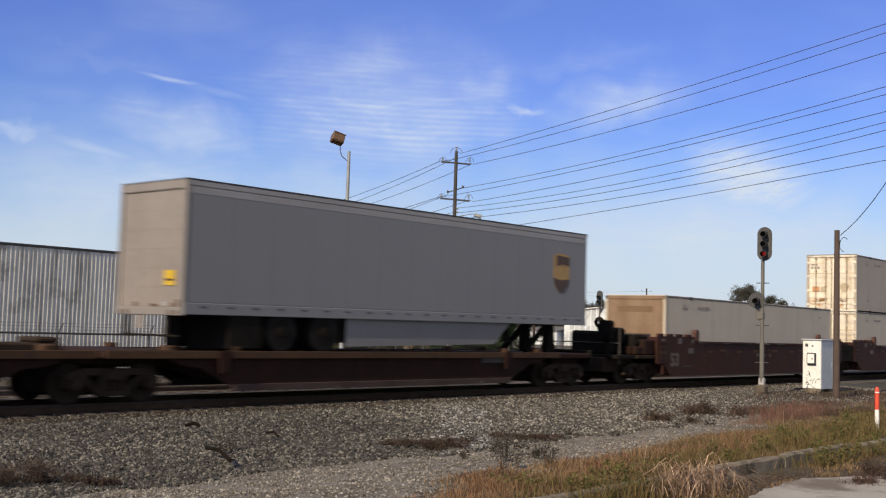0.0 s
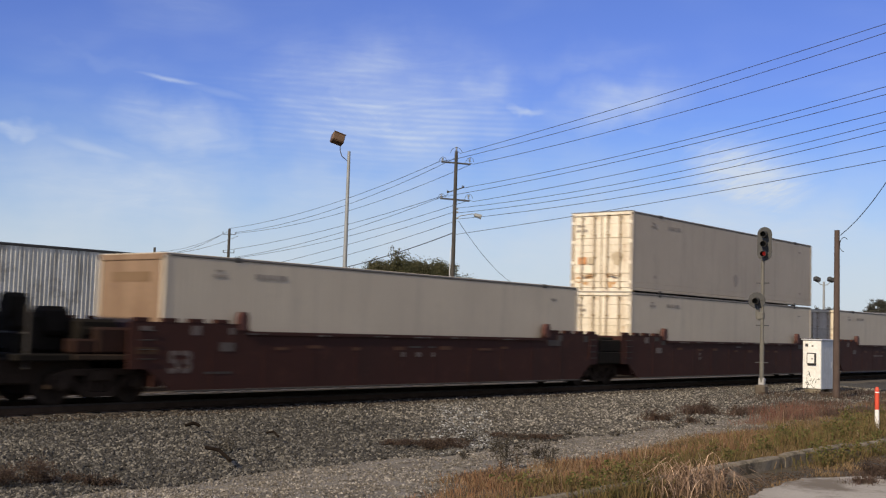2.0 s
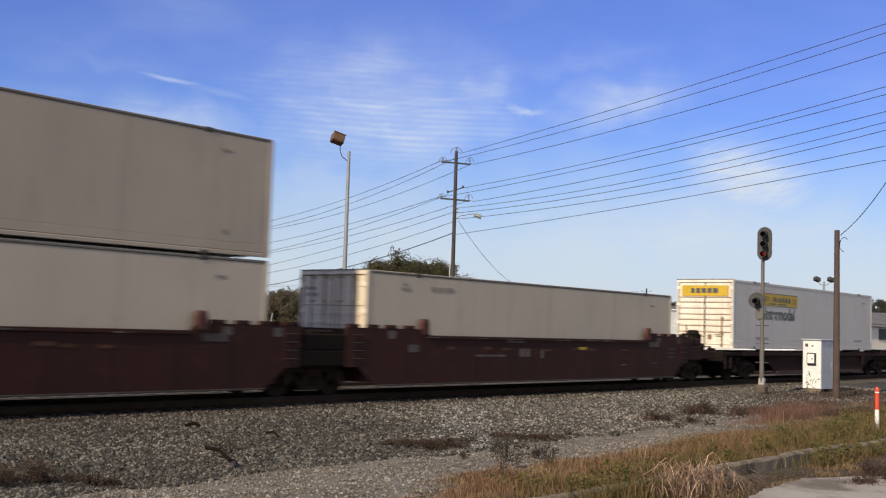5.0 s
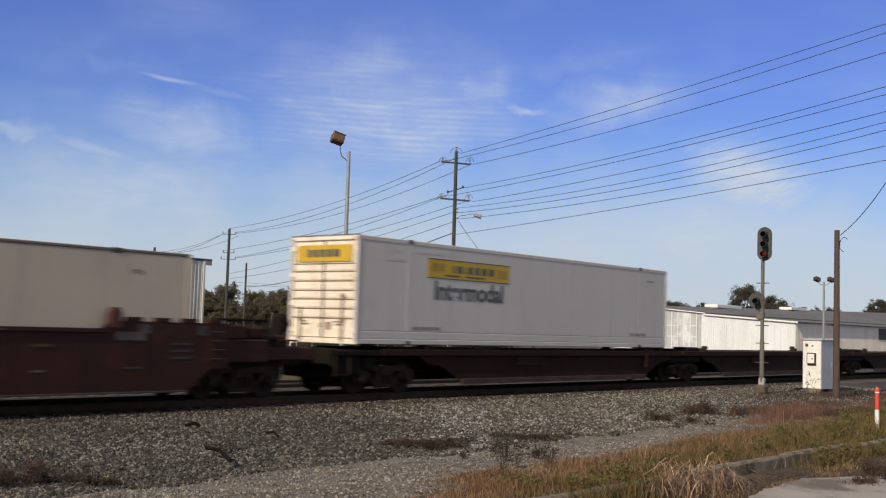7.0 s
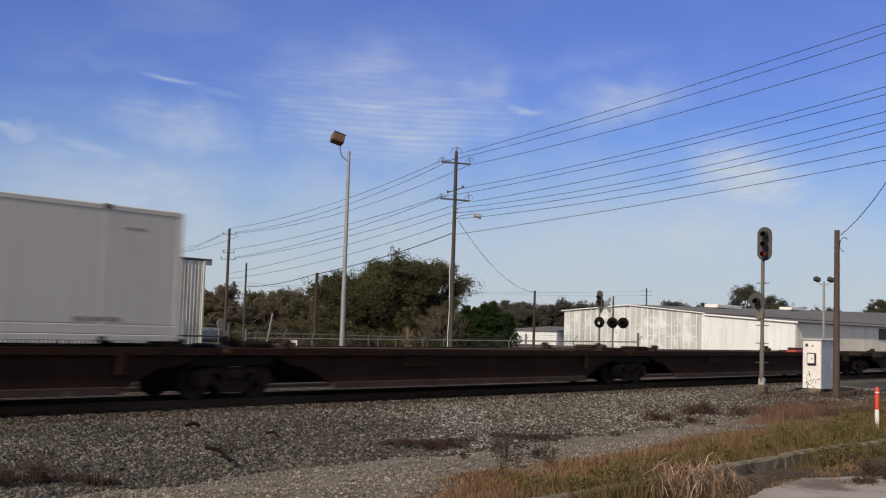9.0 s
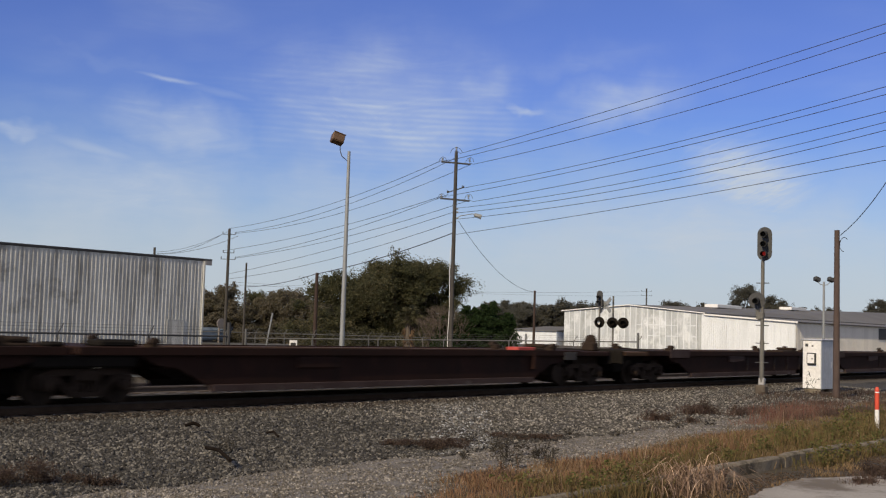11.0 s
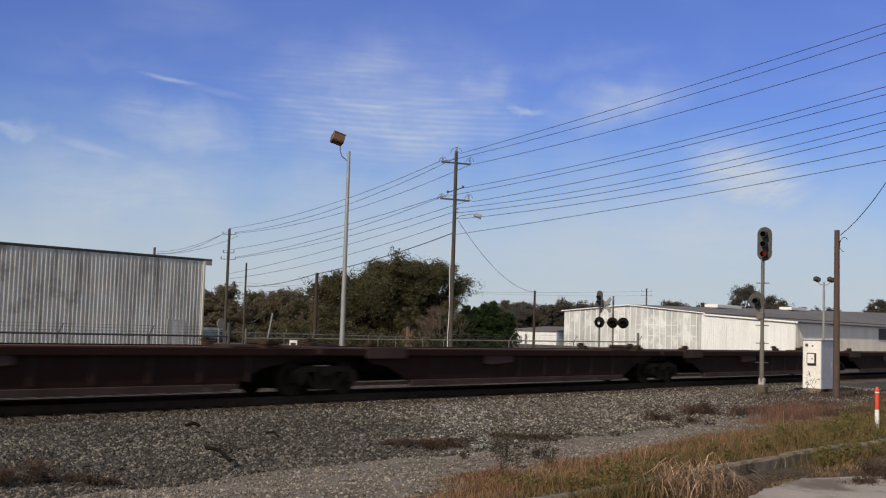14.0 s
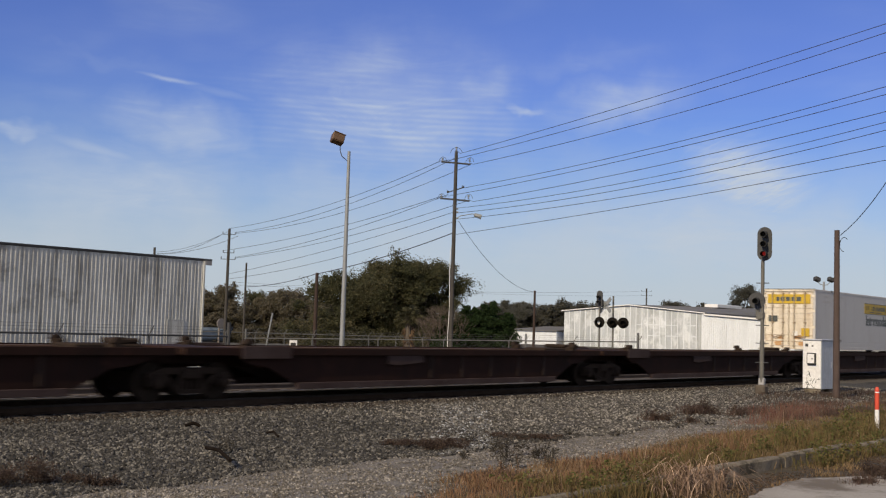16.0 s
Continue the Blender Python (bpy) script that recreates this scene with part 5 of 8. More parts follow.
# ---- trees, bushes, grass ----
def leaf_mesh(name, blobs, per, size, material, seed, flat=0.75):
    """Leaves: small bent quads scattered through many uneven clumps. blobs: (x, y, z, rx, ry, rz)."""
    rs = np.random.RandomState(seed)
    vs, fs = [], []
    off = 0
    for bx_, by, bz, rx, ry, rz in blobs:
        k = int(per * (rx * ry * rz) ** 0.5)
        # sprays of leaves about many twig ends
        m = max(7, k // 20)
        twig = rs.normal(0, 0.45, (m, 3)).clip(-1.1, 1.1)
        u = twig[rs.randint(0, m, k)] + rs.normal(0, 0.17, (k, 3))
        p = u * np.array((rx, ry, rz)) + np.array((bx_, by, bz))
        a = rs.normal(0, 1, (k, 3))
        a /= np.linalg.norm(a, axis=1)[:, None]
        b = np.cross(a, rs.normal(0, 1, (k, 3)))
        b /= np.linalg.norm(b, axis=1)[:, None]
        s = size * rs.uniform(0.5, 1.4, k)[:, None]
        q = np.stack([p - a * s, p + b * s * flat * 1.4 + a * s * 0.3, p + a * s * 1.2 - b * s * 0.5], 1)
        vs.append(q.reshape(-1, 3))
        fs.append(np.arange(k * 3).reshape(-1, 3) + off)
        off += k * 3
    return cloud_mesh(name, np.concatenate(vs), np.concatenate(fs), material)


def build_tree(x, y, height, width, label, material, seed, clumps=26, leaf=0.062, per=1750, low=0.2, name="tree", category="tree", trunk=True, squash=1.0):
    r = random.Random(seed)
    t = thing(name, pose(x, y, -0.42), label, category)
    blobs = []
    bm = B()
    th = height * max(low, 0.16)
    if trunk:
        cy(bm, (0, 0, -0.1), (r.uniform(-0.2, 0.2), 0.1, th + 0.5), 0.035 * height, 9, 0.022 * height)
    for i in range(clumps):
        a = r.uniform(0, 6.283)
        q = r.random() ** 0.5
        zz = r.uniform(low, 1.0)
        env = math.sqrt(max(0.05, 1 - ((zz - 0.42) / 0.62) ** 2))
        px, py = math.cos(a) * q * width * 0.5 * env, math.sin(a) * q * width * 0.5 * env * squash
        s = r.uniform(0.07, 0.16) * width ** 0.5 * height ** 0.5
        z = zz * height - s * 0.6
        if i % 4 == 0:
            # small sprigs that break the outline
            blobs.append((px * 1.1, py * 1.1, zz * height * 1.0, s * r.uniform(0.4, 0.9), s * r.uniform(0.4, 0.9), s * r.uniform(0.3, 0.8)))
        blobs.append((px, py, max(z, s * 0.4), s * r.uniform(0.8, 1.4), s * r.uniform(0.8, 1.4), s * r.uniform(0.6, 0.95)))
        if trunk and i % 2 == 0:
            cy(bm, (0, 0, th * r.uniform(0.6, 1.0)), (px * 0.85, py * 0.85, max(z, th)), 0.012 * height, 6, 0.004 * height)
    if trunk:
        part("trunk", bm, M["bark"], t)
    else:
        bm.free()
    me = leaf_mesh("crown", blobs, per, leaf, material, seed)
    part("crown", me, None, t)
    return t


build_tree(59.3, 60.4, 5.9, 8.6, "dense dark live oak behind the fence", M["oak"], 11, clumps=50, low=0.05)
build_tree(62.0, 58.0, 7.4, 9.3, "tall dense dark live oak behind the fence", M["oak"], 12, clumps=66, low=0.05)
build_tree(64.4, 55.8, 7.5, 5.4, "dark live oak with ragged top", M["oak"], 13, clumps=26, low=0.05)
build_tree(60.9, 58.9, 6.6, 7.0, "dark live oak in the middle of the group", M["oak"], 18, clumps=40, low=0.05)
build_tree(63.4, 56.6, 7.3, 6.4, "dark live oak in the middle of the group", M["oak"], 19, clumps=40, low=0.05)
build_tree(63.6, 57.6, 5.4, 6.0, "dark lower oak growth", M["oak"], 14, clumps=22, low=0.0)
for i, (x, y, h, w) in enumerate(((53.5, 45.3, 2.9, 1.9), (54.5, 44.1, 3.7, 2.2), (55.2, 43.3, 3.8, 2.2), (55.9, 42.5, 3.3, 1.9), (55.7, 44.0, 3.3, 2.4))):
    build_tree(x, y, h, w, "rounded dark green hedge bush", M["hedge"], 15 + i, clumps=36, leaf=0.05, per=3000, low=0.0, name="bush", category="bush", trunk=False)
for i, (x, y, h, w) in enumerate(((63, 91, 4.9, 8), (66.5, 89.5, 5.3, 7), (69.5, 88, 5.7, 7), (72, 86, 5.3, 7), (74.5, 84.5, 5.6, 7), (77.0, 82.5, 5.0, 7), (79, 80, 4.6, 6), (66.0, 86.5, 3.0, 8), (70, 84.5, 2.8, 8), (75, 81.5, 2.8, 8))):
    build_tree(x, y, h, w, "brownish autumn tree in the wood edge", M["dryleaf"] if i % 3 else M["oak"], 30 + i, clumps=34, leaf=0.066, per=1500, low=0.0)
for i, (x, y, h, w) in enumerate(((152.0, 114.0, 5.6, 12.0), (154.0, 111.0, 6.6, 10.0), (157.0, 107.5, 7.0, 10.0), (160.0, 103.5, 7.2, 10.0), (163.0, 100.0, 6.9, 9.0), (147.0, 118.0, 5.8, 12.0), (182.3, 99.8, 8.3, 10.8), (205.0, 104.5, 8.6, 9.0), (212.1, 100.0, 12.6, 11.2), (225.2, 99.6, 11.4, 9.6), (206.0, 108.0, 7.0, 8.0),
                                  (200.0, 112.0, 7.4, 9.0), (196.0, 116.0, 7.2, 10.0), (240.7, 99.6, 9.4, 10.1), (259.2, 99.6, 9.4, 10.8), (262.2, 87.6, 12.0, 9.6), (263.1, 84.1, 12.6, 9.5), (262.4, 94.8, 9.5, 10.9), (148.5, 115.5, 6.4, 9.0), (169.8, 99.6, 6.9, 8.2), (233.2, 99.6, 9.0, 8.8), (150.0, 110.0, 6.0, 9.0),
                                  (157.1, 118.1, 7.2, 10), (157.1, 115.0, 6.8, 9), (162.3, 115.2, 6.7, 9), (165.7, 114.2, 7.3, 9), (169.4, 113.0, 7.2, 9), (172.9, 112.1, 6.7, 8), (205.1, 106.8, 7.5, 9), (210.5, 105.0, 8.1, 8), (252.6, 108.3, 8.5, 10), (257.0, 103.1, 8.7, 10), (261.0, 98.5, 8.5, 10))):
    build_tree(x, y, h, w, "distant grey-brown tree beyond the halls, haze put into its colour", M["fartree"], 60 + i, clumps=34, leaf=0.11, per=760, low=0.1)
for i, (x, y, h, w) in enumerate(((62, 90, 4.0, 7), (65, 88.5, 4.2, 7), (68, 87, 4.5, 7), (71, 85, 4.4, 7), (74, 83, 4.6, 7), (77, 80.5, 4.3, 7), (80, 77, 4.6, 7), (60, 63.5, 2.6, 6), (66, 54, 2.8, 5))):
    build_tree(x, y, h, w, "brown-green undergrowth below the wood edge", M["dryleaf"], 100 + i, clumps=44, leaf=0.08, per=1100, low=0.0, name="bush", category="bush", trunk=False)


def build_palm(x, y):
    t = thing("palm", pose(x, y, -0.42), "short palm with hanging dead brown fronds", "palm")
    bm = B()
    cy(bm, (0, 0, 0), (0.1, 0, 2.9), 0.25, 10, 0.18)
    part("trunk", bm, M["bark"], t)
    r = random.Random(8)
    for dead, n in ((False, 46), (True, 30)):
        for i in range(n):
            a = r.uniform(0, 6.283)
            d = Vector((math.cos(a), math.sin(a), 0))
            side = Vector((-d.y, d.x, 0))
            e = radians(r.uniform(-50, 65) if not dead else r.uniform(-88, -72))
            stem = d * math.cos(e) + Vector((0, 0, math.sin(e)))
            root = Vector((0.1, 0, 2.85 if not dead else r.uniform(1.6, 2.8)))
            hub = root + stem * r.uniform(0.35, 0.6)
            vs, fs = [tuple(root - side * 0.015), tuple(root + side * 0.015), tuple(hub)], [(0, 1, 2)]
            # a fan of narrow leaflets with drooping tips
            for k in range(11):
                b = (k - 5) / 5 * 1.15
                ray = (stem * math.cos(b) + side * math.sin(b)).normalized()
                l = r.uniform(0.42, 0.58)
                wide = ray.cross(stem.cross(side)).normalized() * 0.028
                mid = hub + ray * l * 0.55
                tip = hub + ray * l - Vector((0, 0, r.uniform(0.05, 0.22)))
                q = len(vs)
                vs += [tuple(hub), tuple(mid + wide), tuple(tip), tuple(mid - wide)]
                fs += [(q, q + 1, q + 2), (q, q + 2, q + 3)]
            part("frond", cloud_mesh("frond", vs, fs, M["deadfrond"] if dead else M["palmfrond"]), None, t, "dead hanging brown frond" if dead else "")


build_palm(53.2, 48.5)


def build_bare_shrub(x, y, h, seed):
    t = thing("bare_shrub", pose(x, y, -0.42), "leafless pale brown shrub before the oaks", "shrub")
    r = random.Random(seed)
    bm = B()

    def grow(p, d, l, w, n):
        q = p + d * l
        cy(bm, p, q, w, 4, w * 0.6, caps=False)
        if n:
            for _ in range(3):
                grow(q, (d + Vector((r.uniform(-0.6, 0.6), r.uniform(-0.6, 0.6), r.uniform(-0.1, 0.3)))).normalized(), l * 0.72, w * 0.6, n - 1)
    for i in range(5):
        grow(Vector((r.uniform(-0.4, 0.4), r.uniform(-0.4, 0.4), 0)), Vector((r.uniform(-0.4, 0.4), r.uniform(-0.4, 0.4), 1)).normalized(), h * 0.32, 0.026, 4)
    part("branches", bm, M["twig"], t)


build_bare_shrub(53.0, 45.8, 4.1, 4)
build_bare_shrub(52.6, 46.4, 3.3, 6)
build_bare_shrub(53.5, 45.2, 3.4, 7)


def blades(name, label, spots, material, seed, category="grass", thin=1.0):
    """Tufts of narrow bent blades. spots: (x, y, count, spread x, spread y, height, lean)."""
    rs = np.random.RandomState(seed)
    vs, fs, off = [], [], 0
    for x, y, n, sx, sy, h, lean in spots:
        px, py = x + rs.normal(0, sx, n), y + rs.normal(0, sy, n)
        pz = np.array([ground_z(a, b) for a, b in zip(px, py)]) - 0.02
        ang = rs.uniform(0, 6.283, n)
        hh = h * rs.uniform(0.45, 1.2, n)
        l = lean * rs.uniform(0.2, 1.3, n) * hh
        dx, dy = np.cos(ang) * l, np.sin(ang) * l
        a2 = rs.uniform(0, 6.283, n)
        w = rs.uniform(0.004, 0.009, n) * (1 + h) * thin
        wx, wy = np.cos(a2) * w, np.sin(a2) * w
        q = np.stack([np.stack([px - wx, py - wy, pz], -1), np.stack([px + wx, py + wy, pz], -1),
                      np.stack([px + dx * 0.4 + wx * 0.8, py + dy * 0.4 + wy * 0.8, pz + hh * 0.65], -1), np.stack([px + dx * 0.4 - wx * 0.8, py + dy * 0.4 - wy * 0.8, pz + hh * 0.65], -1),
                      np.stack([px + dx, py + dy, pz + hh * np.clip(1.05 - lean * 0.5, 0.2, 1.0)], -1)], 1)
        vs.append(q.reshape(-1, 3))
        i = (np.arange(n) * 5)[:, None] + off
        fs += np.concatenate([i, i + 1, i + 2, i + 3], 1).tolist()
        fs += np.concatenate([i + 3, i + 2, i + 4], 1).tolist()
        off += n * 5
    tagged(new(name, cloud_mesh(name, np.concatenate(vs), fs, material)), label, category, kind="stuff")


def scatter(n, x0, x1, ylo, yhi, count, sp, h, lean, seed, mask=None):
    r = random.Random(seed)
    out = []
    while len(out) < n:
        x = x0 + (x1 - x0) * r.random() ** 1.2
        y = r.uniform(ylo(x), yhi(x))
        if mask and not mask(x, y):
            continue
        out.append((x, y, count, sp, sp, h * r.uniform(0.6, 1.3), lean))
    return out


def lumpy(x, y):
    return noise.noise((x * 0.7, y * 0.9, 5.0)) > -0.12


def few(x, y):
    return noise.noise((x * 0.5, y * 0.7, 9.0)) > 0.08


def ragged(cut, scale, seed):
    return lambda x, y: noise.noise((x * scale, y * scale * 1.3, seed)) > cut


def uneven(spots, scale, seed):
    """Grow and shrink tufts in patches."""
    return [(x, y, n, sx, sy, h * max(0.35, 1 + 1.1 * noise.noise((x * scale, y * scale, seed))), lean) for x, y, n, sx, sy, h, lean in spots]


blades("dry_grass", "short dry tan grass along the kerb", uneven(scatter(1250, 10.9, 46, lambda x: 7.5, lambda x: grass_edge(x) + 0.35, 26, 0.15, 0.14, 0.9, 1, ragged(-0.18, 0.9, 2.0)), 1.3, 7.0), M["drygrass"], 1, thin=0.6)
blades("green_grass", "yellow-green grass tufts behind the kerb", uneven(scatter(420, 9.5, 46, lambda x: 6.75, lambda x: 7.9 + 0.05 * max(0, x - 10), 24, 0.12, 0.2, 0.9, 2, lambda x, y: lumpy(x, y) and not (14.2 < x < 17.4 and y < 7.3)), 1.7, 3.0), M["greengrass"], 2, thin=0.7)
blades("tall_grass", "taller yellow-green weeds along the kerb", uneven(scatter(430, 13, 46, lambda x: 7.5, lambda x: 9.3 + 0.09 * (x - 14), 18, 0.14, 0.25, 0.7, 3, few), 0.9, 5.0)
       + scatter(170, 18.5, 30, lambda x: 7.7, lambda x: 9.6, 18, 0.13, 0.4, 0.6, 13, lumpy), M["greengrass"], 3, thin=0.55)
blades("dry_stalks", "thin pale dry stalks standing above the verge", scatter(120, 11, 34, lambda x: 7.5, lambda x: grass_edge(x), 2, 0.1, 0.42, 0.4, 23), M["straw"], 23, thin=0.4)
blades("rust_grass", "rust-brown fine grass at the gravel's edge", uneven(scatter(400, 10.9, 22, lambda x: 8.1, lambda x: grass_edge(x) + 0.1, 34, 0.17, 0.2, 0.8, 24, ragged(-0.1, 0.6, 4.0)), 1.1, 8.0)
       + scatter(70, 9.2, 11.4, lambda x: 7.4, lambda x: 8.5, 26, 0.16, 0.16, 0.8, 31), M["rustgrass"], 24, thin=0.5)
blades("russet_weeds", "russet-brown weeds over the ballast foot", scatter(300, 27.8, 44, lambda x: 10.8, lambda x: 13.6 + 0.07 * (x - 24), 26, 0.22, 0.24, 0.7, 4, ragged(0.15, 0.8, 9.0))
       + scatter(220, 10.8, 24, lambda x: 8.6, lambda x: grass_edge(x) + 0.3, 22, 0.16, 0.14, 0.8, 14, few)
       + [(15.2, 13.5, 260, 0.3, 0.1, 0.12, 0.8), (15.9, 13.3, 220, 0.25, 0.1, 0.12, 0.8), (16.6, 14.2, 120, 0.4, 0.1, 0.10, 0.8), (24.6, 13.85, 260, 0.32, 0.14, 0.24, 0.7),
          (27.2, 14.05, 420, 0.42, 0.16, 0.36, 0.7), (25.0, 13.05, 120, 0.2, 0.1, 0.16, 0.7), (22.0, 12.7, 60, 0.2, 0.1, 0.12, 0.7), (28.5, 13.5, 220, 0.35, 0.15, 0.24, 0.6)], M["redgrass"], 4, thin=0.7)
blades("plume_grass", "reddish plume grass growing by the ballast", [(28.0, 11.9, 420, 0.7, 0.3, 0.42, 0.6), (29.2, 12.4, 520, 0.8, 0.3, 0.48, 0.6), (26.3, 12.0, 180, 0.5, 0.25, 0.24, 0.7), (31.0, 12.8, 420, 0.9, 0.4, 0.46, 0.6), (33.0, 13.0, 260, 1.0, 0.5, 0.4, 0.6)], M["plumegrass"], 25, thin=0.5)
def strands(name, label, spots, material, seed):
    """Long arching strands in many short pieces. spots: (x, y, count, spread x, spread y, height, reach)."""
    r = random.Random(seed)
    vs, fs = [], []
    for x, y, n, sx, sy, h, reach in spots:
        for _ in range(n):
            px, py = x + r.gauss(0, sx), y + r.gauss(0, sy)
            pz = ground_z(px, py) - 0.02
            a, hh = r.uniform(0, 6.283), h * r.uniform(0.5, 1.15)
            l, w = reach * r.uniform(0.2, 1.2) * hh, r.uniform(0.004, 0.0085)
            dx, dy = math.cos(a), math.sin(a)
            b = a + 1.571 + r.uniform(-0.5, 0.5)
            wx, wy, top = math.cos(b) * w, math.sin(b) * w, r.uniform(0.45, 0.75)
            bend = r.uniform(-0.12, 0.12)
            q = len(vs)
            for k in range(7):
                u = k / 6
                z = pz + hh * (1 - ((u - top) / top) ** 2) * (1 if u < top else r.uniform(0.97, 1.0))
                cx, cy_ = px + dx * l * u ** 1.4 - dy * bend * u * u, py + dy * l * u ** 1.4 + dx * bend * u * u
                f = 1 - 0.75 * u
                vs += [(cx - wx * f, cy_ - wy * f, z), (cx + wx * f, cy_ + wy * f, z)]
                if k:
                    fs.append((q + 2 * k - 2, q + 2 * k - 1, q + 2 * k + 1, q + 2 * k))
    tagged(new(name, cloud_mesh(name, vs, fs, material)), label, "grass", kind="stuff")


strands("straw_clump", "arching clump of bleached straw grass over the kerb", [(13.1, 7.0, 150, 0.24, 0.12, 0.36, 2.3), (13.4, 6.95, 120, 0.22, 0.12, 0.44, 2.0), (12.9, 6.85, 120, 0.26, 0.13, 0.28, 2.6), (13.8, 6.85, 55, 0.2, 0.1, 0.34, 2.4), (12.5, 6.9, 60, 0.2, 0.12, 0.24, 2.2)], M["straw"], 5)
blades("verge_grass", "dry grass tufts on the road edge", scatter(300, 9, 30, lambda x: 6.2, lambda x: 7.1, 22, 0.12, 0.10, 1.0, 6, lambda x, y: ragged(-0.05, 1.1, 6.0)(x, y) and not (14.4 < x < 17.0 and y > 6.5)), M["drygrass"], 6, thin=0.7)
blades("gutter_weeds", "green and russet weeds in the gutter", [(18.4, 7.0, 200, 0.7, 0.12, 0.28, 0.6), (20.5, 6.9, 200, 0.7, 0.15, 0.3, 0.6), (11.4, 7.1, 420, 0.4, 0.12, 0.34, 0.8), (12.2, 7.0, 420, 0.35, 0.12, 0.36, 0.8), (11.9, 7.5, 200, 0.4, 0.15, 0.26, 0.8), (10.8, 7.1, 300, 0.35, 0.12, 0.3, 0.8)], M["greengrass"], 8, thin=0.6)
blades("apron_weeds", "russet weeds on the concrete apron's edge", [(15.95, 5.6, 420, 0.25, 0.12, 0.18, 0.8), (16.93, 5.72, 420, 0.3, 0.15, 0.22, 0.8)], M["redgrass"], 9, thin=0.6)
blades("cabinet_weeds", "dry weeds round the signal cabinet and pole", [(38.0, 16.4, 300, 0.8, 0.5, 0.22, 0.6), (40.2, 15.4, 500, 1.2, 0.5, 0.26, 0.6), (43, 15.4, 300, 1.2, 0.5, 0.26, 0.6), (35.5, 15.8, 300, 1.2, 0.6, 0.2, 0.6)], M["mound"], 7)


def leafy(name, label, spots, material, seed, leaf, per=1500):
    """Low clumps of small broad leaves. spots: (x, y, radius, height)."""
    r = random.Random(seed)
    blobs = []
    for x, y, rad, h in spots:
        for _ in range(5):
            a, b = x + r.uniform(-rad, rad), y + r.uniform(-0.5, 0.5) * rad
            blobs.append((a, b, ground_z(a, b) + h * r.uniform(0.25, 0.7), rad * 0.5, rad * 0.35, h * 0.5))
    tagged(new(name, leaf_mesh(name, blobs, per, leaf, material, seed)), label, "weeds", kind="stuff")


leafy("broadleaf_weeds", "green broad-leaved weeds overgrowing the kerb", [(17.6, 7.05, 0.4, 0.3), (18.3, 7.1, 0.45, 0.34), (19.2, 7.1, 0.5, 0.36), (20.2, 7.15, 0.5, 0.3), (21.4, 7.3, 0.5, 0.3),
      (11.9, 7.35, 0.35, 0.26), (12.4, 7.3, 0.35, 0.3), (11.5, 7.5, 0.3, 0.2), (14.0, 7.9, 0.3, 0.2), (16.5, 8.2, 0.35, 0.26), (18.9, 8.4, 0.4, 0.3), (22.8, 8.6, 0.5, 0.42), (24.2, 8.9, 0.5, 0.42), (12.9, 7.9, 0.35, 0.24), (13.4, 8.4, 0.3, 0.2), (15.0, 8.1, 0.4, 0.22), (15.8, 7.7, 0.35, 0.24), (17.4, 7.8, 0.4, 0.28), (19.8, 8.2, 0.45, 0.34), (20.8, 8.7, 0.45, 0.36), (21.8, 8.2, 0.45, 0.36), (25.6, 9.2, 0.55, 0.45), (27.0, 9.6, 0.55, 0.45), (10.9, 7.9, 0.3, 0.2), (11.2, 8.3, 0.3, 0.18)], M["weedleaf"], 26, 0.018)
leafy("russet_mounds", "fuzzy dark russet weed mounds on the ballast", [(6.9, 13.5, 0.36, 0.30), (7.2, 13.45, 0.36, 0.34), (7.5, 13.2, 0.3, 0.28), (7.75, 13.05, 0.24, 0.2), (7.9, 12.65, 0.22, 0.18), (8.1, 12.6, 0.18, 0.14), (6.7, 13.2, 0.35, 0.3), (14.7, 13.6, 0.4, 0.12), (14.9, 13.35, 0.4, 0.15), (15.1, 13.15, 0.45, 0.18), (15.3, 12.95, 0.45, 0.16), (15.5, 12.75, 0.4, 0.12), (17.5, 13.2, 0.4, 0.12), (17.9, 12.95, 0.45, 0.12), (18.3, 12.7, 0.4, 0.12), (24.4, 13.9, 0.28, 0.26), (24.9, 13.75, 0.25, 0.2), (27.1, 14.1, 0.4, 0.36), (27.6, 13.9, 0.35, 0.3), (28.5, 13.5, 0.3, 0.22), (24.9, 13.05, 0.22, 0.14), (15.95, 5.6, 0.22, 0.13), (16.93, 5.72, 0.34, 0.24), (16.7, 5.45, 0.34, 0.24)], M["mound"], 28, 0.010, 9000)
leafy("withered_weeds", "dark withered weeds rooted in the gravel", [(14.7, 11.2, 0.16, 0.2), (15.4, 11.2, 0.2, 0.24), (14.9, 10.6, 0.14, 0.16), (13.9, 11.3, 0.16, 0.16), (15.9, 10.9, 0.12, 0.14), (20.3, 12.4, 0.14, 0.12), (23.4, 12.6, 0.2, 0.14), (24.9, 12.5, 0.2, 0.16), (17.6, 13.0, 0.3, 0.14), (18.3, 12.9, 0.25, 0.12), (19.3, 12.9, 0.25, 0.12), (16.2, 13.1, 0.2, 0.12)], M["darkweed"], 27, 0.016)


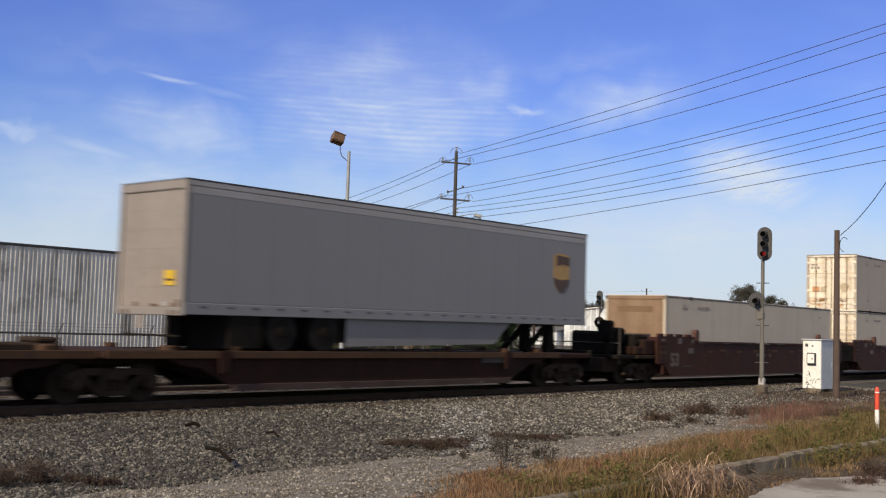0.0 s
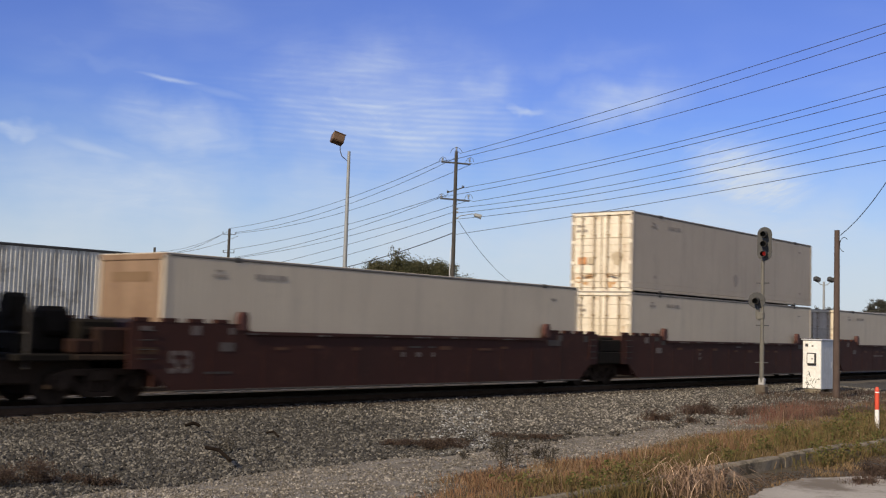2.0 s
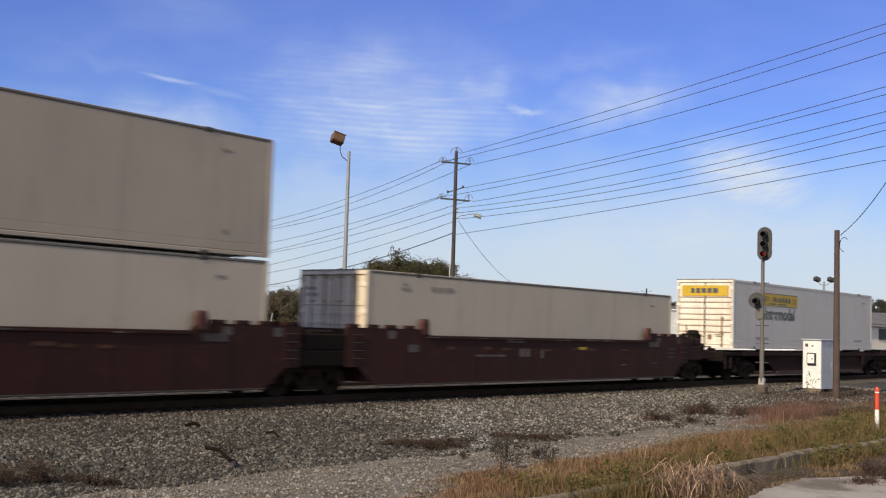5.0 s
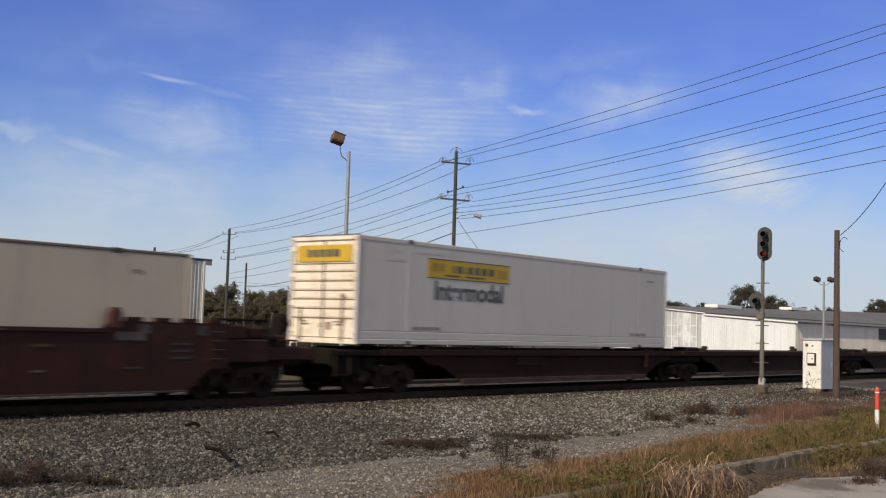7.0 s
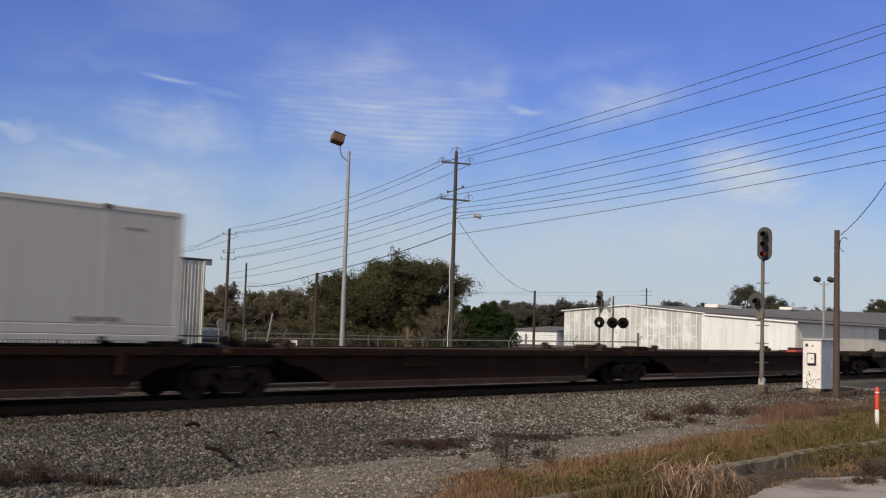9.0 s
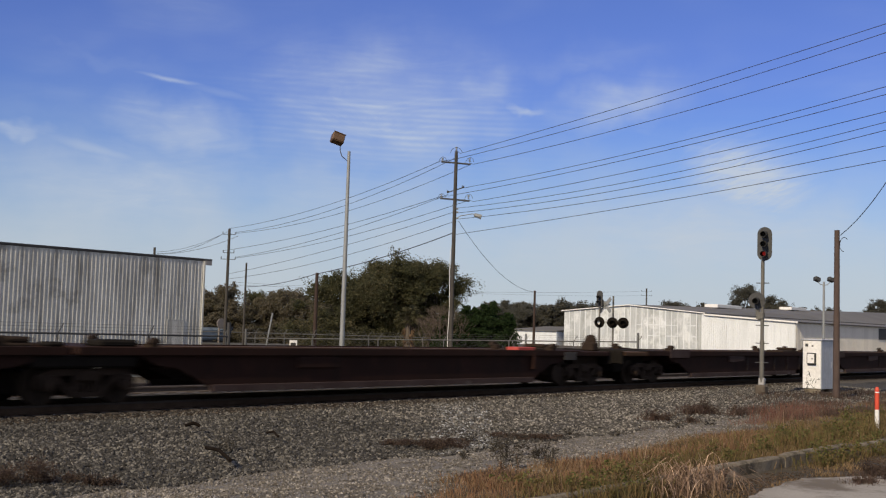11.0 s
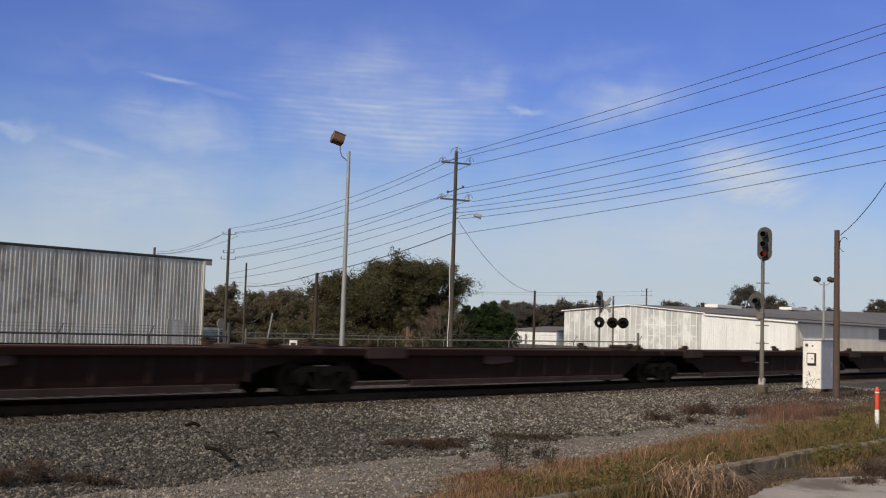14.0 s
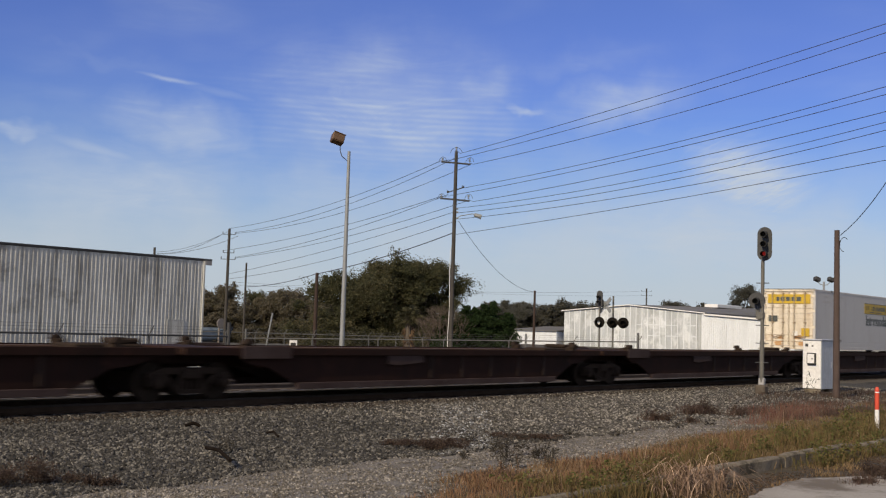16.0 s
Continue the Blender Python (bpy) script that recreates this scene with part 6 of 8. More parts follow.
def build_withered_plant(x, y, h, seed):
    """A dead plant: a few bent stems with short side twigs and shrivelled leaves."""
    r = random.Random(seed)
    t = thing("dead_weed", pose(x, y, ground_z(x, y) - 0.02), "dark withered weed standing in the gravel", "weed", "dead weeds on the gravel")
    bm, leaves = B(), B()
    for _ in range(5):
        a, lean = r.uniform(0, 6.283), r.uniform(0.1, 0.5)
        d = Vector((math.cos(a) * lean, math.sin(a) * lean, 1)).normalized()
        p, hh = Vector((r.uniform(-0.05, 0.05), r.uniform(-0.05, 0.05), 0)), h * r.uniform(0.6, 1.1)
        for k in range(4):
            q = p + d * hh / 4
            cy(bm, p, q, 0.005, 4, 0.004, caps=False)
            d = (d + Vector((r.uniform(-0.25, 0.25), r.uniform(-0.25, 0.25), 0))).normalized()
            for _ in range(3):
                e = Vector((r.uniform(-1, 1), r.uniform(-1, 1), r.uniform(-0.3, 0.6))).normalized() * r.uniform(0.04, 0.09)
                cy(bm, q, q + e, 0.003, 3, caps=False)
                s = Vector((-e.y, e.x, r.uniform(-0.03, 0.03))) * 0.35
                leaves.faces.new([leaves.verts.new(q + e * u + s * v) for u, v in ((0.5, 0.0), (0.9, 0.6), (1.4, 0.1), (0.9, -0.6))])
            p = q
    part("stem", bm, M["darkweed"], t)
    part("foliage", leaves, M["darkweed"], t)


for i, (x, y, h) in enumerate(((15.6, 12.0, 0.34), (15.0, 11.3, 0.38), (14.2, 10.7, 0.34), (14.6, 10.2, 0.36), (13.4, 9.9, 0.34), (14.9, 10.6, 0.30), (12.8, 9.7, 0.30), (13.9, 9.6, 0.26), (11.6, 14.5, 0.28), (11.3, 14.3, 0.2))):
    build_withered_plant(x, y, h, 40 + i)


def build_sticks():
    for x0, y0, x1, y1, r in ((10.87, 14.15, 10.24, 12.75, 0.03), (12.2, 16.53, 12.45, 16.42, 0.032), (12.95, 15.14, 12.67, 14.5, 0.022)):
        bm = B()
        a, b = Vector((x0, y0, ground_z(x0, y0) + 0.16)), Vector((x1, y1, ground_z(x1, y1) + 0.15))
        mid = (a + b) / 2 + Vector((0.04, 0.02, 0.05))
        tube(bm, [a, mid, b], r, 7)
        solo("stick", bm, M["deadwood"], "dark weathered stick lying on the ballast", "stick", "sticks on the ballast")


build_sticks()


# ---- the train ----
V0, ACC = 10.7958, -0.02766          # speed at 8 s, and its change


def run(s, t):
    """Where a point of the train stands along the track at t; s: where it is at 8 s."""
    return s - V0 * (t - 8) - ACC * (t - 8) ** 2 / 2


TRAIN = []       # (thing, s, z)
WHEELSETS = []
WHEEL_R = 0.42


def car(name, s, z, label, category, group="", pitch=0.0):
    t = thing(name, pose(run(s, 0), YC, z, 0, pitch, 0), label, category, group)
    TRAIN.append((t, s, z, pitch))
    return t


def wheelset_mesh():
    bm = B()
    cy(bm, (0, -1.0, 0), (0, 1.0, 0), 0.08, 12)
    for s in (-1, 1):
        cy(bm, (0, s * 0.68, 0), (0, s * 0.71, 0), WHEEL_R + 0.025, 28)
        cy(bm, (0, s * 0.71, 0), (0, s * 0.82, 0), WHEEL_R, 28)
        cy(bm, (0, s * 0.80, 0), (0, s * 0.835, 0), WHEEL_R * 0.42, 16)
        # dished plate: a ring cut into the outer face
        for k in range(5):
            a = k * 2 * math.pi / 5
            cy(bm, (math.cos(a) * 0.25, s * 0.818, math.sin(a) * 0.25), (math.cos(a) * 0.25, s * 0.828, math.sin(a) * 0.25), 0.035, 8)
    return mesh_of(bm, "wheelset", M["wheel"], True)


def sideframe_mesh():
    bm = B()
    # top chord, pedestals, the sagging bottom chord and two columns
    prism(bm, [(-1.12, 0.50), (-1.12, 0.62), (-0.75, 0.74), (0.75, 0.74), (1.12, 0.62), (1.12, 0.50), (0.72, 0.60), (-0.72, 0.60)], "y", -0.07, 0.07)
    prism(bm, [(-0.74, 0.60), (-0.64, 0.60), (-0.30, 0.26), (0.30, 0.26), (0.64, 0.60), (0.74, 0.60), (0.36, 0.16), (-0.36, 0.16)], "y", -0.07, 0.07)
    for s in (-1, 1):
        bx(bm, s * 0.22, s * 0.32, -0.08, 0.08, 0.24, 0.64)
        bx(bm, s * 1.06, s * 1.14, -0.07, 0.07, 0.34, 0.56)
        bx(bm, s * 0.66, s * 0.73, -0.07, 0.07, 0.34, 0.62)
    for k in (-0.13, 0.0, 0.13):
        cy(bm, (k, 0, 0.27), (k, 0, 0.5), 0.055, 8)
    bx(bm, -0.24, 0.24, -0.09, 0.09, 0.47, 0.62, 0.02)
    return mesh_of(bm, "side_frame", M["truck"])


def bearing_mesh():
    bm = B()
    cy(bm, (0, -0.11, 0), (0, 0.11, 0), 0.13, 14)
    cy(bm, (0, -0.14, 0), (0, -0.11, 0), 0.08, 10)
    bx(bm, -0.15, 0.15, -0.08, 0.08, 0.08, 0.2, 0.02)
    return mesh_of(bm, "bearing", M["truck"], True)


WS, SF, BR = wheelset_mesh(), sideframe_mesh(), bearing_mesh()
BOL = mesh_of(bx(bx(bx(B(), -0.22, 0.22, -1.15, 1.15, 0.48, 0.72, 0.03), -0.30, 0.30, -0.35, 0.35, 0.6, 0.80, 0.04), -1.15, 1.15, -0.62, 0.62, 0.17, 0.66, 0.05), "bolster", M["truck"])


def truck(parent, x):
    t = part("truck", BOL, None, parent, "dark cast-steel railway truck", m=pose(x, 0, 0))
    for s in (-1, 1):
        part("side_frame", SF, None, t, m=pose(0, s * 1.02, 0))
        for a in (-0.89, 0.89):
            part("bearing", BR, None, t, m=pose(a, s * 1.05, WHEEL_R, 0, 0, 0 if s < 0 else 180))
    for a in (-0.89, 0.89):
        w = part("wheelset", WS, None, t, m=pose(a, 0, WHEEL_R))
        WHEELSETS.append((w, a))


def bars(parent, name, material, x0, z0, widths, h, y, gap=0.05, label=""):
    """A row of unreadable marks as plain bars on a face that looks to -y."""
    for w in widths:
        part(name, bx(B(), x0, x0 + w, y - 0.004, y, z0, z0 + h), material, parent, label)
        x0 += w + gap


def end_bars(parent, name, material, y0, z0, widths, h, x, gap=0.05):
    """The same on an end wall that looks to -x."""
    for w in widths:
        part(name, bx(B(), x - 0.004, x, y0 - w, y0, z0, z0 + h), material, parent)
        y0 -= w + gap


def ribbed_side(bm, x0, x1, z0, z1, y, pitch, rib, depth, sgn):
    """A wall sheet with shallow upright ribs, thin box behind it."""
    n = int((x1 - x0) / pitch)
    p = (x1 - x0) / n
    pts = [(x0, 0.0)]
    r = random.Random(17)
    flat = depth
    for i in range(n):
        c = x0 + p * (i + 0.5)
        depth = flat * r.uniform(0.1, 1.6)
        pts += [(c - rib, 0.0), (c - rib * 0.6, depth), (c + rib * 0.6, depth), (c + rib, 0.0)]
    pts.append((x1, 0.0))
    lo = [bm.verts.new((x, y + sgn * d, z0)) for x, d in pts]
    hi = [bm.verts.new((x, y + sgn * d, z1)) for x, d in pts]
    for i in range(len(pts) - 1):
        f = (lo[i], lo[i + 1], hi[i + 1], hi[i])
        bm.faces.new(f if sgn < 0 else f[::-1])


def container(s, z, label, paint, door_paint, style, H=2.89, L=16.15):
    """A 53-foot box; x = 0 is the end that trails in the view, which faces -x; its foot is at z."""
    t = car("container", s, z, label, "container", "containers on the train")
    W2 = 1.295
    bm = B()
    bx(bm, 0.12, L - 0.12, -W2 + 0.03, W2 - 0.03, 0.14, H - 0.04)
    part("core", bm, M[paint], t)
    for sgn in (-1, 1):
        bm = B()
        if style == "plate":
            x = 0.1
            n = 13
            w = (L - 0.2) / n
            for i in range(n):
                part("side_panel", bx(B(), x + i * w + 0.004, x + (i + 1) * w - 0.004, sgn * (W2 - 0.05), sgn * (W2 - 0.012), 0.38, H - 0.12), M[paint], t)
        else:
            ribbed_side(bm, 0.1, L - 0.1, 0.36 if style == "rail" else 0.16, H - 0.1, sgn * (W2 - 0.012), 0.152, 0.045, 0.0016, sgn)
        if style != "plate":
            part("side_wall", bm, M[paint], t)
        bm = B()
        bx(bm, 0.02, L - 0.02, sgn * (W2 - 0.06), sgn * W2, H - (0.12 if style == "plate" else 0.07), H - 0.01, 0.012)
        part("top_rail", bm, M["topsteel"] if style != "plate" else M[paint], t)
        bm = B()
        bx(bm, 0.02, L - 0.02, sgn * (W2 - 0.06), sgn * W2, 0.055 if style == "rail" else 0.02, 0.15, 0.012)
        if style in ("rail", "plate"):
            bx(bm, 0.05, L - 0.05, sgn * (W2 - 0.06), sgn * (W2 - 0.008), 0.16, 0.355, 0.01)
        part("bottom_rail", bm, M[paint], t)
        for x in (0.0, 1.93, L - 1.98, L - 0.11):
            bm = B()
            wide = 0.11 if x in (0.0, L - 0.11) else 0.17
            bx(bm, x, x + wide, sgn * (W2 - 0.1), sgn * ((W2 + 0.003) if wide < 0.12 else (W2 - (0.0105 if style != "plate" else 0.008))), 0.1, H - 0.05, 0.006)
            part("corner_post" if wide < 0.12 else "lift_post", bm, M[paint], t)
        for x in (1.93, L - 1.98):
            for zz in (0.0, H - 0.11):
                cast = bx(B(), x, x + 0.18, sgn * (W2 - 0.16), sgn * (W2 + 0.008), zz, zz + 0.118, 0.012)
                bx(cast, x + 0.05, x + 0.13, sgn * (W2 + 0.004), sgn * (W2 + 0.012), zz + 0.03, zz + 0.08)
                part("corner_casting", cast, M["black"], t, "dark steel corner casting")
    bm = B()
    bx(bm, 0.03, L - 0.03, -W2 + 0.03, W2 - 0.03, H - 0.05, H, 0.01)
    part("roof", bm, M[paint], t)
    part("front_wall", bx(B(), L - 0.1, L - 0.01, -W2 + 0.06, W2 - 0.06, 0.1, H - 0.08, 0.02), M[paint], t)
    if style == "plain_end":
        part("end_wall", bx(B(), 0.03, 0.12, -W2 + 0.1, W2 - 0.1, 0.16, H - 0.14, 0.02), M["tanend"], t, "tan rust-stained end wall")
        part("end_header", bx(B(), 0.0, 0.12, -W2, W2, H - 0.16, H - 0.02, 0.015), M["tanend"], t)
        part("end_sill", bx(B(), 0.0, 0.12, -W2, W2, 0.0, 0.16, 0.015), M["tanend"], t)
        end_bars(t, "mark", M["deadfrond"], 0.75, 2.25, (1.5,), 0.22, 0.028)
        return t
    part("roof_edge", bx(B(), -0.012, 0.05, -W2, W2, H - 0.01, H + 0.016), M["topsteel"], t)
    part("door_header", bx(B(), 0.0, 0.12, -W2, W2, H - 0.13, H - 0.01, 0.015), M[door_paint], t)
    part("door_sill", bx(B(), 0.0, 0.12, -W2, W2, 0.0, 0.14, 0.015), M[door_paint], t)
    seamed = door_paint == "whitedoor"
    if style != "plate":
        # placards and marks on one leaf, a smudge on the other
        part("placard", bx(B(), 0.002, 0.008, 0.62, 0.98, 1.00, 1.26), M["placard"], t, "orange-brown placard on the door")
        part("placard", bx(B(), 0.002, 0.008, 0.34, 0.56, 1.00, 1.26), M["smudge"], t)
        end_bars(t, "reporting_mark", M["greymark"], 1.08, 2.18, (0.12, 0.1, 0.14), 0.1, 0.04)
        end_bars(t, "reporting_mark", M["greymark"], 1.08, 2.36, (0.2, 0.1), 0.08, 0.04)
        if style == "rail":
            bm = B()
            prism(bm, [(-0.66 + 0.24 * math.cos(a) * (1 + 0.25 * math.sin(3 * a)), 1.2 + 0.25 * math.sin(a)) for a in [k * math.pi / 7 for k in range(14)]], "x", 0.036, 0.0395)
            part("stain", bm, M["smudge"], t, "round dirty smudge on the door")
    for sgn in (-1, 1):
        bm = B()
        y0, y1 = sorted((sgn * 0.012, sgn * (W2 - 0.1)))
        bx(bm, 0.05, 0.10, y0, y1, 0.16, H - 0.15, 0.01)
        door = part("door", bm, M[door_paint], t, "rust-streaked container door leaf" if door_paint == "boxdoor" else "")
        if seamed:
            levels = (0.67, 0.92, 1.17, 1.40, 1.65, 1.90, 2.11)
            for k, zz in enumerate(levels):
                # brown strip for grime and for the shadow line below the rib
                part("door_seam", bx(B(), 0.036, 0.052, y0 + 0.03, y1 - 0.03, zz - 0.022, zz + 0.010), M["rustrod"], door, "grimy brown seam with the rib's shadow line")
                if k:
                    part("door_rib", bx(B(), 0.034, 0.05, y0 + 0.03, y1 - 0.03, levels[k - 1] + 0.03, zz - 0.04, 0.012), M[door_paint], door)
        else:
            for zz in (0.42, 0.72, 1.48, 1.74, 2.0, 2.50):
                part("door_rib", bx(B(), 0.036, 0.05, y0 + 0.03, y1 - 0.03, zz - 0.05, zz + 0.05, 0.008), M[door_paint], door)
                if zz in (0.42, 0.72, 2.0):
                    # darker strip paints the rib's shadow line along with the stain
                    part("door_seam", bx(B(), 0.042, 0.052, y0 + 0.03, y1 - 0.03, zz - 0.066, zz - 0.05), M["palerod"], door, "stained seam and painted shadow line under the rib")
        if not seamed:
            for k in range(3):
                r = random.Random(int(s * 10) + k + 7 * sgn + int(z * 3))
                yc, zc, w, h = sgn * r.uniform(0.25, 0.95), r.uniform(0.22, 0.62), r.uniform(0.10, 0.22), r.uniform(0.08, 0.2)
                bm = B()
                prism(bm, [(yc + w * math.cos(a) * r.uniform(0.7, 1.2), zc + h * math.sin(a) * r.uniform(0.7, 1.2)) for a in [q * math.pi / 6 for q in range(12)]], "x", 0.046 - 0.001 * k, 0.0495)
                part("rust_patch", bm, M["rustbloom"], door, "rust bloom low on the door")
        # upright gasket strips, which also paint the shade of the door recesses
        part("gasket", bx(B(), 0.03, 0.06, min(sgn * 0.002, sgn * 0.028), max(sgn * 0.002, sgn * 0.028), 0.16, H - 0.15), M["black"] if seamed else M["palerod"], door)
        part("gasket", bx(B(), 0.03, 0.06, min(sgn * (W2 - 0.10), sgn * (W2 - 0.125)), max(sgn * (W2 - 0.10), sgn * (W2 - 0.125)), 0.16, H - 0.15), M["palerod"], door)
        for k in (0.28, 0.80) if not seamed else (0.80,):
            y = sgn * k
            rod = B()
            ztop = H - 0.1 if not seamed else (0.95 if sgn > 0 else 1.32)
            cy(rod, (-0.03, y, 0.06), (-0.03, y, ztop), 0.024, 8)
            for zz in (0.12, 0.62, 1.25, 2.05, H - 0.2):
                if zz < ztop:
                    bx(rod, -0.05, 0.05, y - 0.05, y + 0.05, zz - 0.025, zz + 0.025)
            part("lock_rod", rod, M["rustrod"] if seamed else M["palerod"], door)
            y2 = y + 0.30 * (1 if k < 0.5 else -1) * sgn
            part("handle", bx(B(), -0.075, -0.055, min(y, y2), max(y, y2), 0.60 if k < 0.5 else 0.55, 0.635 if k < 0.5 else 0.585), M["rustrod"], door)
        for zz in (0.35, 1.05, 1.8, 2.5):
            part("hinge", bx(B(), -0.01, 0.06, sgn * (W2 - 0.16), sgn * (W2 - 0.02), zz - 0.06, zz + 0.06, 0.01), M[door_paint], door)
    if seamed:
        part("data_plate", bx(B(), 0.04, 0.05, -0.32, -0.14, 0.36, 0.56), M["rustrod"], t, "brown data plate on the door")
        part("data_plate", bx(B(), 0.04, 0.05, 0.02, 0.12, 0.42, 0.52), M["smudge"], t)
    return t


def marks_grey(t, H=2.89):
    y = -1.2885
    bars(t, "reporting_mark", M["greymark"], 2.55, H - 0.46, (0.2, 0.14, 0.14, 0.3), 0.12, y - 0.002, 0.06)
    bars(t, "reporting_mark", M["greymark"], 1.40, H - 0.34, (0.2,), 0.04, y - 0.002)
    bars(t, "reporting_mark", M["greymark"], 1.32, H - 0.48, (0.16, 0.16), 0.07, y - 0.002)
    bars(t, "reporting_mark", M["greymark"], 14.6, H - 0.48, (0.3,), 0.06, y - 0.002)
    part("data_plate", bx(B(), 1.55, 1.73, y - 0.006, y, 0.55, 0.66), M["greymark"], t)
    part("data_plate", bx(B(), 14.75, 14.9, y - 0.006, y, 0.52, 0.62), M["greymark"], t)


def well_unit(s, number, label, brake_end=False, right_end=False):
    """One well of an articulated car, between two trucks 19.5 m apart; x = 0 is its left truck."""
    t = car("well_car", s, 0, label, "railway car", "wells of the articulated car")
    L = 19.5
    for sgn in (-1, 1):
        bm = B()
        pts = [(0.75, 0.74), (1.2, 0.74), (1.85, 0.26), (17.65, 0.26), (18.3, 0.74), (18.75, 0.74), (18.75, 1.74), (15.7, 1.74), (15.5, 1.57), (4.0, 1.57), (3.8, 1.74), (0.75, 1.74)]
        prism(bm, pts, "y", sgn * 1.44, sgn * 1.50)
        part("side_wall", bm, M["well"], t)
        bm = B()
        bx(bm, 3.9, 15.6, sgn * 1.46, sgn * 1.545, 1.49, 1.58, 0.01)
        part("top_chord", bm, M["well"], t)
        bm = B()
        bx(bm, 1.85, 17.65, sgn * 1.45, sgn * 1.56, 0.235, 0.275, 0.005)
        part("bottom_sill", bm, M["patch"], t, "pale scuffed bottom flange")
        for x in [2.9 + i * 1.52 for i in range(10)]:
            part("stiffener", bx(B(), x - 0.05, x + 0.05, sgn * 1.50, sgn * 1.508, 0.28, 1.5), M["well"], t)
        for x in (3.62, 15.68):
            bm = B()
            prism(bm, [(x, 1.6), (x + 0.26, 1.6), (x + 0.26, 1.9), (x + 0.2, 2.02), (x + 0.06, 2.02), (x, 1.9)], "y", sgn * 1.38, sgn * 1.54)
            part("container_guide", bm, M["guidered"], t)
        for x0 in (0.85, 1.55, 2.25, 2.95, 16.1, 16.8, 17.5, 18.2):
            part("top_block", bx(B(), x0, x0 + 0.38, sgn * 1.38, sgn * 1.51, 1.74, 1.83, 0.01), M["well"], t)
        for x0 in (2.3, 16.4, 17.9):
            part("lashing_block", bx(B(), x0, x0 + 0.26, sgn * 1.50, sgn * 1.506, 1.47, 1.68), M["dirtywhite"], t, "chipped white paint block")
    part("floor", bx(B(), 2.8, 16.7, -1.4, 1.4, 0.28, 0.36), M["well"], t)
    for x0, x1 in ((-0.4, 1.5), (18.0, 19.2)):
        part("end_deck", bx(B(), x0, x1, -1.36, 1.36, 0.92, 1.04, 0.02), M["truck"], t)
    for x0, x1 in ((1.45, 1.62), (17.85, 18.05)):
        part("bulkhead", bx(B(), x0, x1, -1.42, 1.42, 0.35, 1.70), M["well"], t)
    if not brake_end:
        # oversized dark block added for the gap's shade; hides the sunlit wall ends
        link = bx(B(), -0.74, 0.745, -1.495, 1.495, 0.74, 1.18, 0.05)
        bx(link, -0.60, 0.745, -1.49, 1.2, 1.16, 1.56, 0.03)
        bx(link, -0.3, 0.55, -1.3, -0.75, 1.5, 1.66, 0.05)
        cy(link, (-0.45, -1.1, 0.95), (0.5, -1.1, 0.95), 0.16, 10)
        part("articulated_joint", link, M["gear"], t, "dark gear bulk over the shared truck")
    # ladders at the ends
    for x in (0.95, 18.2):
        bm = B()
        cy(bm, (x, -1.53, 0.9), (x, -1.53, 1.65), 0.012, 5)
        lad = part("ladder", bm, M["well"], t)
        for k in range(4):
            part("rung", cy(B(), (x, -1.53, 0.95 + 0.2 * k), (x + 0.42, -1.53, 0.95 + 0.2 * k), 0.012, 5), M["patch"], lad)
    truck(t, 0.35 if brake_end else 0.0)
    if right_end:
        truck(t, L)
        end = bx(B(), 18.76, 20.0, -1.42, 1.42, 0.86, 1.40, 0.03)
        bx(end, 18.6, 19.3, -1.45, 1.45, 1.40, 1.72, 0.03)
        bx(end, 19.3, 20.2, -1.3, 1.3, 1.40, 1.68, 0.04)
        bx(end, 20.2, 20.9, -1.1, 1.2, 1.20, 1.50, 0.04)
        bx(end, 20.0, 21.55, -1.3, 1.3, 0.90, 1.22, 0.03)
        part("end_platform", end, M["well"], t, "dark stepped end platform")
        part("draft_sill", bx(B(), 18.2, 21.0, -0.8, 0.8, 0.42, 0.90, 0.04), M["truck"], t)
        part("grab_iron", cy(B(), (19.1, -1.47, 1.37), (19.9, -1.47, 1.37), 0.012, 5), M["patch"], t)
        brake = bx(B(), 20.92, 21.22, -0.72, -0.26, 1.40, 2.02, 0.08)
        bx(brake, 20.98, 21.16, -0.66, -0.32, 1.2, 1.42, 0.03)
        cy(brake, (21.24, -0.48, 1.76), (21.27, -0.48, 1.76), 0.22, 14)
        part("hand_brake", brake, M["gear"], t, "dark brake housing with wheel")
        rail_bm = B()
        tube(rail_bm, [Vector((18.4, -1.40, 1.72)), Vector((18.4, -1.40, 1.84)), Vector((19.95, -1.40, 1.84)), Vector((19.95, -1.40, 1.25))], 0.03)
        for xx in (18.9, 19.4, 19.9):
            cy(rail_bm, (xx, -1.40, 1.4), (xx, -1.40, 1.84), 0.025, 6)
        part("handrail", rail_bm, M["gear"], t)
        for k in range(5):
            part("platform_slat", bx(B(), 20.35 + k * 0.15, 20.42 + k * 0.15, -1.3, 1.3, 1.36, 1.40), M["well"], t)
        for xx in (20.35, 20.95):
            part("platform_post", bx(B(), xx, xx + 0.07, -1.3, -1.22, 1.2, 1.37), M["well"], t)
    bm = B()
    if brake_end:
        bx(bm, -2.1, -0.3, -0.16, 0.16, 0.72, 0.98, 0.03)
    if right_end:
        bx(bm, L + 0.3, L + 2.3, -0.16, 0.16, 0.72, 0.98, 0.03)
    if brake_end or right_end:
        part("coupler", bm, M["truck"], t)
    else:
        bm.free()
    if brake_end:
        part("end_platform", bx(B(), -1.6, -0.3, -1.3, 1.3, 0.90, 1.04, 0.02), M["gear"], t)
        bm = B()
        cy(bm, (-1.35, -1.2, 0.75), (-1.35, -1.2, 2.0), 0.03, 6)
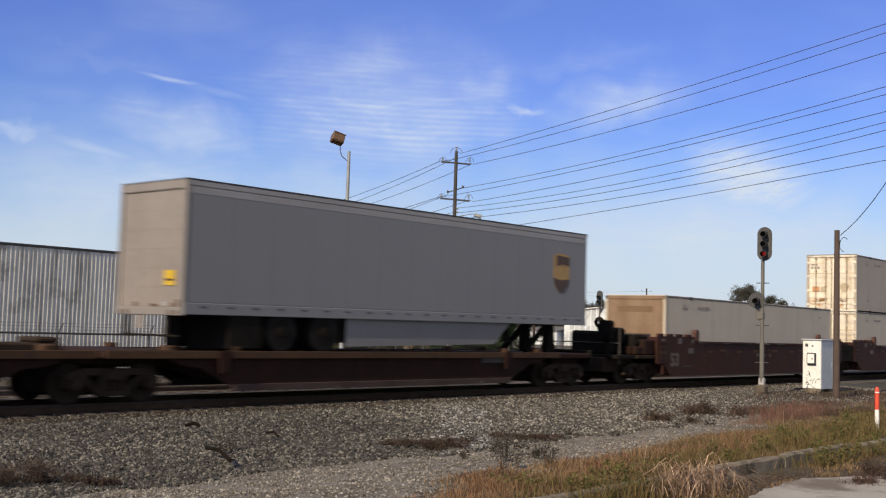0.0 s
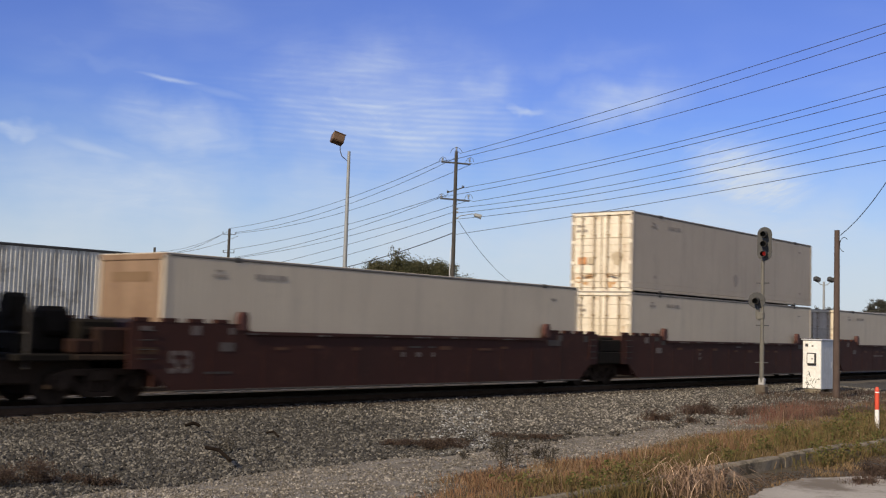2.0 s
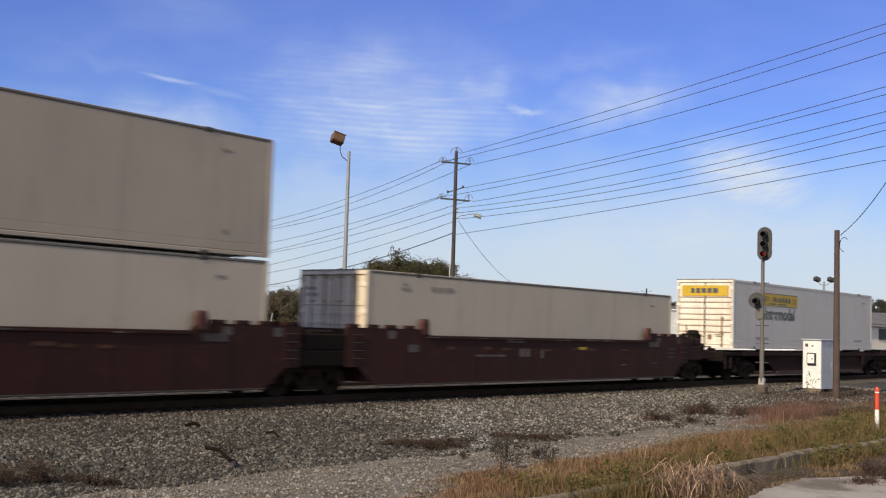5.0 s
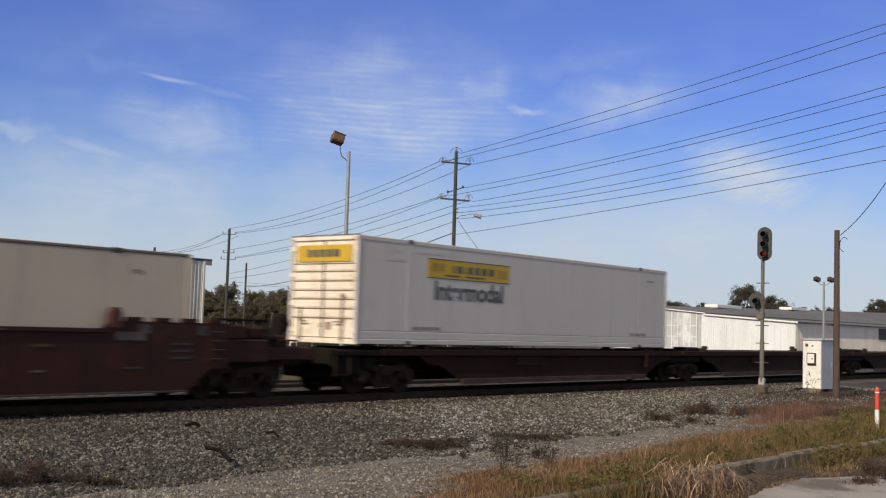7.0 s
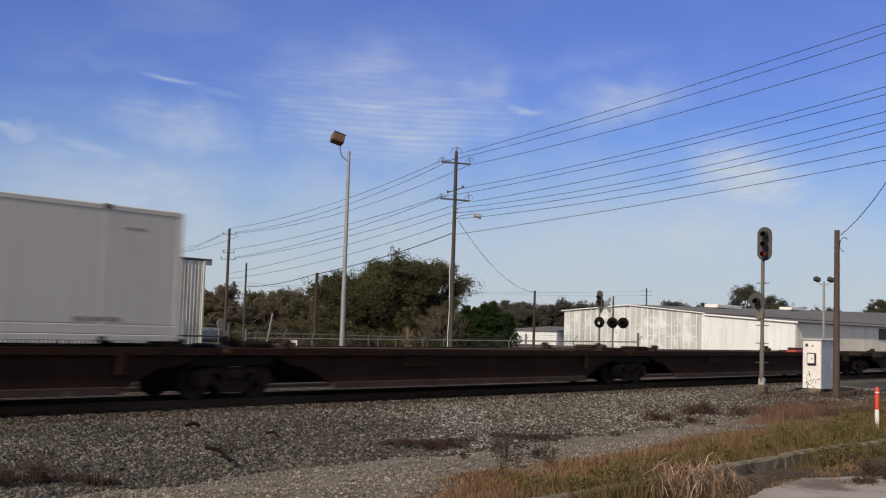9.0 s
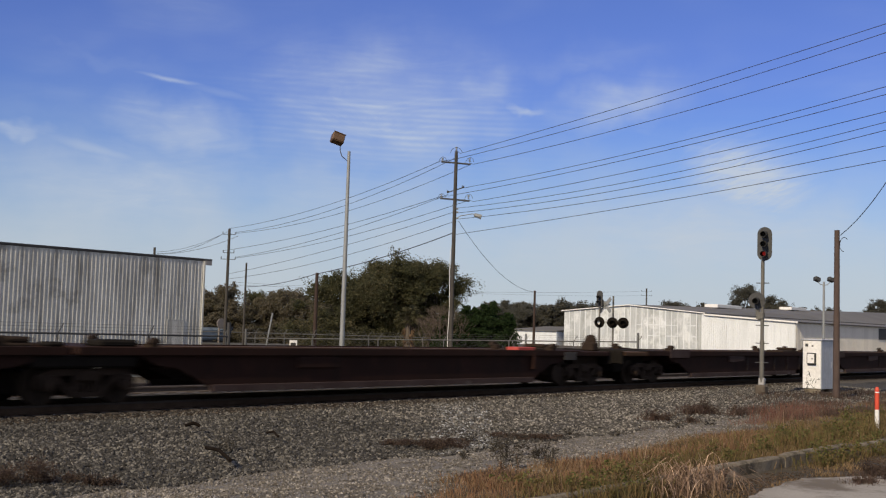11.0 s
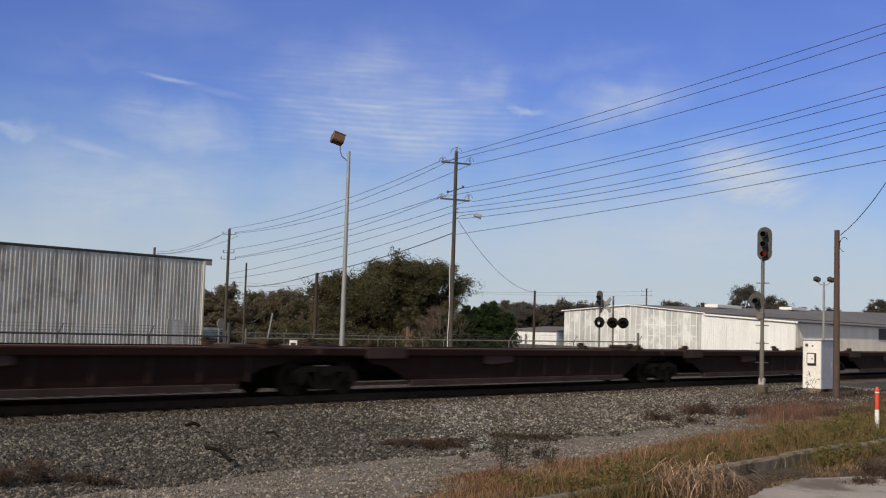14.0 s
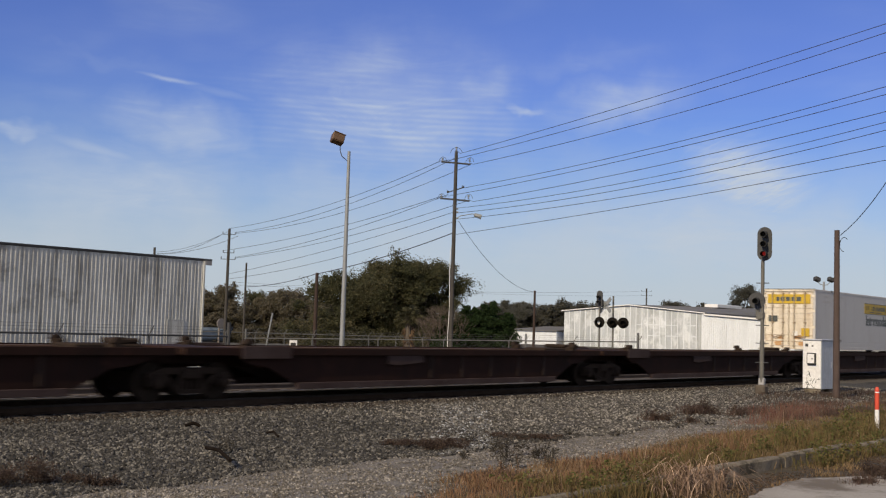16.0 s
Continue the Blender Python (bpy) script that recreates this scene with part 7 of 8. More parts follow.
        cy(bm, (-1.35, 1.2, 0.95), (-1.35, 1.2, 1.9), 0.025, 6)
        tube(bm, [Vector((-1.35, -1.2, 1.45)), Vector((-1.35, 1.2, 1.45))], 0.02)
        part("end_rail", bm, M["patch"], t, "pale grey upright end railing")
        bm = B()
        bx(bm, -1.42, -1.28, -0.78, -0.62, 1.0, 1.6, 0.03)
        bx(bm, -1.5, -1.15, -0.9, -0.45, 1.5, 2.24, 0.08)
        cy(bm, (-1.6, -0.7, 1.98), (-1.55, -0.7, 1.98), 0.28, 14)
        part("hand_brake", bm, M["gear"], t, "dark brake housing with wheel")
        bm = B()
        bx(bm, 0.1, 0.9, -1.35, -0.6, 1.05, 1.6, 0.05)
        bx(bm, -0.4, 0.1, -1.3, -0.9, 1.05, 1.35, 0.04)
        cy(bm, (0.3, -0.2, 1.2), (0.3, 0.9, 1.2), 0.22, 10)
        part("brake_gear", bm, M["spine"], t)
        stand = bx(B(), -0.95, 0.3, -0.55, 0.75, 1.04, 1.42, 0.08)
        bx(stand, 0.3, 0.75, -0.9, 1.1, 1.04, 1.50, 0.05)
        bx(stand, -0.75, -0.15, -0.75, -0.1, 1.40, 2.0, 0.10)
        bx(stand, -1.3, -0.6, -0.6, 0.9, 1.04, 1.86, 0.09)
        bx(stand, -0.2, 0.74, -1.1, 1.1, 1.04, 1.76, 0.06)
        cy(stand, (-0.1, -1.0, 1.5), (0.6, -1.0, 1.5), 0.15, 10)
        part("brake_stand", stand, M["gear"], t, "dark bulky brake equipment")
        part("draft_sill", bx(B(), -1.7, 0.3, -0.8, 0.8, 0.42, 0.95, 0.04), M["truck"], t)
    # scuffs and worn marks along the side
    rs = random.Random(number * 7)
    for k in range(7):
        w, h = rs.uniform(0.3, 0.6), rs.uniform(0.06, 0.10)
        bars(t, "rust_scuff", M["scuff"], 4.6 + k * 1.5 + rs.uniform(-0.4, 0.4), 1.20 + rs.uniform(-0.05, 0.05), (w,), h, -1.5095)
    for k in range(6):
        x0, z0 = 4.2 + k * 1.8 + rs.uniform(-0.6, 0.6), 1.50 + rs.uniform(-0.01, 0.02)
        w = rs.uniform(0.15, 0.5)
        bars(t, "paint_scuff", M["dirtywhite"], x0, z0, (w,), 0.035, -1.5465)
        bars(t, "paint_scuff", M["dirtywhite"], x0 + w + 0.12, z0, (rs.uniform(0.08, 0.2),), 0.035, -1.5465)
    part("worn_plate", bx(B(), 15.85, 16.55, -1.512, -1.508, 1.34, 1.52), M["dirtywhite"], t, "bare worn grey plate")
    part("worn_plate", bx(B(), 3.1, 3.5, -1.512, -1.508, 1.12, 1.32), M["dirtywhite"], t, "bare worn grey plate")
    # pale marks along the side
    y = -1.504
    if number == 1:
        words("53", 0.66, "length_number", M["faded"], t, pose(2.05, y, 0.66, 90, 0, 0), "faded white number on the car side")
        bars(t, "reporting_mark", M["faded"], 9.1, 1.0, (0.14, 0.2, 0.12), 0.12, y, 0.45)
        bars(t, "reporting_mark", M["patch"], 9.4, 1.24, (0.5, 0.3), 0.04, y, 0.3)
        bars(t, "reporting_mark", M["patch"], 2.7, 0.62, (0.5, 0.2), 0.05, y)
        bars(t, "placard", M["deck"], 0.9, 1.05, (0.55,), 0.16, y)
        bars(t, "placard", M["faded"], 1.0, 1.55, (0.3,), 0.1, y)
        bars(t, "placard", M["faded"], 3.35, 1.5, (0.16,), 0.15, y)
    elif number == 2:
        bars(t, "reporting_mark", M["faded"], 6.42, 1.05, (0.12,), 0.1, y)
        bars(t, "reporting_mark", M["faded"], 6.42, 0.88, (0.14,), 0.1, y)
        bars(t, "reporting_mark", M["faded"], 9.6, 1.36, (0.3, 0.1), 0.05, y)
        bars(t, "placard", M["deck"], 12.4, 1.18, (0.35,), 0.08, y)
        bars(t, "placard", M["patch"], 3.0, 1.55, (0.3,), 0.14, y)
        bars(t, "placard", M["patch"], 3.5, 1.42, (0.25,), 0.14, y)
    else:
        bars(t, "placard", M["yellow"], 11.3, 1.22, (0.5,), 0.09, y)
        bars(t, "reporting_mark", M["faded"], 9.2, 0.95, (0.16,), 0.26, y)
        bars(t, "reporting_mark", M["faded"], 8.1, 1.0, (0.3, 0.18), 0.24, y)
        bars(t, "reporting_mark", M["faded"], 6.0, 1.0, (0.5, 0.3, 0.5), 0.06, y)
        bars(t, "reporting_mark", M["faded"], 7.4, 1.42, (0.5, 0.4), 0.05, y)
        bars(t, "data_panel", M["patch"], 17.2, 0.95, (0.55,), 0.05, y)
        bars(t, "data_panel", M["patch"], 17.2, 1.1, (0.55,), 0.05, y)
        bars(t, "data_panel", M["patch"], 17.2, 1.25, (0.55,), 0.05, y)
        bars(t, "data_panel", M["patch"], 16.0, 0.75, (0.5,), 0.04, y)
        bars(t, "reporting_mark", M["faded"], 14.0, 0.7, (0.3,), 0.04, y)
    return t


def spine_unit(s, L, label, look_kind, left_end=False, right_end=False, hitch=False):
    """One platform of a spine car: deep centre sill, side decks on arms; x = 0 is its left truck."""
    t = car("spine_car", s, 0, label, "railway car", "platforms of the spine cars")
    bm = B()
    prism(bm, [(-0.2, 0.74), (2.3, 0.74), (3.3, 0.40), (L - 3.3, 0.40), (L - 2.3, 0.74), (L - 0.45, 0.74), (L - 0.45, 1.06), (-0.2, 1.06)], "y", -0.52, 0.52)
    part("centre_sill", bm, M["spine"], t)
    dz = -0.07 if look_kind == "trailer" else 0.0
    arms = [1.9, 4.4, 6.9, 9.4, L - 2.2]
    for sgn in (-1, 1):
        bm = B()
        prism(bm, [(1.2, 0.98), (1.6, 0.80), (2.1, 0.74), (3.0, 0.32), (L - 3.0, 0.32), (L - 2.1, 0.74), (L - 1.6, 0.80), (L - 1.0, 0.98), (L - 1.0, 1.14 + dz), (1.2, 1.14 + dz)], "y", sgn * 1.16, sgn * 1.22)
        part("side_girder", bm, M["spine"], t)
        part("bottom_flange", bx(B(), 3.05, L - 3.05, sgn * 1.15, sgn * 1.26, 0.20, 0.36, 0.01), M["flange"], t, "scuffed reddish bottom flange, lightened for grazing sun and ground bounce")
        bm = B()
        bx(bm, -0.35, L - 0.55, sgn * 0.52, sgn * 1.30, 1.10 + dz, 1.16 + dz, 0.008)
        part("side_deck", bm, M["deck"], t, "rust-orange deck plate")
        bm = B()
        bx(bm, -0.35, L - 0.55, sgn * 1.26, sgn * 1.32, 1.02 + dz, 1.19 + dz, 0.008)
        part("deck_edge", bm, M["deck"] if look_kind == "trailer" else M["spine"], t)
        for x in arms:
            part("cross_arm", bx(B(), x - 0.09, x + 0.09, sgn * 0.5, sgn * 1.18, 0.72, 1.10 + dz, 0.01), M["spine"], t)
        if look_kind == "ribbed":
            for k in range(5):
                x = 8.0 + k * 1.35
                part("stiffener", bx(B(), x - 0.06, x + 0.06, sgn * 1.22, sgn * 1.25, 0.40, 1.04, 0.01), M["stiff"], t)
            part("end_plate", bx(B(), 1.25, 2.75, sgn * 1.30, sgn * 1.335, 0.94, 1.24, 0.01), M["flange"], t, "worn bolted plate")
            bm = B()
            prism(bm, [(6.2, 1.04), (7.6, 1.04), (7.6, 0.84), (6.6, 0.76), (6.2, 0.80)], "y", sgn * 1.225, sgn * 1.29)
            part("gusset", bm, M["flange"], t)
        elif look_kind == "plain":
            part("end_plate" if not right_end else "web_plate", bx(B(), 5.6, 7.0, sgn * 1.22, sgn * 1.28, 0.72, 1.0, 0.01), M["spine"], t)
            part("gusset", bx(B(), L - 3.2, L - 3.0, sgn * 1.24, sgn * 1.34, 0.6, 1.12, 0.01), M["spine"], t)
        else:
            for x in (2.55, L - 3.5):
                bm = B()
                prism(bm, [(x, 1.12), (x + 0.34, 1.12), (x + 0.26, 0.68), (x + 0.05, 0.62)], "y", sgn * 1.30, sgn * 1.37)
                part("gusset", bm, M["spine"], t)
            part("end_plate", bx(B(), 12.2, 13.6, sgn * 1.225, sgn * 1.28, 0.80, 0.98, 0.01), M["patch"], t)
        for x in ((1.3, 3.1, L - 3.3, L - 1.6) if look_kind == "trailer" else (1.5, L - 2.0)):
            bm = B()
            bx(bm, x - 0.12, x + 0.12, sgn * 0.98, sgn * 1.26, 1.16 + dz, 1.30 + dz, 0.02)
            if look_kind != "trailer":
                prism(bm, [(x - 0.16, 1.28), (x + 0.16, 1.28), (x + 0.10, 1.37), (x + 0.03, 1.40), (x - 0.03, 1.40), (x - 0.10, 1.37)], "y", sgn * 1.12, sgn * 1.29)
            part("pedestal", bm, M["truck"] if look_kind != "trailer" else M["deck"], t)
    bm = B()
    bx(bm, -0.9, 0.9, -0.75, 0.75, 0.80, 1.10, 0.04)
    part("truck_saddle", bm, M["spine"], t)
    bm = B()
    bx(bm, -0.35, 1.2, -1.28, 1.28, 1.02 + dz, 1.20 + dz, 0.03)
    part("end_deck", bm, M["gear"] if left_end else M["spine"], t)
    if look_kind == "plain" and not left_end:
        gear = bx(B(), -1.3, 1.1, -1.24, -0.6, 0.76, 1.01, 0.04)
        bx(gear, 0.2, 1.15, -1.2, -0.5, 1.18, 1.34, 0.05)
        bx(gear, -0.9, -0.5, -1.1, -0.6, 1.18, 1.28, 0.04)
        part("joint_gear", gear, M["gear"], t, "dark gear bulk over the shared truck")
    truck(t, 0.0)
    if right_end:
        truck(t, L)
        part("end_deck", bx(B(), L - 1.1, L + 1.3, -1.28, 1.28, 1.0 + dz, 1.16 + dz, 0.03), M["spine"], t)
        part("buffer_beam", bx(B(), L + 1.3, L + 1.45, -1.25, 1.25, 0.72, 1.2, 0.03), M["gear"], t)
        part("coupler", bx(B(), L - 0.2, L + 2.4, -0.17, 0.17, 0.70, 0.96, 0.03), M["truck"], t)
        if look_kind != "trailer":
            bm = B()
            cy(bm, (L + 1.2, -0.6, 1.16), (L + 1.2, -0.6, 1.5), 0.05, 8)
            cy(bm, (L + 1.1, -0.6, 1.5), (L + 1.2, -0.6, 1.5), 0.22, 14)
            bx(bm, L + 0.9, L + 1.3, -0.85, -0.35, 1.16, 1.45, 0.04)
            part("hand_brake", bm, M["truck"], t)
    if left_end:
        e = -1.9 if look_kind == "ribbed" else -2.0
        part("end_deck", bx(B(), e, -0.3, -1.28, 1.28, 1.0, 1.16, 0.03), M["deck"] if look_kind == "ribbed" else M["gear"], t)
        part("buffer_beam", bx(B(), e - 0.15, e, -1.25, 1.25, 0.72, 1.2, 0.03), M["gear"], t)
        part("coupler", bx(B(), -2.5, 0.2, -0.17, 0.17, 0.70, 0.96, 0.03), M["truck"], t)
        if look_kind == "plain":
            part("step", bx(B(), e - 0.05, e + 0.5, -1.3, -1.05, 0.5, 0.54), M["gear"], t)
            part("angle_cock", bx(bx(B(), e + 0.1, -0.95, -1.15, -0.8, 0.5, 1.0, 0.05), -0.9, -0.5, -1.2, -0.7, 0.62, 1.0, 0.05), M["gear"], t, "dark brake gear behind the step")
            for xx in (e - 0.03, e + 0.45):
                part("step_hanger", bx(B(), xx, xx + 0.03, -1.29, -1.26, 0.54, 1.0), M["truck"], t)
    if look_kind == "plain" and right_end:
        part("hitch_plate", bx(B(), L - 3.45, L - 2.55, -0.9, -0.45, 1.16, 1.27, 0.02), M["red"], t, "faded red hitch plate")
        for sgn in (-1, 1):
            part("end_plate", bx(B(), L - 1.5, L - 0.8, sgn * 1.30, sgn * 1.33, 0.88, 1.14, 0.01), M["patch"], t)
            part("brake_cylinder", cy(B(), (L - 1.55, sgn * 0.5, 0.45), (L - 1.55, sgn * 1.1, 0.45), 0.3, 14), M["truck"], t)
    if right_end:
        part("draft_sill", bx(B(), L - 0.2, L + 1.4, -0.8, 0.8, 0.42, 0.99, 0.04), M["truck"], t)
    if left_end:
        part("draft_sill", bx(B(), -1.9 if look_kind == "ribbed" else -2.0, 0.2, -0.8, 0.8, 0.42, 0.99, 0.04), M["gear"], t)
    xh = L - 0.05 if hitch else L - 1.7
    if hitch:
        bm = B()
        bx(bm, xh - 0.35, xh + 0.35, -0.45, 0.45, 1.98, 2.10, 0.03)
        for sgn in (-1, 1):
            prism(bm, [(xh - 0.26, 1.1), (xh + 0.3, 1.1), (xh + 0.16, 2.0), (xh - 0.16, 2.0)], "y", sgn * 0.36, sgn * 0.58)
            cy(bm, (xh - 1.25, sgn * 0.45, 1.14), (xh - 0.1, sgn * 0.45, 1.98), 0.11, 8)
        part("trailer_hitch", bm, M["gear"], t, "raised black trailer hitch")
    else:
        bm = B()
        bx(bm, xh - 0.8, xh + 0.9, -0.42, 0.42, 1.06, 1.24, 0.04)
        bx(bm, xh + 0.3, xh + 0.85, -0.40, 0.40, 1.24, 1.36, 0.04)
        part("trailer_hitch", bm, M["truck"], t, "folded dark trailer hitch")
    return t


def build_trailer(s):
    """A road trailer, its rear at x = 0 and its foot on the car deck."""
    t = car("semi_trailer", s, 1.07, "grey box semi-trailer with brown and gold shield, on the spine car", "trailer", "", -0.35)
    L, W2, zb, zt = 16.15, 1.295, 0.87, 3.85
    part("box_body", bx(B(), 0.08, L, -W2 + 0.02, W2 - 0.02, zb, zt - 0.03, 0.02), M["trailer"], t)
    for sgn in (-1, 1):
        x = 0.12
        for i in range(13):
            w = (L - 0.2) / 13
            part("side_panel", bx(B(), x + i * w + 0.003, x + (i + 1) * w - 0.003, sgn * (W2 - 0.02), sgn * (W2 - 0.008), zb + 0.26, zt - 0.3), M["trailer"], t)
        bm = B()
        bx(bm, 0.02, L, sgn * (W2 - 0.05), sgn * W2, zt - 0.13, zt - 0.0, 0.015)
        part("top_rail", bm, M["trailerlow"], t)
        part("upper_band", bx(B(), 0.1, L - 0.02, sgn * (W2 - 0.03), sgn * (W2 - 0.004), zt - 0.3, zt - 0.14, 0.006), M["trailerlow"], t)
        bm = B()
        bx(bm, 0.05, L - 0.02, sgn * (W2 - 0.05), sgn * (W2 + 0.004), zb - 0.02, zb + 0.24, 0.012)
        part("bottom_rail", bm, M["trailer"], t)
        clip = mesh_of(bx(B(), 0, 0.16, sgn * W2, sgn * (W2 + 0.012), zb + 0.13, zb + 0.17), "rail_clip", M["signal"])
        for i in range(21):
            part("rail_clip", clip, None, t, m=pose(0.5 + i * 0.755, 0, 0))
        skirt = B()
        prism(skirt, [(5.15, 0.14), (11.3, 0.22), (12.1, zb), (5.15, zb)], "y", sgn * (W2 - 0.12), sgn * (W2 - 0.09))
        part("side_skirt", skirt, M["skirt"], t, "dull grey side skirt")
    part("roof", bx(B(), 0.01, L + 0.01, -W2 - 0.006, W2 + 0.006, zt + 0.002, zt + 0.035, 0.01), M["signal"], t, "dark roof edge trim")
    bm = B()
    bx(bm, 0.0, 0.09, -W2, -W2 + 0.13, zb - 0.05, zt, 0.015)
    bx(bm, 0.0, 0.09, W2 - 0.13, W2, zb - 0.05, zt, 0.015)
    bx(bm, 0.0, 0.09, -W2 + 0.13, W2 - 0.13, zt - 0.2, zt, 0.015)
    bx(bm, 0.0, 0.09, -W2 + 0.13, W2 - 0.13, zb - 0.05, zb + 0.14, 0.015)
    part("rear_frame", bm, M["framegrey"], t, "dull grey rear door frame")
    for k in range(6):
        h = (zt - zb - 0.36) / 6
        part("door_panel", bx(B(), 0.045, 0.075, -W2 + 0.14, W2 - 0.14, zb + 0.145 + k * h, zb + 0.14 + (k + 1) * h + 0.004, 0.002), M["cream"], t, "dull beige roll-up door panel" if k == 0 else "")
    part("sticker", bx(B(), 0.024, 0.029, -0.95, -0.55, zb + 0.62, zb + 0.96), M["yellow"], t, "yellow warning sticker")
    end_bars(t, "sticker_line", M["deck"], -0.6, zb + 0.72, (0.3,), 0.05, 0.023)
    bm = B()
    bx(bm, 0.06, 0.12, -W2 + 0.2, W2 - 0.2, 0.34, 0.39, 0.01)
    for y in (-0.62, 0.95):
        bx(bm, 0.07, 0.12, y - 0.05, y + 0.05, 0.38, zb)
    part("rear_bumper", bm, M["gear"], t, "thin dark underride bumper")
    part("hanger_plate", bx(B(), 0.03, 0.06, 0.20, 0.52, 0.50, zb - 0.02, 0.01), M["framegrey"], t, "pale plate hung under the door")
    part("scuff_mark", bx(B(), 0.038, 0.0445, -0.72, -0.48, zb + 0.17, zb + 0.25), M["trailerlow"], t, "bare white scuff on the door")
    for y0, y1, h in ((-1.12, -1.0, 0.16), (-0.9, -0.78, 0.09), (-0.3, -0.05, 0.06), (0.5, 0.62, 0.1)):
        part("rust_streak", bx(B(), 0.041, 0.0445, y0, y1, zb + 0.145, zb + 0.145 + h), M["scuff"], t, "rusty streak at the door foot")
    for y in (-1.1, -0.85, 0.85, 1.1):
        part("tail_light", bx(B(), -0.012, 0.002, y - 0.05, y + 0.05, zb - 0.02, zb + 0.07, 0.01), M["brown"], t)
    # wheels
    tyre = B()
    cy(tyre, (0, -0.14, 0), (0, 0.14, 0), 0.5, 28)
    bmesh.ops.bevel(tyre, geom=[e for e in tyre.edges if abs(e.verts[0].co.y - e.verts[1].co.y) < 1e-5], offset=0.04, segments=2, affect="EDGES")
    tyre_me = mesh_of(tyre, "tyre", M["tyre"], True)
    rim = B()
    cy(rim, (0, -0.15, 0), (0, -0.05, 0), 0.29, 20)
    cy(rim, (0, -0.19, 0), (0, -0.15, 0), 0.12, 12)
    rim_me = mesh_of(rim, "rim", M["gear"], True)
    for x in (2.95, 4.35):
        for sgn in (-1, 1):
            for off in (1.1, 0.78):
                w = part("wheel", tyre_me, None, t, m=pose(x, sgn * off, 0.5, 0, 0, 0 if sgn < 0 else 180))
                if off > 1:
                    part("rim", rim_me, None, w, "dull metal rim")
        bm = B()
        cy(bm, (x, -1.0, 0.5), (x, 1.0, 0.5), 0.07, 8)
        part("axle", bm, M["black"], t)
    # frame deepened into a black block that stands for the shade between the wheels
    part("bogie_frame", bx(B(), 1.5, 5.3, -0.62, 0.62, 0.03, 0.90, 0.03), M["gear"], t)
    for sgn in (-1, 1):
        part("battery_box", bx(B(), 1.35, 2.3, sgn * 0.62, sgn * 1.25, 0.08, 0.88, 0.03), M["gear"], t)
        leg = bx(B(), 12.3, 12.45, sgn * 0.75, sgn * 0.9, 0.31, 0.92)
        bx(leg, 12.2, 12.55, sgn * 0.7, sgn * 0.95, 0.29, 0.33)
        cy(leg, (12.4, sgn * 0.82, 0.5), (11.6, sgn * 0.5, 0.93), 0.035, 6)
        part("landing_leg", leg, M["gear"], t)
        part("mudflap", bx(B(), 2.32, 2.34, sgn * 0.65, sgn * 1.26, 0.12, 0.88), M["gear"], t)
    # shield
    cx, zc = 14.67, 2.50
    def shield(sc, y, name, material):
        pts = [(-0.42, 0.52), (-0.2, 0.58), (0, 0.60), (0.2, 0.58), (0.42, 0.52), (0.42, -0.12), (0.36, -0.34), (0.2, -0.5), (0, -0.62), (-0.2, -0.5), (-0.36, -0.34), (-0.42, -0.12)]
        bm = B()
        prism(bm, [(cx + a * sc, zc + b * sc) for a, b in pts], "y", y, y + 0.004)
        part(name, bm, material, t)
    shield(1.08, -W2 - 0.004 + 0.008, "shield", M["gold"])
    bm = B()
    prism(bm, [(cx - 0.27, zc + 0.58), (cx + 0.43, zc + 0.54), (cx + 0.43, zc + 0.26), (cx + 0.1, zc + 0.30), (cx - 0.27, zc + 0.24)], "y", -W2 - 0.004, -W2)
    part("shield_top", bm, M["brown"], t)
    bm = B()
    prism(bm, [(cx - 0.45, zc - 0.14), (cx - 0.1, zc - 0.22), (cx + 0.43, zc - 0.17), (cx + 0.37, zc - 0.38), (cx + 0.21, zc - 0.54), (cx, zc - 0.66), (cx - 0.21, zc - 0.54), (cx - 0.39, zc - 0.36)], "y", -W2 - 0.004, -W2)
    part("shield_tip", bm, M["brown"], t)
    return t


spine_unit(-91.6, 17.3, "rusty brown spine car platform, empty", "trailer")
spine_unit(-74.3, 16.7, "rusty brown spine car platform under the semi-trailer", "trailer", right_end=True, hitch=True)
build_trailer(-72.8)
well_unit(-53.0, 1, "dark oxide-red well car end unit with brake platform", brake_end=True)
well_unit(-33.47, 2, "dark oxide-red middle well car unit with stacked containers")
well_unit(-13.95, 3, "dark oxide-red well car end unit with pale markings", right_end=True)
c = container(-51.33, 0.37, "grey 53-foot container with tan end wall, in the well car", "box", "boxdoor", "plain_end")
marks_grey(c)
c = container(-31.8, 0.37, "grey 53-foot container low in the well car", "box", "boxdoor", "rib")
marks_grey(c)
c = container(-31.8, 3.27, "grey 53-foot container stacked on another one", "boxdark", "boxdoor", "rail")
marks_grey(c)
bm = B()
prism(bm, [(8.25 + 0.2 * math.cos(a) * (1 + 0.2 * math.sin(3 * a)), 0.82 + 0.26 * math.sin(a)) for a in [k * math.pi / 7 for k in range(14)]], "y", -1.291, -1.2865)
part("stain", bm, M["greymark"], c, "dark round scuffed stain")
c = container(-12.3, 0.37, "grey 53-foot container in the well car", "box", "boxdoor", "rib")
marks_grey(c)
spine_unit(10.4, 16.5, "dark brown spine car platform under the white container", "plain", left_end=True)
spine_unit(26.9, 17.7, "dark brown empty spine car platform", "plain")
spine_unit(44.6, 18.5, "dark brown empty spine car platform at the car's end", "plain", right_end=True)
spine_unit(67.3, 16.0, "dark brown empty spine car platform with ribbed side", "ribbed", left_end=True)
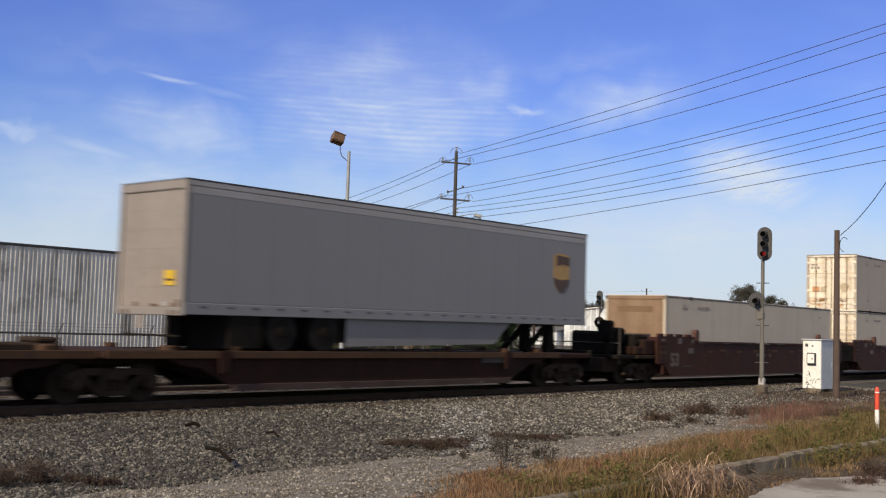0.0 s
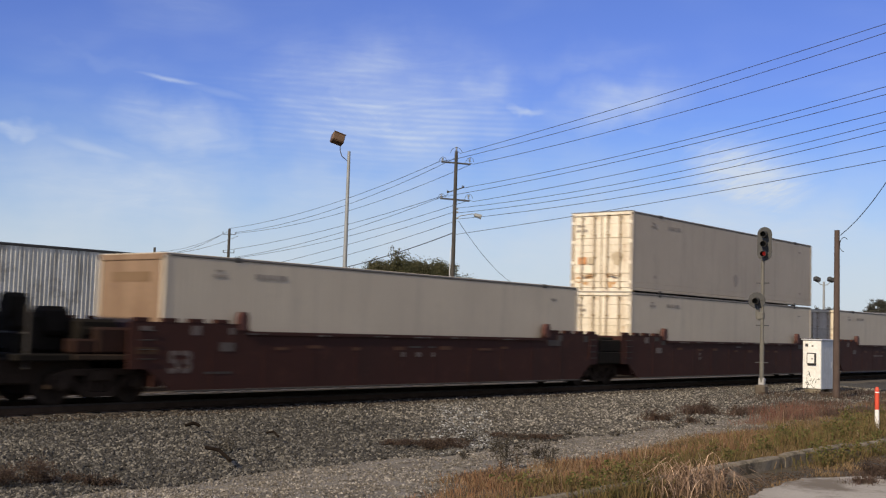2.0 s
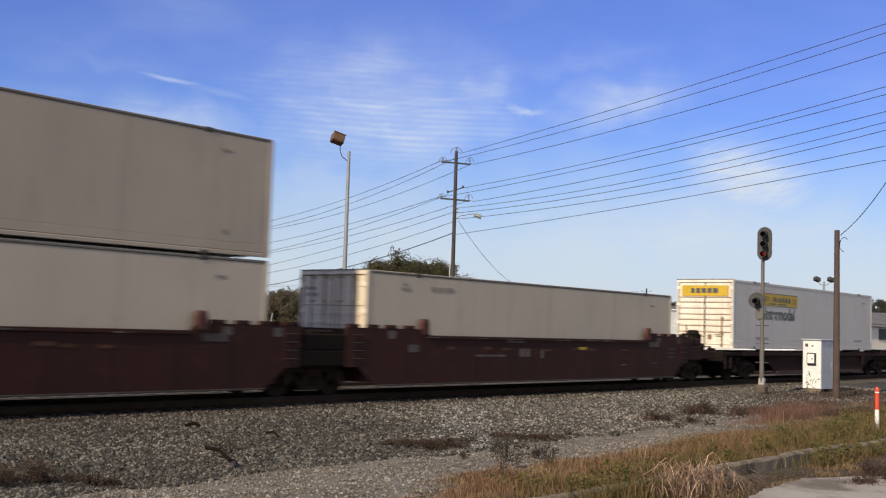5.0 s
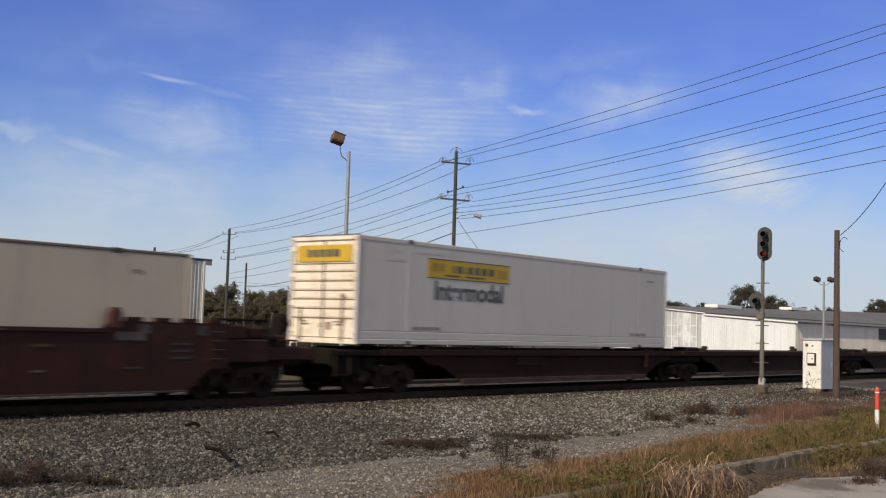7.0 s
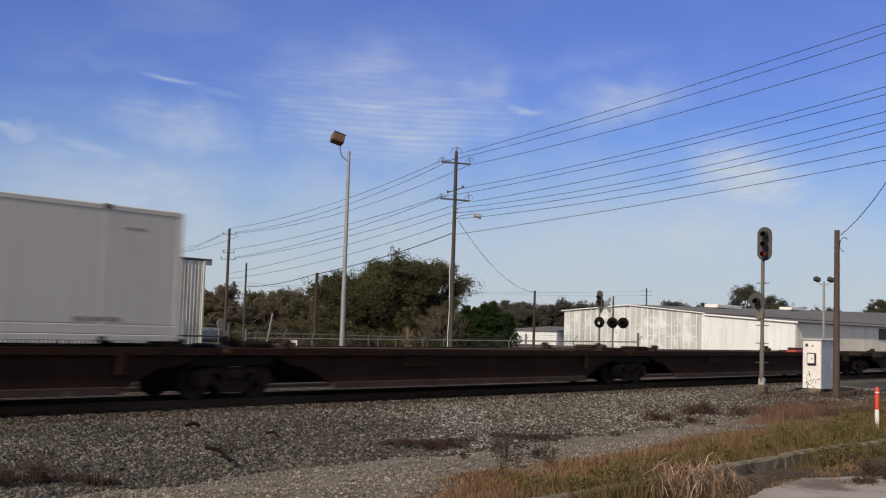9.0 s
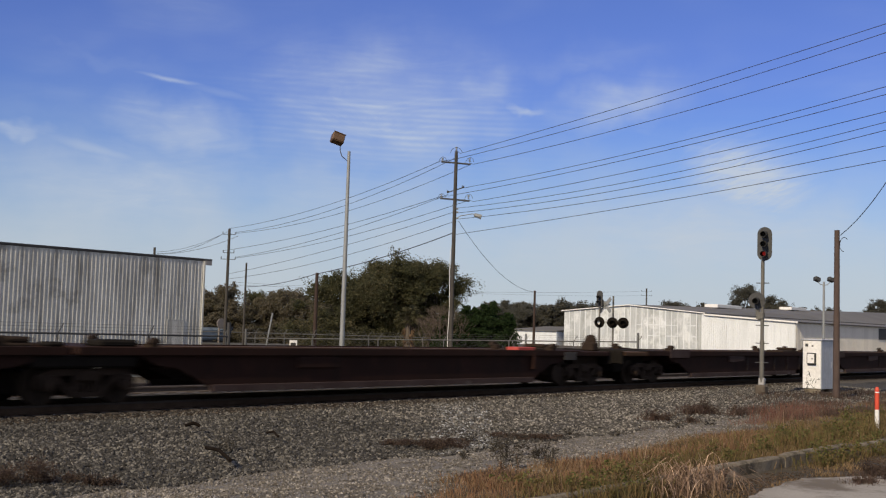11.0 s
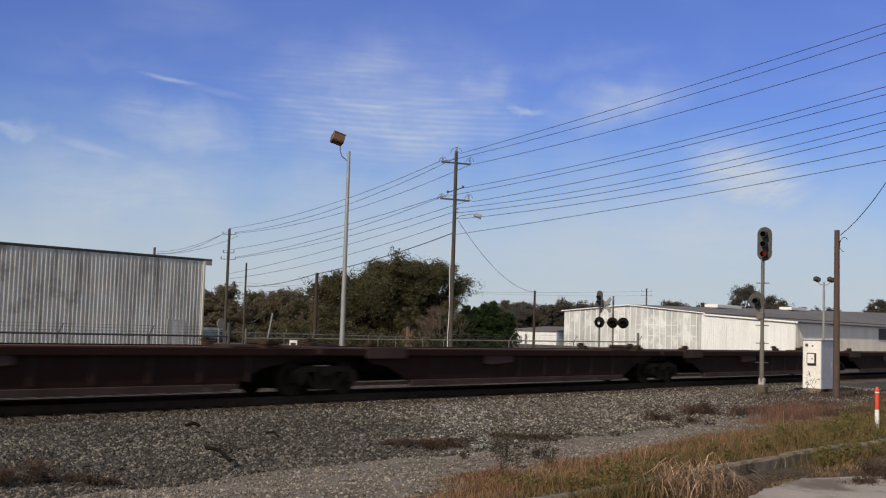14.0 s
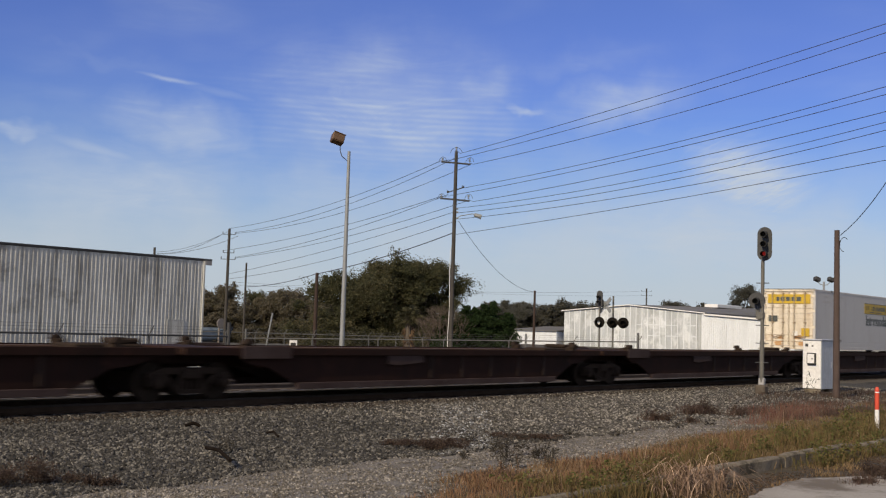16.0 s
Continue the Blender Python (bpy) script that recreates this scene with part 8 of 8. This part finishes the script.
for k in range(4):
    spine_unit(83.3 + k * 17.1, 17.1, "dark brown empty spine car platform with ribbed side" if k != 3 else "dark brown spine car platform under a white container", "ribbed", right_end=k == 3)


def white_box(s, label, side_sign):
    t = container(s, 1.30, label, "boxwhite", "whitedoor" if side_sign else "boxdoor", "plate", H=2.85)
    y = -1.285
    x0, x1 = (2.74, 6.51) if side_sign else (6.5, 10.1)
    film = part("side_sign", bx(B(), x0, x1, y - 0.004, y + 0.006, 1.88, 2.42), M["yellow"], t, "yellow sign film with dark marks")
    bars(film, "sign_mark", M["ink"], x0 + 1.1, 2.06, (0.08, 0.2, 0.06, 0.22, 0.2, 0.24, 0.22), 0.21, y - 0.005, 0.11)
    bars(film, "sign_line", M["ink"], x0 + 0.75, 1.95, (0.7, 0.9), 0.045, y - 0.005, 0.2)
    bars(film, "sign_ornament", M["tarnish"], x0 + 0.18, 2.08, (0.28, 0.18), 0.22, y - 0.005, 0.05)
    bars(film, "sign_ornament", M["tarnish"], x1 - 0.6, 2.0, (0.16, 0.22), 0.26, y - 0.005, 0.06)
    bars(film, "sign_edge", M["ink"], x0, 2.40, (x1 - x0,), 0.025, y - 0.005)
    bars(film, "sign_edge", M["ink"], x0, 1.875, (x1 - x0,), 0.02, y - 0.005)
    words("Intermodal", 0.72, "lettering", M["ink"], t, pose((x0 + x1) / 2, y - 0.002, 1.30, 90, 0, 0), "dark grey-green lettering")
    bars(t, "reporting_mark", M["greymark"], 2.2, 0.42, (0.3, 0.2, 0.25, 0.25), 0.09, y)
    bars(t, "reporting_mark", M["greymark"], 13.6, 0.42, (0.2, 0.12, 0.3, 0.3), 0.09, y)
    bars(t, "reporting_mark", M["ghostmark"], 1.0, 2.25, (0.25, 0.25, 0.25), 0.09, y)
    bars(t, "reporting_mark", M["ghostmark"], 1.25, 2.5, (0.3,), 0.08, y)
    bars(t, "reporting_mark", M["ghostmark"], 2.3, 2.52, (0.5, 0.6), 0.07, y)
    bars(t, "reporting_mark", M["greymark"], 14.7, 2.36, (0.2, 0.25), 0.05, y)
    plate = part("end_sign", bx(B(), 0.012, 0.02, -1.05, 1.05, 2.16, 2.60), M["yellow"], t, "yellow door sign with dark marks")
    end_bars(plate, "sign_mark", M["ink"], 0.62, 2.28, (0.16, 0.2, 0.2, 0.2, 0.22), 0.2, 0.008, 0.06)
    if not side_sign:
        part("door_sticker", bx(B(), 0.006, 0.012, -1.02, -0.62, 0.62, 1.0), M["yellow"], t, "yellow warning sticker")
        part("door_sticker", bx(B(), 0.006, 0.012, -0.44, -0.22, 0.62, 0.85), M["white"], t)
        part("data_plate", bx(B(), 0.006, 0.012, 0.55, 1.0, 1.3, 1.58), M["ink"], t, "dark plate on the door")
    return t


white_box(9.02, "white 53-foot container with yellow signs, on the spine car", True)
white_box(135.6, "white 53-foot container with yellow door sign and rust streaks", False)


def motions():
    times = [0.0] + [float(i) for i in range(1, 16)] + [16.0]
    for ob, s, z, pitch in TRAIN:
        walk(ob, [(t, pose(run(s, t), YC, z, 0, pitch, 0)) for t in times])
    # the wheels roll without slipping
    for w, x in WHEELSETS:
        rows = []
        for k in range(481):
            t = k / 30
            rows.append((t, pose(x, 0, WHEEL_R, 0, math.degrees((run(0, t) - run(0, 0)) / WHEEL_R), 0)))
        walk(w, rows)


motions()
